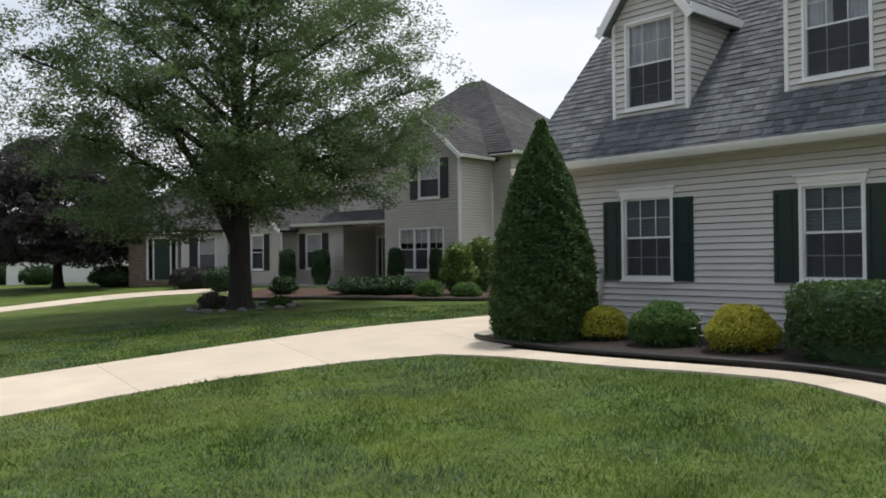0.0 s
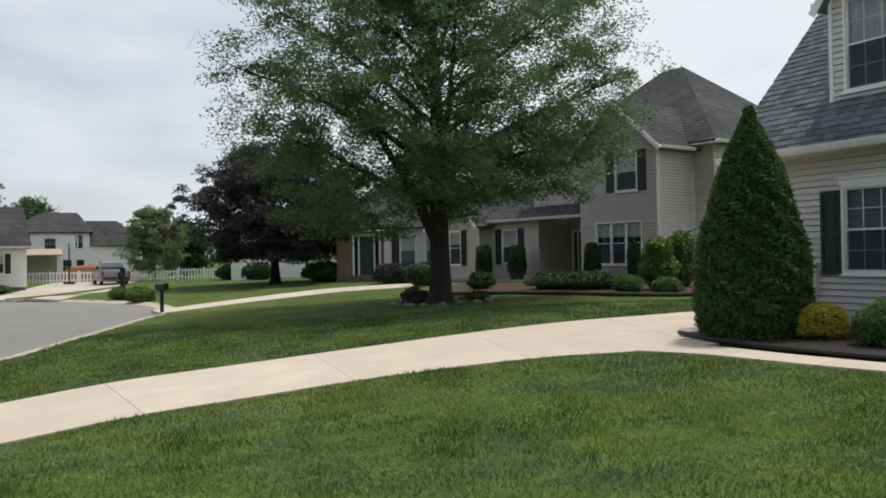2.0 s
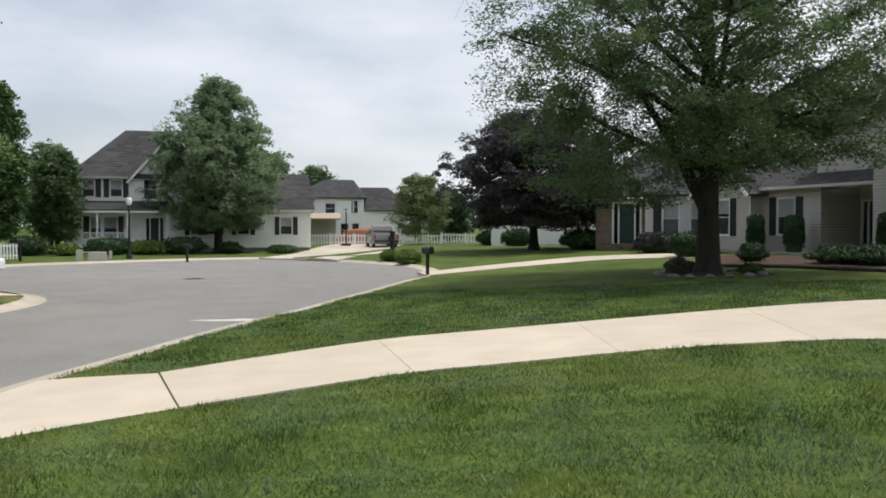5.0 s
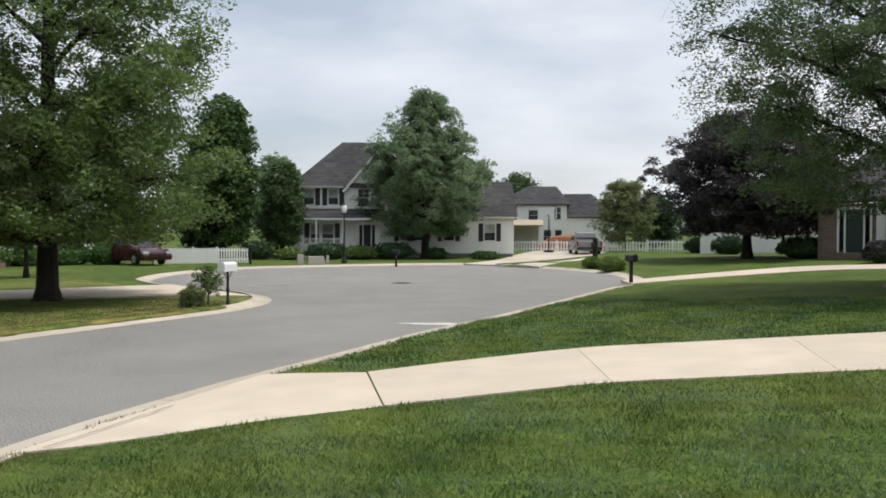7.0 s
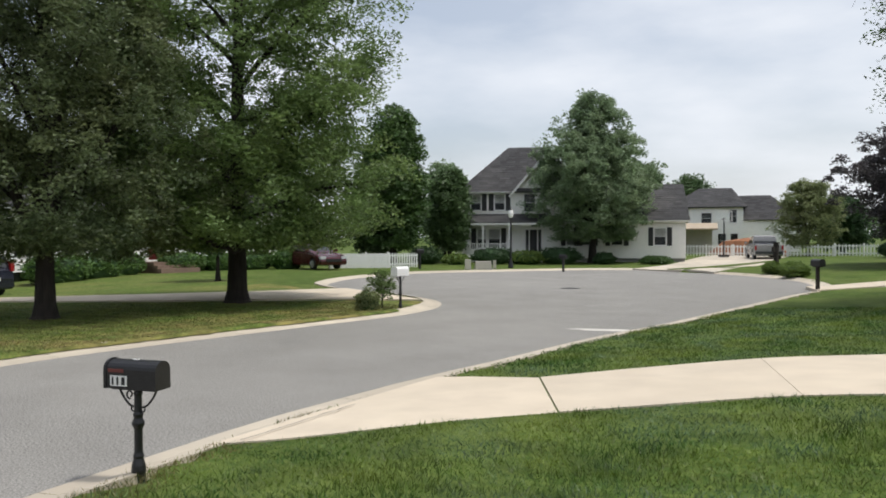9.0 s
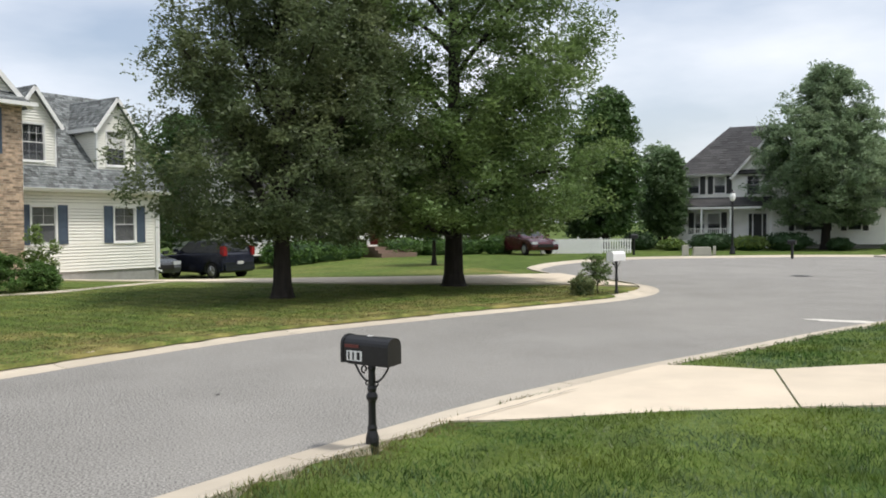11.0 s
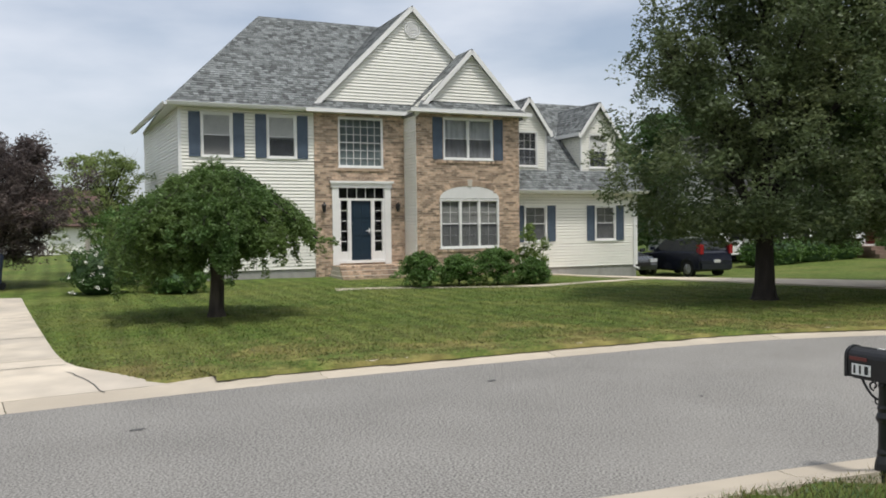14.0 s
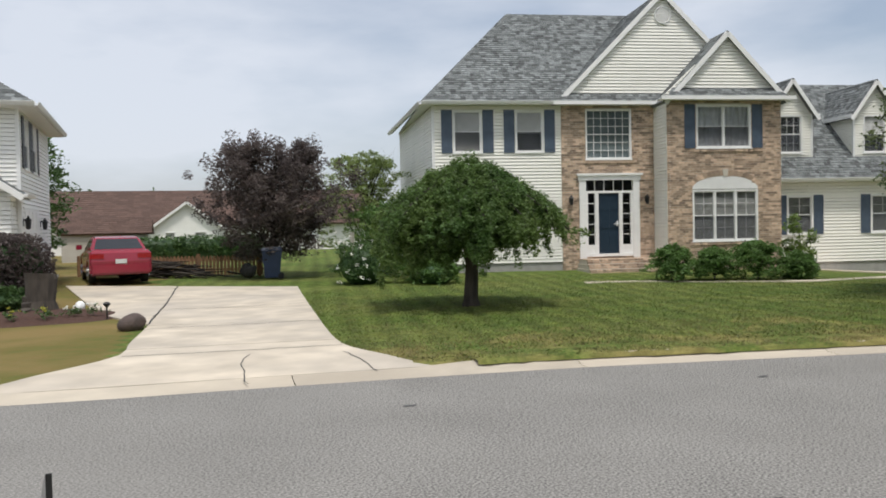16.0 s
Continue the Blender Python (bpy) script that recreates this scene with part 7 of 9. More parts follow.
for i in range(7):
    a, r = i * 2.4, 0.04 + 0.03 * i
    x, y, hz_ = r * math.cos(a), r * math.sin(a), 0.2 + 0.09 * (i % 5)
    c = Build()
    for k in range(5):
        w = k * 1.2566
        c.quad((x, y, hz_), (x + 0.03 * math.cos(w - 0.5), y + 0.03 * math.sin(w - 0.5), hz_ + 0.015), (x + 0.045 * math.cos(w), y + 0.045 * math.sin(w), hz_ + 0.01), (x + 0.03 * math.cos(w + 0.5), y + 0.03 * math.sin(w + 0.5), hz_ + 0.015))
    c.done("blossom", PETAL, fl, weld=True)
bed = paving("planting_bed_near", [(0.6, 13.6), (1.12, 12.35), (1.84, 11.24), (2.96, 10.1), (3.88, 9.2), (4.38, 8.3), (4.65, 7.3), (5.0, 6.1)],
             [(2.2, 15.0), (2.6, 14.5), (3.69, 13.3), (5.0, 11.8), (5.6, 11.1), (6.3, 10.3), (7.3, 9.2), (8.2, 8.2)], SOIL, "dark mulched planting bed along the siding", slabs=1, across=5, lift=0.05, category="planting bed")
edge = spline([(0.6, 13.5), (1.12, 12.32), (1.84, 11.21), (2.96, 10.07), (3.88, 9.17), (4.38, 8.27), (4.65, 7.27)], 0.2)
tagged(Build().tube([(p[0], p[1], ground_z(*p) + 0.07) for p in edge], [0.035] * len(edge), 6).done("bed_edging", SHUT_BLACK), "black plastic edging round a planting bed", "edging", kind="structure")

# ---- planting before the taupe house ----
paving("planting_bed_middle", [(-8.5, 30.0), (-6.5, 28.5), (-4.0, 27.2), (-1.8, 25.4), (0.2, 23.6), (1.6, 23.0), (3.4, 24.2)], [(-7.8, 37.0), (-5.6, 35.2), (-3.0, 33.2), (-1.0, 31.8), (0.6, 30.6), (2.0, 31.6), (4.0, 33.0)], MULCH,
       "red-brown mulched bed before a taupe house", slabs=1, across=5, lift=0.03, category="planting bed")
edge = spline([(-6.5, 28.5), (-4.0, 27.15), (-1.8, 25.35), (0.2, 23.55), (1.6, 22.95), (3.4, 24.15)], 0.3)
tagged(Build().tube([(p[0], p[1], ground_z(*p) + 0.06) for p in edge], [0.06] * len(edge), 6).done("bed_edging", BARK), "brown timber edging round a planting bed", "edging", kind="structure")
for x, y, h, r in ((-7.16, 38.6, 1.72, 0.36), (-5.41, 37.4, 1.66, 0.38), (-1.76, 32.4, 1.6, 0.29), (-0.18, 31.0, 1.5, 0.22)):
    tagged(shrub(x, y, r, r, h, "dark columnar clipped evergreen against a house wall", LEAF_DARK, int(x * 7) + 60, size=0.04, count=1300, name="columnar_evergreen", square=4.0), group="columnar evergreens")
shrub(0.55, 26.2, 0.5, 0.5, 1.55, "tall light green leafy shrub at a house corner", LEAF_LIME, 51, size=0.06, count=1600, name="leafy_shrub", rough=0.18)
shrub(1.3, 27.2, 0.45, 0.45, 1.9, "tall light green leafy shrub at a house corner", LEAF_LIME, 52, size=0.06, count=1000, name="leafy_shrub", rough=0.2)
for x, y, r, h in ((-0.35, 25.0, 0.42, 0.6), (0.75, 23.9, 0.42, 0.52), (1.9, 24.9, 0.34, 0.5)):
    tagged(shrub(x, y, r, r, h, "small round green shrub at a bed's edge", LEAF_BOX, int(x * 9) + 80, size=0.035, count=1100, name="ball_shrub"), group="ball shrubs")
for x, y, rx, h in ((-1.6, 28.0, 1.2, 0.62), (-2.9, 29.2, 1.1, 0.6)):
    shrub(x, y, rx, 0.7, h, "low dark spreading juniper in a bed", LEAF_DARK, int(x * 5) + 90, size=0.045, count=1500, name="juniper", rough=0.15, turn=-40)
shrub(-6.0, 31.6, 0.5, 0.45, 0.7, "dark rounded azalea in a bed", LEAF_DARK, 95, size=0.04, count=1200, name="azalea", rough=0.12)
shrub(-9.4, 35.9, 0.8, 0.7, 1.15, "dark rounded shrub before a low wing", LEAF_DARK, 96, size=0.05, count=1200, name="dark_shrub", rough=0.1)
# stones and low plants round the shade tree
FIELDSTONE = mat("fieldstone", (0.20, 0.19, 0.175), (0.12, 0.115, 0.105), 8, 0.9, 0.4, 30, per="object", spread=0.3)
for i in range(18):
    a = i * 2 * math.pi / 18
    x, y = -5.75 + 1.55 * math.cos(a), 24.4 + 1.4 * math.sin(a)
    bm = bmesh.new()
    bmesh.ops.create_icosphere(bm, subdivisions=2, radius=0.10 + 0.05 * ((i * 7) % 5) / 4)
    for v in bm.verts:
        v.co = Vector((v.co.x * 1.3, v.co.y, v.co.z * 0.6)) * (1 + 0.25 * noise.noise(v.co * 5 + Vector((i, 0, 0))))
    o = part("stone", bm, FIELDSTONE)
    o.matrix_basis = pose(x, y, ground_z(x, y) + 0.04, 0, 0, i * 47)
    tagged(o, "grey fieldstone ringing a tree bed", "stone", "stones round the tree")
shrub(-6.75, 24.7, 0.4, 0.36, 0.5, "reddish low shrub at the foot of a tree", LEAF_PLUM, 97, size=0.04, count=900, name="low_shrub", rough=0.2)
shrub(-4.8, 24.9, 0.32, 0.3, 0.28, "low green ground plant at the foot of a tree", LEAF_SHRUB, 98, size=0.04, count=600, name="low_shrub", rough=0.2)

# ---- planting opposite ----
for x, y, rx, ry, h in ((-24.4, -6.1, 0.85, 0.65, 0.85), (-24.9, -5.0, 0.9, 0.65, 0.75), (-25.5, -3.9, 1.0, 0.65, 0.95), (-26.1, -2.9, 0.7, 0.55, 0.6)):
    tagged(tree(x, y, h + 0.25, rx, 0.12, oval, "loose leafy green shrub under a wide window", LEAF_BOX, BARK, int(-y * 9) + 100, 0.02, 14, 190, 46, 0.042, 0.16, name="leafy_shrub", category="shrub", rise=1.1, rough=2.0), group="shrubs under the window")
tree(-26.6, -2.9, 2.1, 0.62, 0.35, oval, "slender light green sapling by the garage wing", LEAF_LIME, BARK, 105, 0.025, 6, 60, 40, 0.045, 0.22, name="sapling")
shrub(-18.3, 10.05, 0.27, 0.27, 0.58, "round reddish-green shrub beside a mailbox", LEAF_OLIVE, 106, size=0.03, count=1100, name="kerb_shrub", rough=0.2)
tree(-18.75, 10.72, 1.1, 0.5, 0.3, oval, "open twiggy rose bush beside a mailbox", LEAF_ROAD, BARK, 107, 0.014, 11, 110, 20, 0.03, 0.13, name="rose_bush", category="shrub", rise=1.3)
for x, y, rx, h in ((-42.2, 6.6, 1.5, 1.25), (-43.6, 8.6, 1.2, 1.2), (-45.2, 10.1, 1.15, 1.15), (-46.6, 13.6, 1.3, 1.1), (-47.5, 16.0, 1.0, 1.0), (-47.6, 18.2, 1.3, 1.1), (-46.8, 20.0, 1.0, 1.2)):
    tagged(shrub(x, y, rx, 0.7, h, "clipped yellow-green hedge shrub before a white house", LEAF_BOX, int(y * 11) + 110, size=0.07, count=900, name="hedge_shrub", square=4.0, turn=113), group="hedge shrubs before the white house")
shrub(-43.2, 3.4, 0.55, 0.55, 1.2, "pink flowering azalea beside a parked car", PETAL_PINK, 121, size=0.06, count=900, name="azalea", rough=0.2)
for x, y, rx, h, lf in ((-49.0, 31.2, 1.2, 1.3, LEAF_DARK), (-46.9, 32.4, 0.9, 0.75, LEAF_LIME), (-45.6, 34.6, 1.5, 1.15, LEAF_DARK), (-44.1, 36.3, 1.3, 0.95, LEAF_LIME), (-42.9, 38.2, 1.5, 1.2, LEAF_DARK),
                        (-41.0, 40.6, 0.7, 0.8, LEAF_DARK), (-38.6, 43.0, 1.0, 0.55, LEAF_SHRUB)):
    tagged(shrub(x, y, rx, 0.8, h, "rounded foundation shrub before a pale porch house", lf, int(y * 13) + 130, size=0.08, count=700, name="foundation_shrub", turn=47, rough=0.1), group="foundation shrubs")
for x, y, r in ((-24.1, 34.9, 0.5), (-22.9, 34.75, 0.6), (-22.0, 33.4, 0.62)):
    tagged(shrub(x, y, r, r, 0.62, "mound of ornamental grass at the kerb", LEAF_LIME, int(x * 3) + 150, size=0.04, count=1800, name="grass_mound", rough=0.1, core=True), group="grass mounds")
shrub(-11.9, 40.2, 1.1, 0.8, 1.0, "dark purple barberry hedge before a brick house", LEAF_PURPLE, 155, size=0.07, count=1200, name="barberry", square=3.0)
for x, y, r in ((-26.5, 54.0, 0.9), (-25.0, 52.0, 0.8), (-30.5, 58.0, 1.1), (-17.5, 44.5, 1.3)):
    tagged(shrub(x, y, r, r, 1.2, "dark rounded shrub beyond the lawn", LEAF_DARK, int(x * 3) + 160, size=0.08, count=700, name="far_shrub"), group="far shrubs")
# white flowering shrub and low plants left of the weeping tree
shrub(-20.6, -14.3, 0.8, 0.8, 1.3, "loose shrub with white flowers at a lawn edge", LEAF_SHRUB, 171, size=0.045, count=1500, name="flowering_shrub", rough=0.25)
rng_f = np.random.default_rng(9)
fv = leaf_cloud(rng_f, rng_f.normal(0, 1, (26, 3)) * np.array([0.45, 0.45, 0.35]) + np.array([-19.9, -14.0, 0.85]), np.full(26, 0.07), 10, 0.035)
o = new("white_blossoms")
tagged(o, "white blossoms on a lawn-edge shrub", "flowers", kind="stuff")
leaf_mesh("blossom_mass", fv, PETAL, o)
for x, y, rx, h in ((-22.0, -12.9, 0.9, 1.0), (-23.0, -13.6, 0.9, 1.3), (-21.4, -12.3, 0.7, 0.7)):
    tagged(shrub(x, y, rx, 0.7, h, "low green shrub along the cream siding", LEAF_BOX, int(-y * 17) + 180, size=0.05, count=900, name="side_shrub", rough=0.2), group="side shrubs")


# ---- street furniture ----
def arch_box(b, length, width, height, n=10):
    """A mailbox body along x: flat floor, half-round top."""
    prof = [(-width / 2, 0), (width / 2, 0)]
    r = width / 2
    prof += [(r * math.cos(w), height - r * 0.8 + r * 0.8 * math.sin(w)) for w in np.linspace(0, math.pi, n)]
    k = len(b.v)
    m = len(prof)
    for x in (-length / 2, length / 2):
        b.v += [(x, y, z) for y, z in prof]
    b.f += [(k + i, k + (i + 1) % m, k + m + (i + 1) % m, k + m + i) for i in range(m)] + [tuple(range(k, k + m))[::-1], tuple(range(k + m, k + 2 * m))]
    return b


def scroll(pts, r=0.009):
    return Build().tube(pts, [r] * len(pts), 6)


def mailbox(x, y, z, turn, label, material, post_material, ornate=True, h=0.72, length=0.52, number=True, square_post=False, width=0.19, tall=0.235):
    t = thing("mailbox", pose(x, y, z, 0, 0, turn), label, "mailbox")
    if square_post:
        Build().box(-0.05, 0.05, -0.05, 0.05, -0.1, h).done("post", post_material, t)
        Build().box(-0.2, 0.2, -0.08, 0.08, h, h + 0.03).done("shelf", post_material, t, weld=True)
    else:
        Build().lathe([(0.05, -0.1), (0.052, 0.02), (0.056, 0.05), (0.052, 0.09), (0.038, 0.14), (0.042, 0.16), (0.033, 0.19), (0.031, 0.36), (0.037, 0.38), (0.047, 0.395), (0.049, 0.415), (0.033, 0.45),
                       (0.04, 0.48), (0.031, 0.5), (0.029, 0.62), (0.035, 0.64), (0.029, 0.66), (0.029, h)], 14).done("post", post_material, t)
        Build().box(-0.2, 0.2, -0.06, 0.06, h - 0.012, h).done("shelf", post_material, t)
        for s in (-1, 1):
            arm = [(s * (0.03 + 0.14 * k), 0, h - 0.15 + 0.13 * k * k) for k in np.linspace(0, 1, 8)]
            scroll(arm).done("bracket", post_material, t)
            if s < 0:
                curl = [(s * (0.075 + 0.03 * math.cos(w) * (1 - w / 9)), 0, h - 0.055 + 0.03 * math.sin(w) * (1 - w / 9)) for w in np.linspace(-1.6, 4.5, 14)]
                scroll(curl, 0.007).done("scroll", post_material, t)
            curl = [(s * (0.045 + 0.018 * math.cos(w)), 0, h - 0.165 + 0.018 * math.sin(w)) for w in np.linspace(-2.5, 1.2, 9)]
            scroll(curl, 0.006).done("scroll", post_material, t)
    body = Build()
    arch_box(body, length, width, tall)
    body.v = [(a, c, d + h + (0.03 if square_post else 0)) for a, c, d in body.v]
    bx = body.done("box", material, t)
    rim = Build()
    arch_box(rim, 0.025, width + 0.012, tall + 0.01)
    rim.v = [(a - length / 2 - 0.004, c, d + h - 0.003 + (0.03 if square_post else 0)) for a, c, d in rim.v]
    rim.done("door", material, t)
    z0 = h + (0.03 if square_post else 0)
    if number:
        Build().box(-length / 2 + 0.045, -length / 2 + 0.2, -width / 2 - 0.004, -width / 2 + 0.001, z0 + 0.02, z0 + 0.1).done("number_plate", WHITE, bx, "white plate with dark bars")
        for i, w in enumerate((0.016, 0.016, 0.03)):
            a = -length / 2 + 0.062 + i * 0.045
            Build().box(a, a + w, -width / 2 - 0.0065, -width / 2 - 0.0035, z0 + 0.03, z0 + 0.09).done("bar", SHUT_BLACK, bx)
        fl = Build().box(-length / 2 + 0.03, -length / 2 + 0.17, -width / 2 - 0.009, -width / 2 - 0.003, z0 + 0.125, z0 + 0.15)
        fl.done("flag", RED_FADED, t, "faded red flag folded down")
        for a in (-0.03, 0.0):
            Build().box(a, a + 0.012, -0.02, 0.01, z0 + tall - 0.004, z0 + tall + 0.003).done("scuff", WHITE, bx)
    return t


RED_FADED = mat("faded_red", (0.16, 0.035, 0.03), (0.12, 0.025, 0.02), 20, 0.5)
mailbox(-6.72, 1.80, 0.055, 37, "black mailbox on an ornate cast-iron post by the kerb", IRON, IRON, h=0.682, length=0.46, width=0.175, tall=0.215)
mailbox(-18.3, 11.0, 0.05, 115, "white mailbox on a black cast post by the kerb", WHITE, IRON, h=0.86, number=False)
mailbox(-16.3, 26.05, 0.08, 150, "black mailbox on a dark square post at a drive mouth", IRON, BARK_DARK, h=0.78, number=False, square_post=True, length=0.6)
mailbox(-33.9, 30.5, 0.0, 20, "dark mailbox on a post at the turning circle", IRON, IRON, h=0.72, number=False, square_post=True, length=0.4, width=0.16, tall=0.19)
mailbox(-41.2, 25.9, 0.05, 100, "dark mailbox on a post beside a picket fence", IRON, IRON, h=0.9, number=False, square_post=True)
pb = thing("timber_post", pose(-24.35, 35.5, 0.05), "dark timber post among grasses at the kerb", "post")
Build().box(-0.09, 0.09, -0.09, 0.09, -0.1, 1.5).box(-0.12, 0.12, -0.12, 0.12, 1.5, 1.56).done("shaft", BARK_DARK, pb, weld=True)
Build().box(-0.05, 0.05, -0.3, -0.09, 1.1, 1.35).done("bracket", BARK_DARK, pb)

lamp = thing("street_lamp", pose(-39.1, 31.0, 0.05), "black street lamp post with a pale globe", "street lamp")
Build().lathe([(0.16, -0.1), (0.16, 0.1), (0.11, 0.3), (0.075, 0.45), (0.06, 0.6), (0.05, 2.9), (0.07, 2.95), (0.05, 3.0)], 12).done("pole", IRON, lamp)
Build().lathe([(0.08, 3.0), (0.15, 3.1), (0.17, 3.28), (0.13, 3.42), (0.09, 3.46)], 12).done("globe", WHITE, lamp, "pale frosted globe")
Build().lathe([(0.12, 3.45), (0.13, 3.48), (0.04, 3.58), (0.01, 3.68)], 12).done("cap", IRON, lamp)

for x, y, w, d, h in ((-38.6, 27.5, 0.34, 0.32, 0.58), (-38.5, 28.5, 0.95, 0.7, 0.46), (-38.6, 29.4, 0.16, 0.16, 0.5)):
    u = thing("utility_box", pose(x, y, ground_z(x, y), 0, 0, 60), "pale green-grey utility cabinet at the kerb", "utility box", "utility boxes")
    bm = bmesh.new()
    bmesh.ops.create_cube(bm, size=1.0)
    for v in bm.verts:
        k = 0.92 if v.co.z > 0 else 1.0
        v.co = Vector((v.co.x * w * k, v.co.y * d * k, (v.co.z + 0.5) * h))
    bmesh.ops.bevel(bm, geom=bm.edges[:], offset=0.03, segments=2)
    part("cabinet", bm, SIDING_TAUPE, u)
    Build().box(-w * 0.55, w * 0.55, -d * 0.55, d * 0.55, -0.05, 0.05).done("plinth", FOUNDATION, u)


def picket_fence(p0, p1, label, h=1.0, step=0.15, material=None, board=0.085, rails=2, post_step=2.2):
    """Posts, rails and separate pickets with pointed tops between two points."""
    material = material or WHITE
    p0, p1 = Vector((*p0, 0)), Vector((*p1, 0))
    n = (p1 - p0).length
    ang = math.degrees(math.atan2(p1.y - p0.y, p1.x - p0.x))
    z = ground_z((p0.x + p1.x) / 2, (p0.y + p1.y) / 2) - 0.03
    t = thing("fence", pose(p0.x, p0.y, z, 0, 0, ang), label, "fence")
    for i in range(rails):
        zz = 0.22 + (h - 0.42) * i / max(1, rails - 1)
        Build().box(0, n, 0.0, 0.04, zz, zz + 0.09).done("rail", material, t)
    k = 0.0
    post_me = None
    while k <= n + 0.01:
        if post_me is None:
            o = Build().box(-0.05, 0.05, 0.04, 0.14, -0.1, h + 0.06).done("post", material, t)
            post_me = o.data
        else:
            o = new("post", post_me)
            o.parent = t
        o.location = (k, 0, 0)
        k += post_step
    w = board / 2
    me = None
    k = step / 2
    while k < n:
        if me is None:
            o = Build().hexa([(-w, -0.02, 0.06), (w, -0.02, 0.06), (w, 0, 0.06), (-w, 0, 0.06), (-w, -0.02, h - 0.06), (w, -0.02, h - 0.06), (w, 0, h - 0.06), (-w, 0, h - 0.06)])
            o.hexa([(-w, -0.02, h - 0.06), (w, -0.02, h - 0.06), (w, 0, h - 0.06), (-w, 0, h - 0.06), (-0.008, -0.02, h), (0.008, -0.02, h), (0.008, 0, h), (-0.008, 0, h)])
            o = o.done("picket", material, t, weld=True)
            me = o.data
        else:
            o = new("picket", me)
            o.parent = t
        o.location = (k, 0, 0)
        k += step
    return t


CEDAR = mat("weathered_cedar", (0.30, 0.17, 0.085), (0.22, 0.125, 0.065), 6, 0.85, 0.2, 40, per="object", spread=0.25)
picket_fence((-48.6, 57.2), (-37.4, 62.0), "white picket fence beyond a pickup truck", 0.98, 0.26, board=0.1)
picket_fence((-37.4, 62.0), (-33.8, 62.6), "white picket fence beyond a pickup truck", 0.98, 0.26, board=0.1)
picket_fence((-44.9, 21.9), (-43.8, 25.3), "white board fence beside parked cars", 0.95, 0.10, board=0.092)
picket_fence((-43.8, 25.3), (-43.5, 27.2), "white picket fence beside the turning circle", 0.95, 0.16)
picket_fence((-19.6, -25.9), (-22.6, -19.2), "brown cedar picket fence behind a driveway", 0.75, 0.13, CEDAR, 0.095)

# basketball hoop
bh = thing("basketball_hoop", pose(-43.0, 55.8, 0.27, 0, 0, 35), "basketball hoop on a dark pole beside a drive", "basketball hoop")
Build().box(-0.4, 0.4, -0.5, 0.5, 0, 0.15).done("base", SHUT_BLACK, bh)
Build().tube([(0, 0, 0.1), (0, 0, 2.6), (0, -0.5, 3.1)], [0.06, 0.06, 0.05], 8).done("pole", SHUT_BLACK, bh)
bb = Build().box(-0.65, 0.65, -0.56, -0.52, 2.85, 3.65).done("backboard", GLASS, bh, "clear backboard with a white border")
for a in ((-0.66, 0.66, -0.57, -0.51, 3.6, 3.66), (-0.66, 0.66, -0.57, -0.51, 2.84, 2.9), (-0.66, -0.6, -0.57, -0.51, 2.9, 3.6), (0.6, 0.66, -0.57, -0.51, 2.9, 3.6)):
    Build().box(*a).done("border", WHITE, bb)
Build().tube([(0.23 * math.cos(w), -0.82 + 0.23 * math.sin(w), 3.0) for w in np.linspace(0, 2 * math.pi, 17)], [0.012] * 17, 6).done("rim", RED_FADED, bh)

# ---- vehicles ----
PAINT = {}


def paint(name, col, rough=0.25):
    m = mat(name, col, tuple(c * 0.9 for c in col), 3, rough, metal=0.0)
    m.node_tree.nodes["Principled BSDF"].inputs["Coat Weight"].default_value = 0.35
    return m


P_RED, P_NAVY, P_SILVER, P_MAROON, P_GREY = paint("red_car_paint", (0.27, 0.013, 0.034)), paint("navy_car_paint", (0.012, 0.014, 0.028)), paint("silver_truck_paint", (0.30, 0.30, 0.31)), paint(
    "maroon_car_paint", (0.06, 0.009, 0.014)), paint("charcoal_car_paint", (0.05, 0.055, 0.06))
TYRE = mat("tyre_rubber", (0.015, 0.015, 0.015), (0.01, 0.01, 0.01), 20, 0.85)
ALLOY = mat("alloy_wheel", (0.45, 0.45, 0.46), (0.38, 0.38, 0.39), 10, 0.3, metal=0.9)
TINT = mat("tinted_glass", (0.012, 0.014, 0.017), (0.01, 0.011, 0.013), 3, 0.06, spec=0.8)
TAIL = mat("tail_lamp", (0.32, 0.012, 0.015), (0.25, 0.01, 0.012), 8, 0.15)
HEAD = mat("head_lamp", (0.6, 0.62, 0.65), (0.5, 0.52, 0.55), 8, 0.1)
CHROME = mat("chrome", (0.6, 0.6, 0.6), (0.55, 0.55, 0.55), 8, 0.12, metal=1.0)


def slab_of(poly, half, shrink=None, bevel=0.05, name="body", material=None, parent=None):
    """A side outline (x, z) extruded across y, its width narrowed by shrink(z), edges rounded."""
    bm = bmesh.new()
    a = [bm.verts.new((x, -half, z)) for x, z in poly]
    b = [bm.verts.new((x, half, z)) for x, z in poly]
    bm.faces.new(a)
    bm.faces.new(b[::-1])
    n = len(poly)
    for i in range(n):
        bm.faces.new((a[i], b[i], b[(i + 1) % n], a[(i + 1) % n])[::-1])
    bmesh.ops.recalc_face_normals(bm, faces=bm.faces[:])
    rim = [e for e in bm.edges if abs(e.verts[0].co.y - e.verts[1].co.y) < 1e-6]
    bmesh.ops.bevel(bm, geom=rim, offset=bevel, segments=3, affect="EDGES", clamp_overlap=True)
    if shrink:
        for v in bm.verts:
            v.co.y *= shrink(v.co.z)
    ob = part(name, bm, material, parent)
    return ob


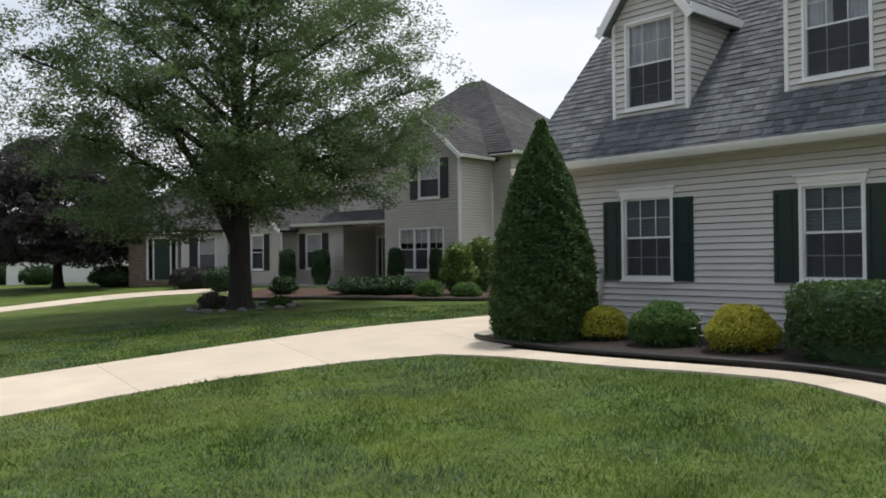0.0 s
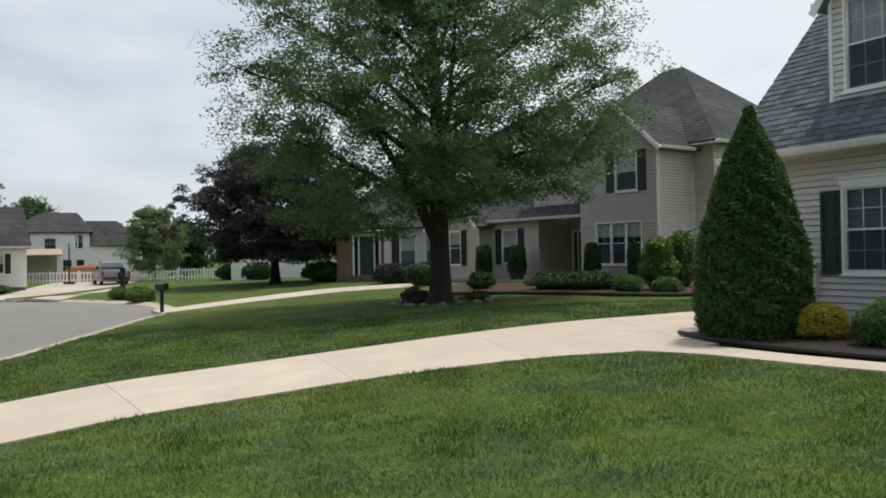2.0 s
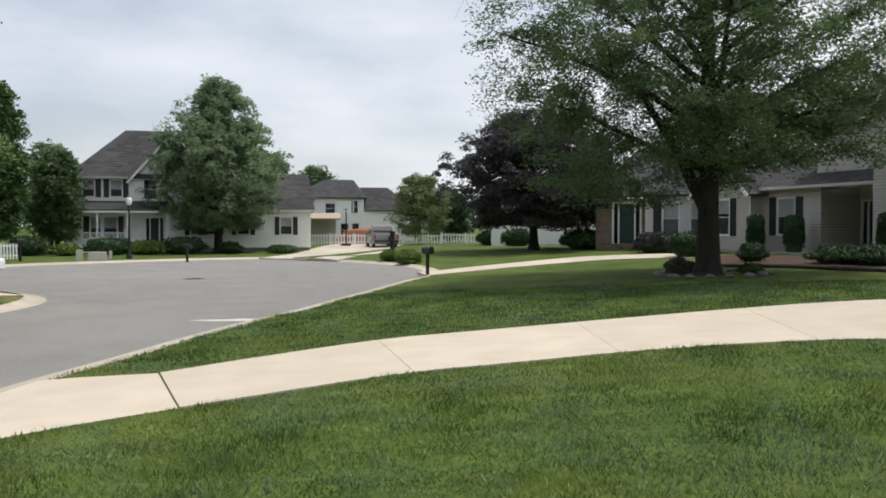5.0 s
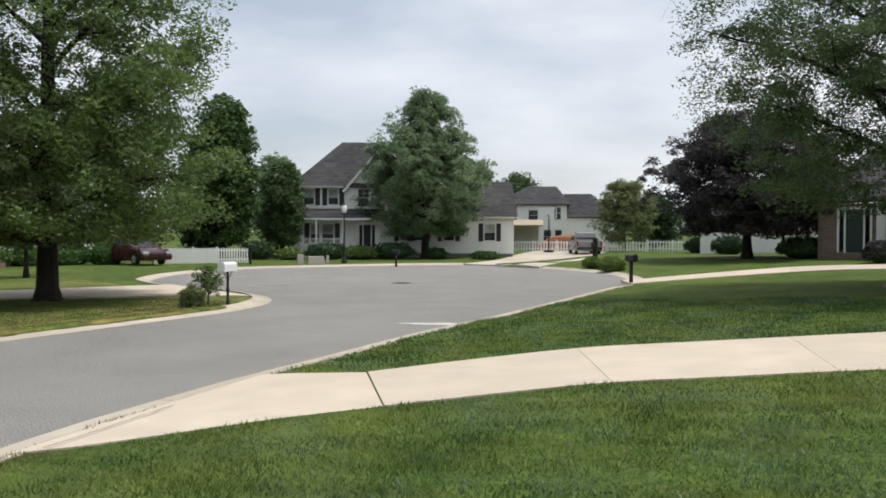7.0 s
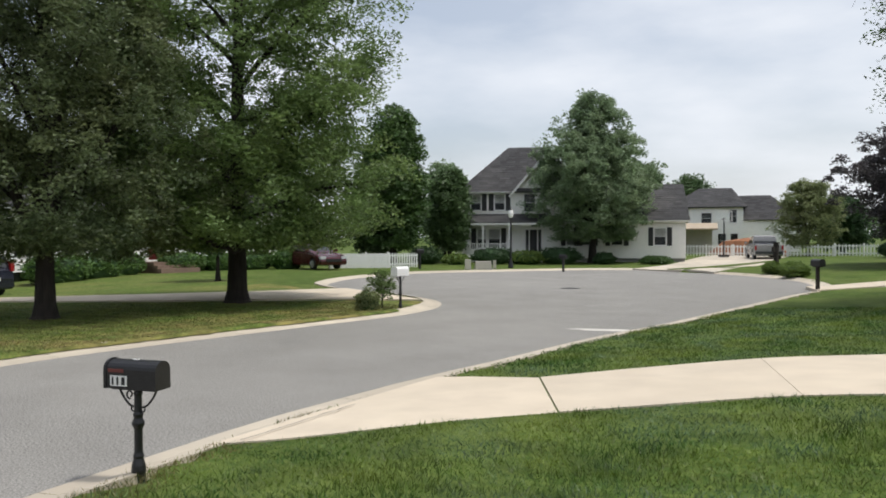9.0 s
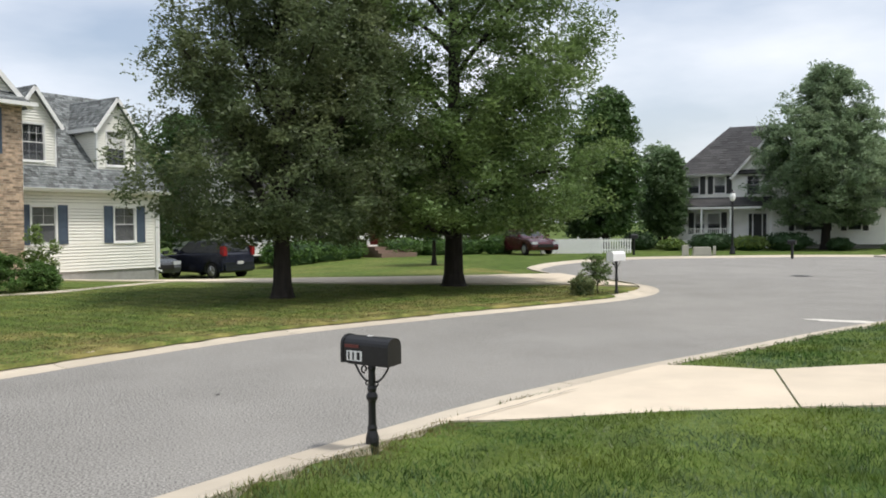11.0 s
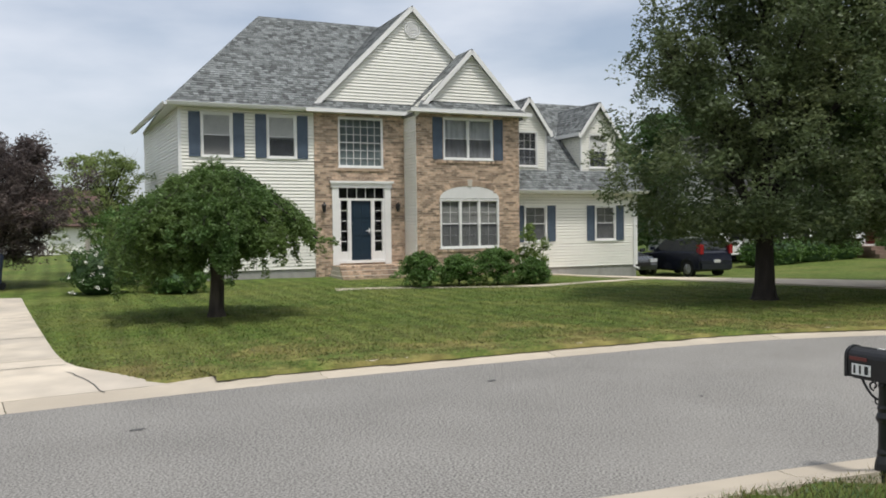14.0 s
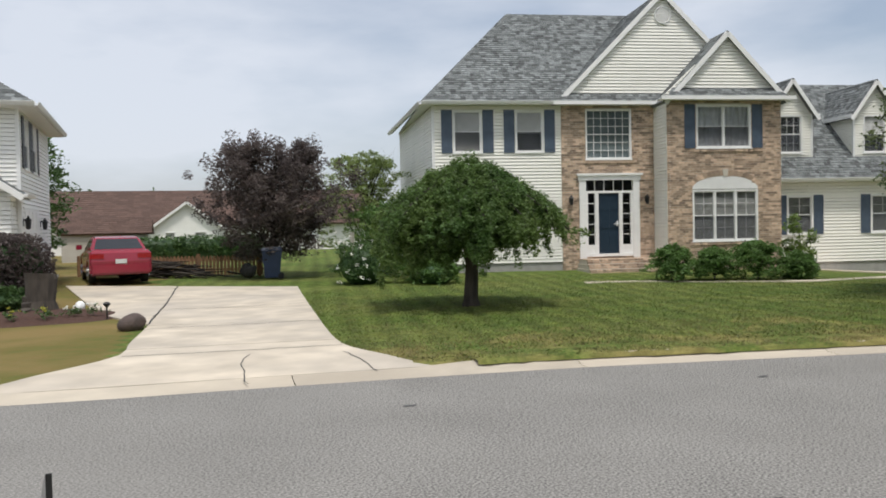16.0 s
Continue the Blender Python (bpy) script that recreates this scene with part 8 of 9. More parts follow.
def vehicle(name, m, label, category, paint_m, kind):
    """Cars point along +x. kind: sedan, box (tall hatch) or pickup."""
    t = thing(name, m, label, category)
    if kind == "sedan":
        L, W, R = 4.7, 1.78, 0.32
        top = [(-2.3, 0.45), (-2.33, 0.7), (-2.28, 0.95), (-2.2, 1.02), (-1.5, 1.04), (0.95, 0.98), (1.9, 0.86), (2.25, 0.72), (2.34, 0.5), (2.3, 0.28)]
        cab = [(-1.85, 1.0), (-1.15, 1.40), (-0.8, 1.45), (0.1, 1.44), (1.15, 0.97)]
        ax, belt, roof = (-1.4, 1.35), 1.0, 1.45
    elif kind == "box":
        L, W, R = 4.1, 1.8, 0.34
        top = [(-2.0, 0.4), (-2.04, 0.7), (-2.0, 1.05), (-1.95, 1.12), (0.8, 1.08), (1.7, 0.98), (1.98, 0.8), (2.05, 0.5), (2.0, 0.28)]
        cab = [(-1.98, 1.05), (-1.85, 1.55), (-1.7, 1.64), (0.2, 1.63), (0.5, 1.58), (1.15, 1.05)]
        ax, belt, roof = (-1.25, 1.3), 1.1, 1.64
    else:
        L, W, R = 5.6, 1.98, 0.39
        top = [(-2.8, 0.5), (-2.82, 0.62), (-2.8, 1.12), (-2.75, 1.18), (-0.85, 1.18), (1.2, 1.2), (2.5, 1.1), (2.72, 0.95), (2.8, 0.6), (2.75, 0.38)]
        cab = [(-0.85, 1.1), (-0.75, 1.75), (-0.6, 1.86), (0.6, 1.86), (0.8, 1.82), (1.5, 1.15)]
        ax, belt, roof = (-1.7, 1.75), 1.2, 1.86
    low = 0.24 if kind != "pickup" else 0.36
    poly = list(top)
    for a in ax[::-1]:
        ra = R + 0.06
        poly += [(a + ra * math.cos(w), max(low, R + ra * math.sin(w))) for w in np.linspace(math.asin((low - R) / ra), math.pi - math.asin((low - R) / ra), 9)]
    poly.append((top[0][0] + 0.02, low + 0.05))
    smooth_body = slab_of(poly, W / 2, lambda z: 1.0 - 0.05 * max(0, (z - 0.75)) - 0.06 * max(0, 0.45 - z), 0.06, "body", paint_m, t)
    hw = lambda z: 0.93 - 0.2 * (z - belt) / (roof - belt)  # noqa: E731
    slab_of(cab, W / 2, hw, 0.05, "cabin", paint_m, t)

    def glass(pts, nm):
        c = Build().quad(*pts)
        return c.done(nm, TINT, t)

    # side windows, split by pillars
    zb, zt = belt + 0.04, roof - 0.1
    xs = [p[0] for p in cab]

    def x_at(z, back):
        pts = cab if back else cab[::-1]
        for (x0, z0), (x1, z1) in zip(pts, pts[1:]):
            if z0 <= z <= z1:
                return x0 + (x1 - x0) * (z - z0) / (z1 - z0 + 1e-9)
        return pts[0][0]

    b0, b1, f0, f1 = x_at(zb, True) + 0.16, x_at(zt, True) + 0.12, x_at(zb, False) - 0.16, x_at(zt, False) - 0.1
    for s in (-1, 1):
        y0, y1 = s * (W / 2 * hw(zb) + 0.004), s * (W / 2 * hw(zt) + 0.004)
        n = 2 if kind != "box" else 3
        for i in range(n):
            g = 0.035
            lo0, lo1 = b0 + (f0 - b0) * i / n + g * (i > 0), b0 + (f0 - b0) * (i + 1) / n - g * (i < n - 1)
            hi0, hi1 = b1 + (f1 - b1) * i / n + g * (i > 0), b1 + (f1 - b1) * (i + 1) / n - g * (i < n - 1)
            q = [(lo0, y0, zb), (lo1, y0, zb), (hi1, y1, zt), (hi0, y1, zt)]
            glass(q if s < 0 else q[::-1], "side_window")
        mx = f0 + 0.05
        Build().box(mx - 0.06, mx + 0.08, min(s * W / 2, s * (W / 2 + 0.18)), max(s * W / 2, s * (W / 2 + 0.18)), belt + 0.02, belt + 0.17).done("wing_mirror", paint_m, t)
        for dx in np.linspace(b0, f0, n + 1)[1:]:
            Build().box(dx - 0.2, dx - 0.05, min(s * (W / 2 - 0.01), s * (W / 2 + 0.012)), max(s * (W / 2 - 0.01), s * (W / 2 + 0.012)), belt - 0.16, belt - 0.13).done("door_handle", paint_m if kind != "pickup" else CHROME, t)
    for back in (True, False):
        x0, x1 = x_at(zb + 0.02, back), x_at(zt + 0.02, back)
        o = -0.012 if back else 0.012
        y0, y1 = W / 2 * hw(zb) - 0.1, W / 2 * hw(zt) - 0.09
        q = [(x0 + o, y0, zb + 0.02), (x0 + o, -y0, zb + 0.02), (x1 + o, -y1, zt + 0.02), (x1 + o, y1, zt + 0.02)]
        glass(q if back else q[::-1], "rear_window" if back else "windscreen")
    # lamps, bumpers, plate
    xr, xf = top[1][0] - 0.01, top[-2][0] + 0.01
    for s in (-1, 1):
        if kind == "box":
            Build().box(xr - 0.005, xr + 0.25, min(s * 0.70, s * 0.875), max(s * 0.70, s * 0.875), 1.0, 1.42).done("tail_lamp", TAIL, t)
        elif kind == "pickup":
            Build().box(xr - 0.005, xr + 0.15, min(s * 0.86, s * 0.985), max(s * 0.86, s * 0.985), 0.78, 1.12).done("tail_lamp", TAIL, t)
        else:
            Build().box(xr + 0.005, xr + 0.2, min(s * 0.48, s * 0.872), max(s * 0.48, s * 0.872), 0.78, 0.93).done("tail_lamp", TAIL, t)
        zf = 0.62 if kind == "sedan" else 0.74
        Build().box(xf - 0.28, xf - 0.03, min(s * 0.52, s * 0.86), max(s * 0.52, s * 0.86), zf, zf + 0.15).done("head_lamp", HEAD, t)
    if kind == "pickup":
        Build().box(xr - 0.12, xr + 0.02, -0.95, 0.95, 0.48, 0.68).done("rear_bumper", P_GREY, t)
        Build().box(-2.72, -0.95, -0.86, 0.86, 1.17, 1.186).done("bed_cover", TYRE, t)
        Build().box(xr - 0.012, xr + 0.01, -0.82, 0.82, 0.74, 1.14).done("tailgate", paint_m, t)
    else:
        Build().box(xr - 0.05, xr + 0.03, -W / 2 + 0.08, W / 2 - 0.08, 0.36, 0.6).done("rear_bumper", paint_m, t)
    Build().box(xr - 0.058, xr - 0.02, -0.16, 0.16, 0.63 if kind != "pickup" else 0.5, 0.76 if kind != "pickup" else 0.62).done("number_plate", BLIND, t)
    Build().box(xf - 0.03, xf + 0.02, -0.5, 0.5, 0.45, 0.62).done("grille", TYRE, t)
    for a in ax:
        for s in (-1, 1):
            w = new("wheel")
            w.parent = t
            w.matrix_basis = pose(a, s * (W / 2 - 0.12), R, 90 if s > 0 else -90, 0, 0)
            ring = [(R * 0.62, -0.1), (R * 0.96, -0.1), (R, -0.07), (R, 0.07), (R * 0.96, 0.1), (R * 0.62, 0.1)]
            Build().lathe(ring, 24).done("tyre", TYRE, w)
            hub = Build().lathe([(R * 0.6, -0.115), (R * 0.64, -0.105), (R * 0.64, -0.08), (R * 0.1, -0.08)][::1], 20)
            for k in range(5):
                q = k * 1.2566
                c, d = math.cos(q), math.sin(q)
                hub.tube([(0.03 * c, 0.03 * d, -0.12), (R * 0.6 * c, R * 0.6 * d, -0.112)], [0.04, 0.03], 5)
            hub.done("rim", ALLOY, w)
    return t


def heading(x, y, dx, dy, z=None):
    return pose(x, y, (ground_z(x, y) + 0.035) if z is None else z, 0, 0, math.degrees(math.atan2(dy, dx)))


vehicle("car", heading(-18.7, -22.9, -0.556, -0.831), "red saloon car parked tail-out on a concrete apron", "car", P_RED, "sedan")
vehicle("car", heading(-38.6, 2.4, -0.80, -0.60), "dark navy boxy hatchback parked on a drive", "car", P_NAVY, "box")
vehicle("car", heading(-39.0, -0.7, 0.85, 0.5), "charcoal car parked nose-out beside a house", "car", P_GREY, "sedan")
vehicle("car", heading(-45.2, 21.0, 0.995, 0.08), "dark maroon saloon parked before a hedge", "car", P_MAROON, "sedan")
vehicle("pickup_truck", heading(-39.2, 55.5, -0.69, 0.724, 0.12), "silver-grey pickup truck parked at a drive's end", "pickup truck", P_SILVER, "pickup")

# ---- loose things by the white house ----
stump = thing("tree_stump", pose(-11.3, -16.05, ground_z(-11.3, -16.05) - 0.03), "tall weathered tree stump in a mulched bed", "tree stump")
b = Build().lathe([(0.42, 0), (0.36, 0.12), (0.31, 0.35), (0.3, 0.8), (0.29, 0.92)], 14)
b.v = [(x + 0.04 * math.sin(7 * z + 3 * x), y + 0.04 * math.cos(5 * x), z + (0.08 * x if z > 0.85 else 0)) for x, y, z in b.v]
b.done("bole", BARK, stump)
for i in range(3):
    Build().tube([(0.2 + 0.1 * i, 0.1 * i - 0.1, 0), (0.25 + 0.1 * i, 0.12 * i - 0.1, 0.45 - 0.12 * i)], [0.12, 0.1], 8).done("side_shoot", BARK, stump)
bm = bmesh.new()
bmesh.ops.create_icosphere(bm, subdivisions=3, radius=0.23)
for v in bm.verts:
    v.co = Vector((v.co.x * 1.15, v.co.y * 0.9, v.co.z * 0.75)) * (1 + 0.3 * noise.noise(v.co * 3.5))
boulder = part("boulder", bm, mat("brown_boulder", (0.10, 0.07, 0.06), (0.06, 0.045, 0.04), 6, 0.8, 0.5, 25))
boulder.matrix_basis = pose(-10.35, -12.15, ground_z(-10.35, -12.15) + 0.12)
tagged(boulder, "brown rounded boulder at a driveway corner", "boulder")
mb = Build()
rim_m = [(-10.9 + 1.6 * math.cos(w) * (1 + 0.1 * math.sin(3 * w)), -15.6 + 1.75 * math.sin(w)) for w in np.linspace(0, 2 * math.pi, 37)[:-1]]
mb.v.append((-10.9, -15.6, ground_z(-10.9, -15.6) + 0.14))
mb.v += [(x * 0.5 - 5.45, y * 0.5 - 7.8, ground_z(x, y) + 0.12) for x, y in rim_m] + [(x, y, ground_z(x, y) - 0.01) for x, y in rim_m]
mb.f += [(0, 1 + i, 1 + (i + 1) % 36) for i in range(36)] + [(1 + i, 37 + i, 37 + (i + 1) % 36, 1 + (i + 1) % 36) for i in range(36)]
tagged(mb.done("mulch_bed", MULCH), "mound of red-brown mulch round a stump", "mulch bed", kind="structure")
shrub(-11.75, -18.05, 0.95, 0.7, 1.72, "dense dark brown-green clipped bush before a white house", LEAF_PLUM, 301, size=0.04, count=5200, name="clipped_bush", square=5.0)
shrub(-11.1, -17.35, 0.75, 0.5, 0.6, "low leafy green shrub beside a stump", LEAF_SHRUB, 302, size=0.045, count=1300, name="low_shrub", rough=0.2)
gl = thing("garden_goose", pose(-11.75, -15.4, ground_z(-11.75, -15.4) + 0.05, 0, 0, 40), "white garden ornament beside a stump", "ornament")
bm = bmesh.new()
bmesh.ops.create_icosphere(bm, subdivisions=2, radius=0.13)
for v in bm.verts:
    v.co = Vector((v.co.x * 1.4, v.co.y * 0.8, v.co.z * 0.9 + 0.12))
part("figure", bm, WHITE, gl)
for i, (x, y) in enumerate(((-10.4, -14.6), (-10.9, -14.5), (-9.9, -15.0), (-11.3, -14.4))):
    f = thing("bedding_plant", pose(x, y, ground_z(x, y) + 0.08), "small flowering bedding plant in red mulch", "flowers", "bedding plants")
    rr = np.random.default_rng(i)
    leaf_mesh("foliage", leaf_cloud(rr, rr.normal(0, 1, (14, 3)) * np.array([0.09, 0.09, 0.05]) + np.array([0, 0, 0.1]), np.full(14, 0.05), 9, 0.03), LEAF_SHRUB, f)
    leaf_mesh("blossom", leaf_cloud(rr, rr.normal(0, 1, (6, 3)) * np.array([0.08, 0.08, 0.03]) + np.array([0, 0, 0.19]), np.full(6, 0.03), 7, 0.025), PETAL if i % 2 else LEAF_GOLD, f)
sl = thing("path_light", pose(-11.3, -14.0, ground_z(-11.3, -14.0)), "small metal path light at a bed's edge", "path light")
Build().lathe([(0.015, 0), (0.015, 0.22), (0.02, 0.24), (0.07, 0.3), (0.07, 0.32), (0.02, 0.35)], 10).done("stake", IRON, sl)
wb = thing("wheelie_bin", pose(-21.3, -18.4, ground_z(-21.3, -18.4), 0, 0, 40), "dark blue wheelie bin on the grass", "bin")
BIN = mat("blue_bin_plastic", (0.015, 0.03, 0.075), (0.012, 0.024, 0.06), 10, 0.5)
Build().hexa([(-0.24, -0.24, 0.06), (0.24, -0.24, 0.06), (0.24, 0.24, 0.06), (-0.24, 0.24, 0.06), (-0.3, -0.32, 0.95), (0.3, -0.32, 0.95), (0.3, 0.32, 0.95), (-0.3, 0.32, 0.95)]).done("body", BIN, wb)
Build().hexa([(-0.32, -0.36, 0.95), (0.32, -0.36, 0.95), (0.32, 0.34, 0.95), (-0.32, 0.34, 0.95), (-0.26, -0.3, 1.04), (0.26, -0.3, 1.04), (0.26, 0.28, 1.06), (-0.26, 0.28, 1.06)]).done("lid", BIN, wb)
for s in (-0.22, 0.22):
    o = Build().lathe([(0.1, -0.03), (0.1, 0.03)], 14).done("wheel", TYRE, wb)
    o.matrix_basis = pose(s, 0.28, 0.1, 0, 90, 0)
bag = thing("rubbish_bag", pose(-20.7, -18.9, ground_z(-20.7, -18.9)), "black rubbish bag beside a bin", "bag")
bm = bmesh.new()
bmesh.ops.create_icosphere(bm, subdivisions=3, radius=0.26)
for v in bm.verts:
    v.co = Vector((v.co.x, v.co.y, max(v.co.z * 0.95 + 0.3, 0.0))) * (1 + 0.2 * noise.noise(v.co * 6))
part("sack", bm, TYRE, bag)
gp = thing("timber_post", pose(-22.9, -16.3, ground_z(-22.9, -16.3)), "bare pale timber post on a lawn", "post")
Build().box(-0.05, 0.05, -0.05, 0.05, -0.1, 1.5).done("shaft", SIDING_TAUPE, gp)
brush = thing("brush_pile", pose(-20.35, -22.3, ground_z(-20.35, -22.3), 0, 0, 115), "heap of dark cut branches before a cedar fence", "brush pile")
rng_b = random.Random(12)
for i in range(70):
    x, h, a = rng_b.gauss(0, 0.75), 0.06 + 0.5 * rng_b.random() ** 1.5, rng_b.gauss(0, 0.35)
    h *= max(0.25, 1 - (x / 1.7) ** 2)
    ln = rng_b.uniform(0.5, 1.0)
    y = rng_b.gauss(0, 0.22)
    Build().tube([(x - ln * math.cos(a), y - 0.4 * ln * math.sin(a), h + rng_b.gauss(0, 0.09)), (x, y, h + 0.05), (x + ln * math.cos(a), y + 0.4 * ln * math.sin(a), h + rng_b.gauss(0, 0.1))], [0.035, 0.03, 0.012], 5).done("branch", BARK_DARK if i % 3 else BARK, brush)
for i, (x, y) in enumerate(((-33.2, -31.0), (-31.8, -32.4), (-30.3, -33.8))):
    tagged(shrub(x, y, 1.4, 0.8, 1.25, "clipped green hedge beyond a fence", LEAF_SHRUB, 310 + i, size=0.08, count=700, name="hedge_shrub", square=4.0, turn=135), group="hedges beyond the fence")
mound = Build()
rim_m = [(3.6 * math.cos(w), 1.3 * math.sin(w)) for w in np.linspace(0, 2 * math.pi, 25)[:-1]]
mound.v.append((0, 0, 1.5))
mound.v += [(x * 0.6, y * 0.6, 1.2) for x, y in rim_m] + [(x, y, 0.0) for x, y in rim_m]
mound.f += [(0, 1 + i, 1 + (i + 1) % 24) for i in range(24)] + [(1 + i, 25 + i, 25 + (i + 1) % 24, 1 + (i + 1) % 24) for i in range(24)]
o = mound.done("earth_mound", mat("orange_earth", (0.34, 0.15, 0.075), (0.26, 0.115, 0.06), 3, 0.95, 0.5, 12))
o.matrix_basis = pose(-46.3, 63.4, 0.3, 0, 0, 22)
tagged(o, "orange-brown mound of earth behind a picket fence", "earth mound")
fr = paving("garden_path_opposite", [(-22.7, -8.1), (-23.6, -6.9), (-24.1, -5.0), (-25.0, -2.6), (-26.4, -1.3), (-28.9, 0.9)], [(-23.3, -8.4), (-24.1, -7.0), (-24.5, -5.2), (-25.4, -2.9), (-26.7, -1.6), (-29.2, 0.6)], CONCRETE_OLD,
            "narrow concrete edging path along shrubs", slabs=4, across=2, category="path", lift=0.014)

# grey panel by the kerb
gpn = thing("kerb_sign", pose(-3.15, -4.3, ground_z(-3.15, -4.3), 0, 0, 62), "grey metal panel with a black edge by the kerb", "sign")
Build().hexa([(-0.35, -0.012, 0.0), (0.1, -0.012, 0.0), (0.1, 0.012, 0.0), (-0.35, 0.012, 0.0), (0.0, -0.012, 0.36), (0.1, -0.012, 0.4), (0.1, 0.012, 0.4), (0.0, 0.012, 0.36)]).done("panel", ALLOY, gpn)
Build().box(0.1, 0.118, -0.016, 0.016, 0.0, 0.405).done("edge_strip", TYRE, gpn)

# ---- grass blades on the near lawn ----
rng_g = np.random.default_rng(5)
n_g = 800000
ang = rng_g.uniform(radians(-32), radians(150), n_g)
dist = 0.1 + 22.0 * rng_g.random(n_g) ** 0.9
bx, by = -np.sin(ang) * dist, np.cos(ang) * dist
NEAR_DRIVE = np.concatenate([spline([(-9.05, 6.05), (-8.7, 6.4), (-7.98, 6.88), (-7.58, 8.4), (-6.98, 10.1), (-5.9, 11.45), (-4.75, 12.9), (-3.45, 14.5), (-2.3, 15.8), (-1.2, 16.75), (0.06, 17.4), (1.05, 17.95), (5.0, 20.2)], 0.5),
                             spline([(-7.25, 2.52), (-6.95, 3.2), (-6.14, 5.57), (-5.18, 7.6), (-4.3, 8.65), (-3.4, 9.68), (-2.4, 10.6), (-1.2, 11.4), (0.0, 11.78), (1.2, 12.5), (4.6, 15.6)], 0.5)[::-1]])
NEAR_PATH = np.concatenate([spline([(0.4, 12.5), (2.6, 14.5), (5.0, 11.8), (8.2, 8.2), (8.2, 3.0)], 0.5), spline([(-0.1, 11.83), (0.75, 11.3), (1.34, 10.72), (2.17, 9.92), (2.96, 9.27), (3.6, 8.59), (3.8, 7.85), (3.9, 7.1), (4.1, 3.0)], 0.5)[::-1]])
keep = ~inside(bx, by, NEAR_DRIVE) & ~inside(bx, by, NEAR_PATH) & ~inside(bx, by, STREET) & (seg_dist(bx, by, NEAR_C) > 0.47 + 0.06 * np.sin(bx * 5) * np.sin(by * 4)) & (seg_dist(bx, by, NEAR_C) < seg_dist(bx, by, FAR_C))
bx, by = bx[keep], by[keep]
bz = np.maximum(land(bx, by) - 0.005, 0.07) + 0.012 * np.sin(bx * 1.7) * np.cos(by * 1.3)
n_g = len(bx)
hgt = rng_g.uniform(0.022, 0.055, n_g) * (1 + 0.3 * np.sin(bx * 2.1 + by) * np.sin(by * 1.7) + 0.25 * np.sin(bx * 5.3 - by * 3.1) * np.sin(by * 4.7))
wid = rng_g.uniform(0.003, 0.006, n_g) * (0.6 + dist[keep] * 0.07)
ta, la = rng_g.random(n_g) * 2 * math.pi, rng_g.normal(0, 0.025, (n_g, 2))


def blade_mesh(name, pick, material, label):
    """Grass blades as single slanted triangles, for the chosen roots."""
    k = int(pick.sum())
    x, y, z, w, a, g = bx[pick], by[pick], bz[pick], wid[pick], ta[pick], la[pick]
    tri = np.empty((k, 3, 3), np.float32)
    tri[:, 0] = np.stack([x - np.cos(a) * w, y - np.sin(a) * w, z], 1)
    tri[:, 1] = np.stack([x + np.cos(a) * w, y + np.sin(a) * w, z], 1)
    tri[:, 2] = np.stack([x + g[:, 0], y + g[:, 1], z + hgt[pick]], 1)
    me = bpy.data.meshes.new(name)
    me.vertices.add(3 * k)
    me.vertices.foreach_set("co", tri.ravel())
    me.loops.add(3 * k)
    me.loops.foreach_set("vertex_index", np.arange(3 * k, dtype=np.int32))
    me.polygons.add(k)
    me.polygons.foreach_set("loop_start", np.arange(0, 3 * k, 3, dtype=np.int32))
    me.polygons.foreach_set("loop_total", np.full(k, 3, dtype=np.int32))
    me.update(calc_edges=True)
    me.materials.append(material)
    tagged(new(name, me), label, "grass", kind="stuff")


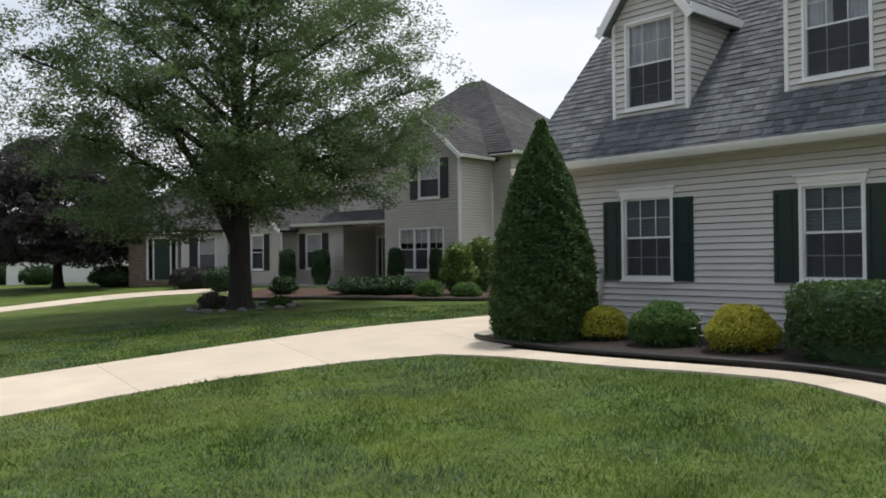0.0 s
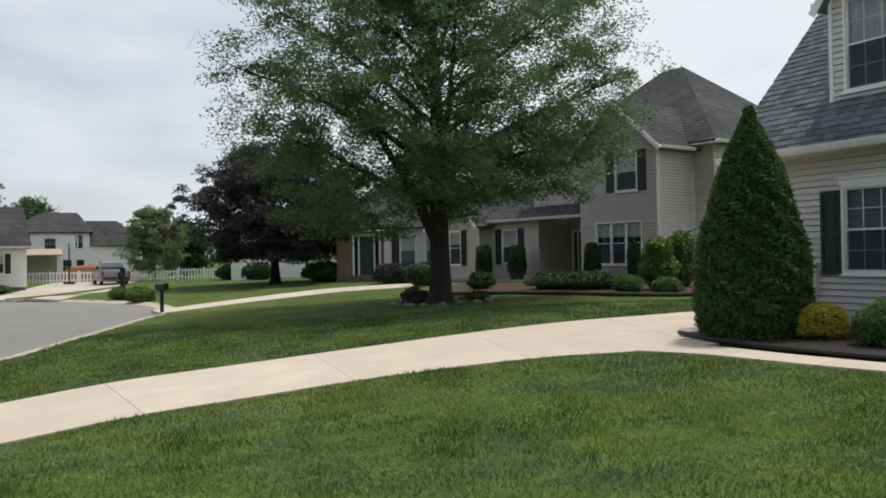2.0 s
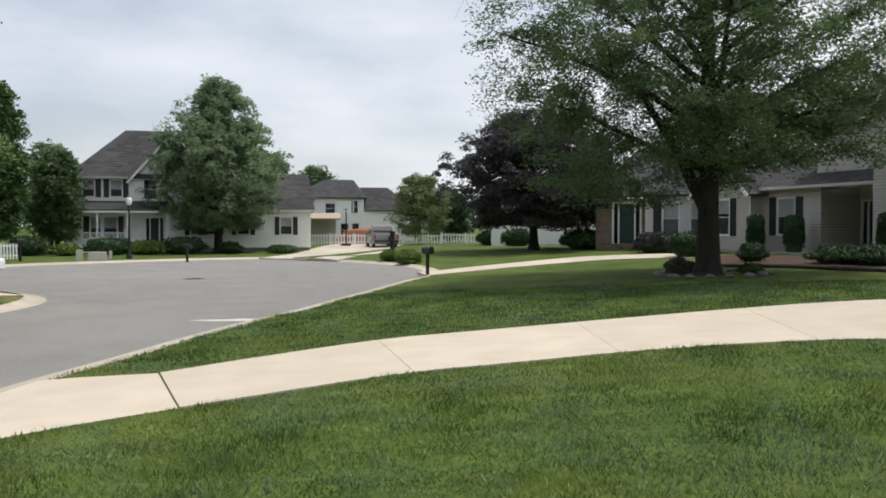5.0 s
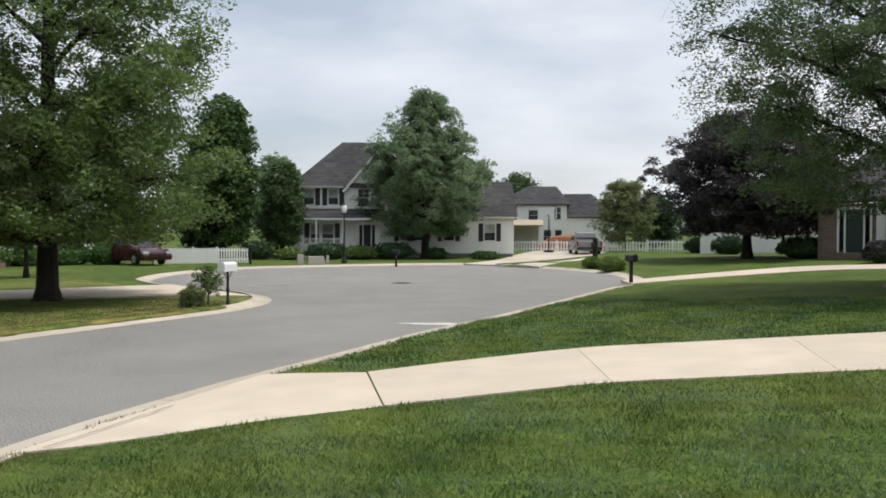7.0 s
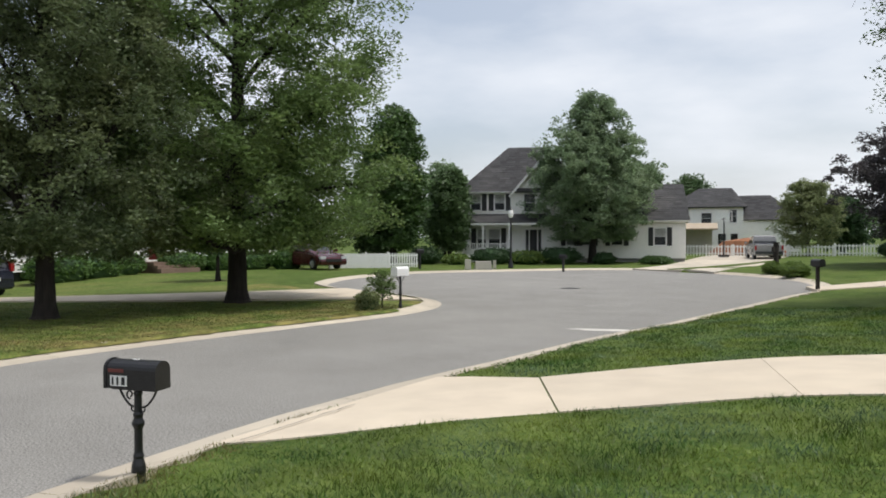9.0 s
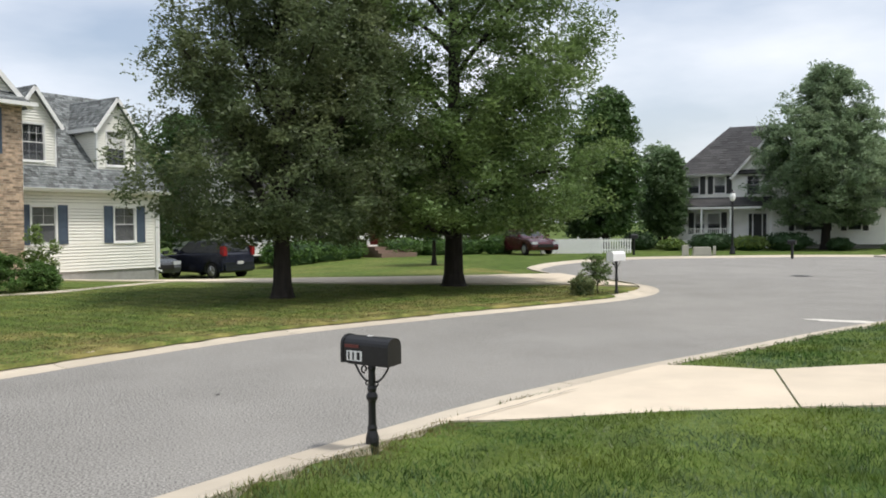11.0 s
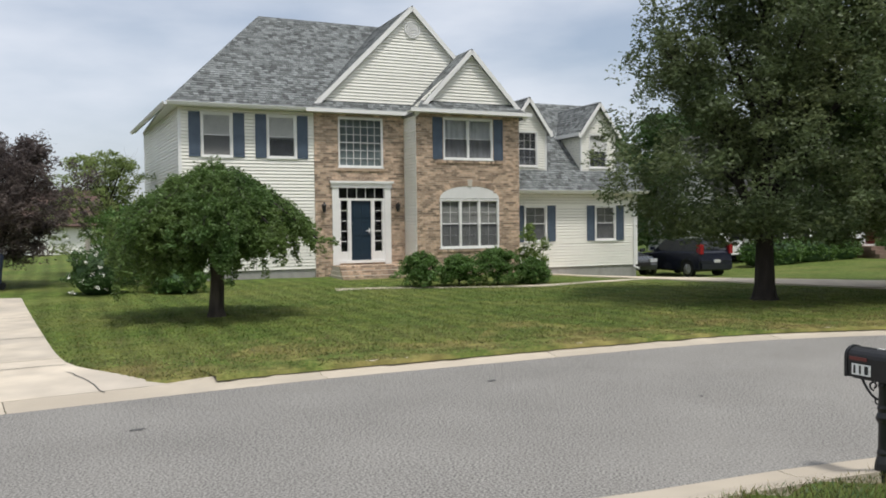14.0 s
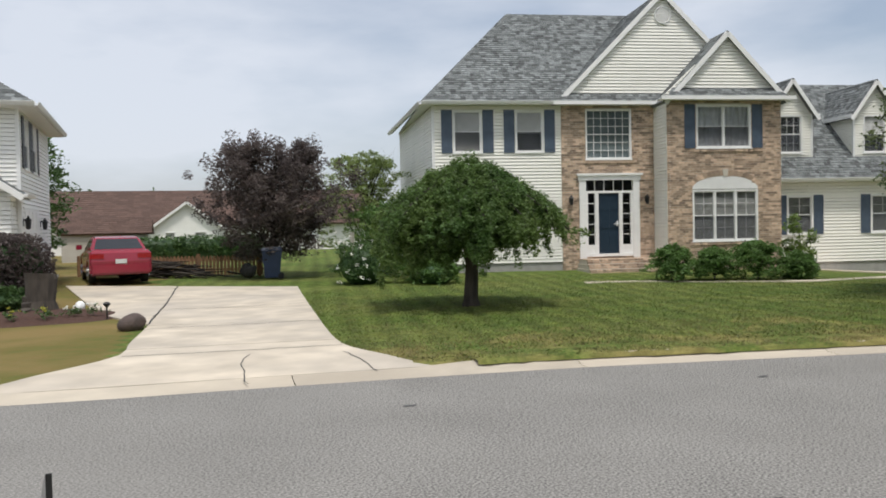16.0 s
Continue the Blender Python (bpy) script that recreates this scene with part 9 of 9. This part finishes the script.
kerb_d = seg_dist(bx, by, NEAR_C)
straw = (kerb_d < 0.62 + 0.35 * rng_g.random(n_g) + 0.2 * np.sin(bx * 2.3) * np.sin(by * 3.1)) & (rng_g.random(n_g) < 0.7) & (by < 4)
blade_mesh("grass_blades", ~straw, BLADE, "short mown grass blades on the near lawn")
blade_mesh("dry_grass", straw, BLADE_DRY, "dry straw-coloured grass along the kerb")

# ---- grass blades on the lawn across the road ----
n_g = 330000
bx, by = rng_g.uniform(-27, -8.5, n_g), rng_g.uniform(-14, 11.5, n_g)
kerb_d = seg_dist(bx, by, FAR_C)
wide = np.array([(-8.9, -4.9), (-9.7, -6.8), (-10.5, -7.8), (-13.4, -10.4), (-18.9, -15.4), (-17.6, -18.8), (-5.0, -9.0)])
keep = (kerb_d > 0.40) & (rng_g.random(n_g) < 1.1 - 0.05 * kerb_d) & ((bx + 25.25) * 0.799 + (by + 14.49) * 0.602 > 1.9) & ~inside(bx, by, STREET) & ~inside(bx, by, wide) & (bx * 0.72 - by * 0.69 < 2.9 * 0.72 + 18 * 0.69 - 13.6) & (kerb_d < seg_dist(bx, by, NEAR_C)) & ~inside(bx, by, np.array([(-27.2, 14.5), (-28.0, 9.5), (-29.2, 6.0), (-31.9, 1.0), (-36.0, -5.5), (-33.0, -7.5), (-28.2, 0.6), (-25.0, 5.3), (-22.0, 10.3), (-19.8, 13.0)]))
bx, by, kerb_d = bx[keep], by[keep], kerb_d[keep]
n_g = len(bx)
bz = np.where(kerb_d < 0.9, 0.094, land(bx, by) + 0.005 + 0.012 * np.sin(bx * 1.7) * np.cos(by * 1.3))
hgt = rng_g.uniform(0.012, 0.04, n_g)
wid = rng_g.uniform(0.005, 0.010, n_g)
ta, la = rng_g.random(n_g) * 2 * math.pi, rng_g.normal(0, 0.03, (n_g, 2))
patch = np.sin(bx * 1.9 + 0.7 * by) * np.sin(by * 1.3 - 0.4 * bx) + 0.5 * np.sin(bx * 4.1) * np.sin(by * 3.7 + 1)
straw = rng_g.random(n_g) < np.clip(0.80 - 0.15 * kerb_d + 0.34 * patch, 0.08, 0.85)
blade_mesh("opposite_grass_blades", ~straw, BLADE_FAR, "mown grass blades on the lawn across the road")
blade_mesh("opposite_dry_grass", straw, BLADE_DRY, "straw-coloured dry grass on the lawn across the road")
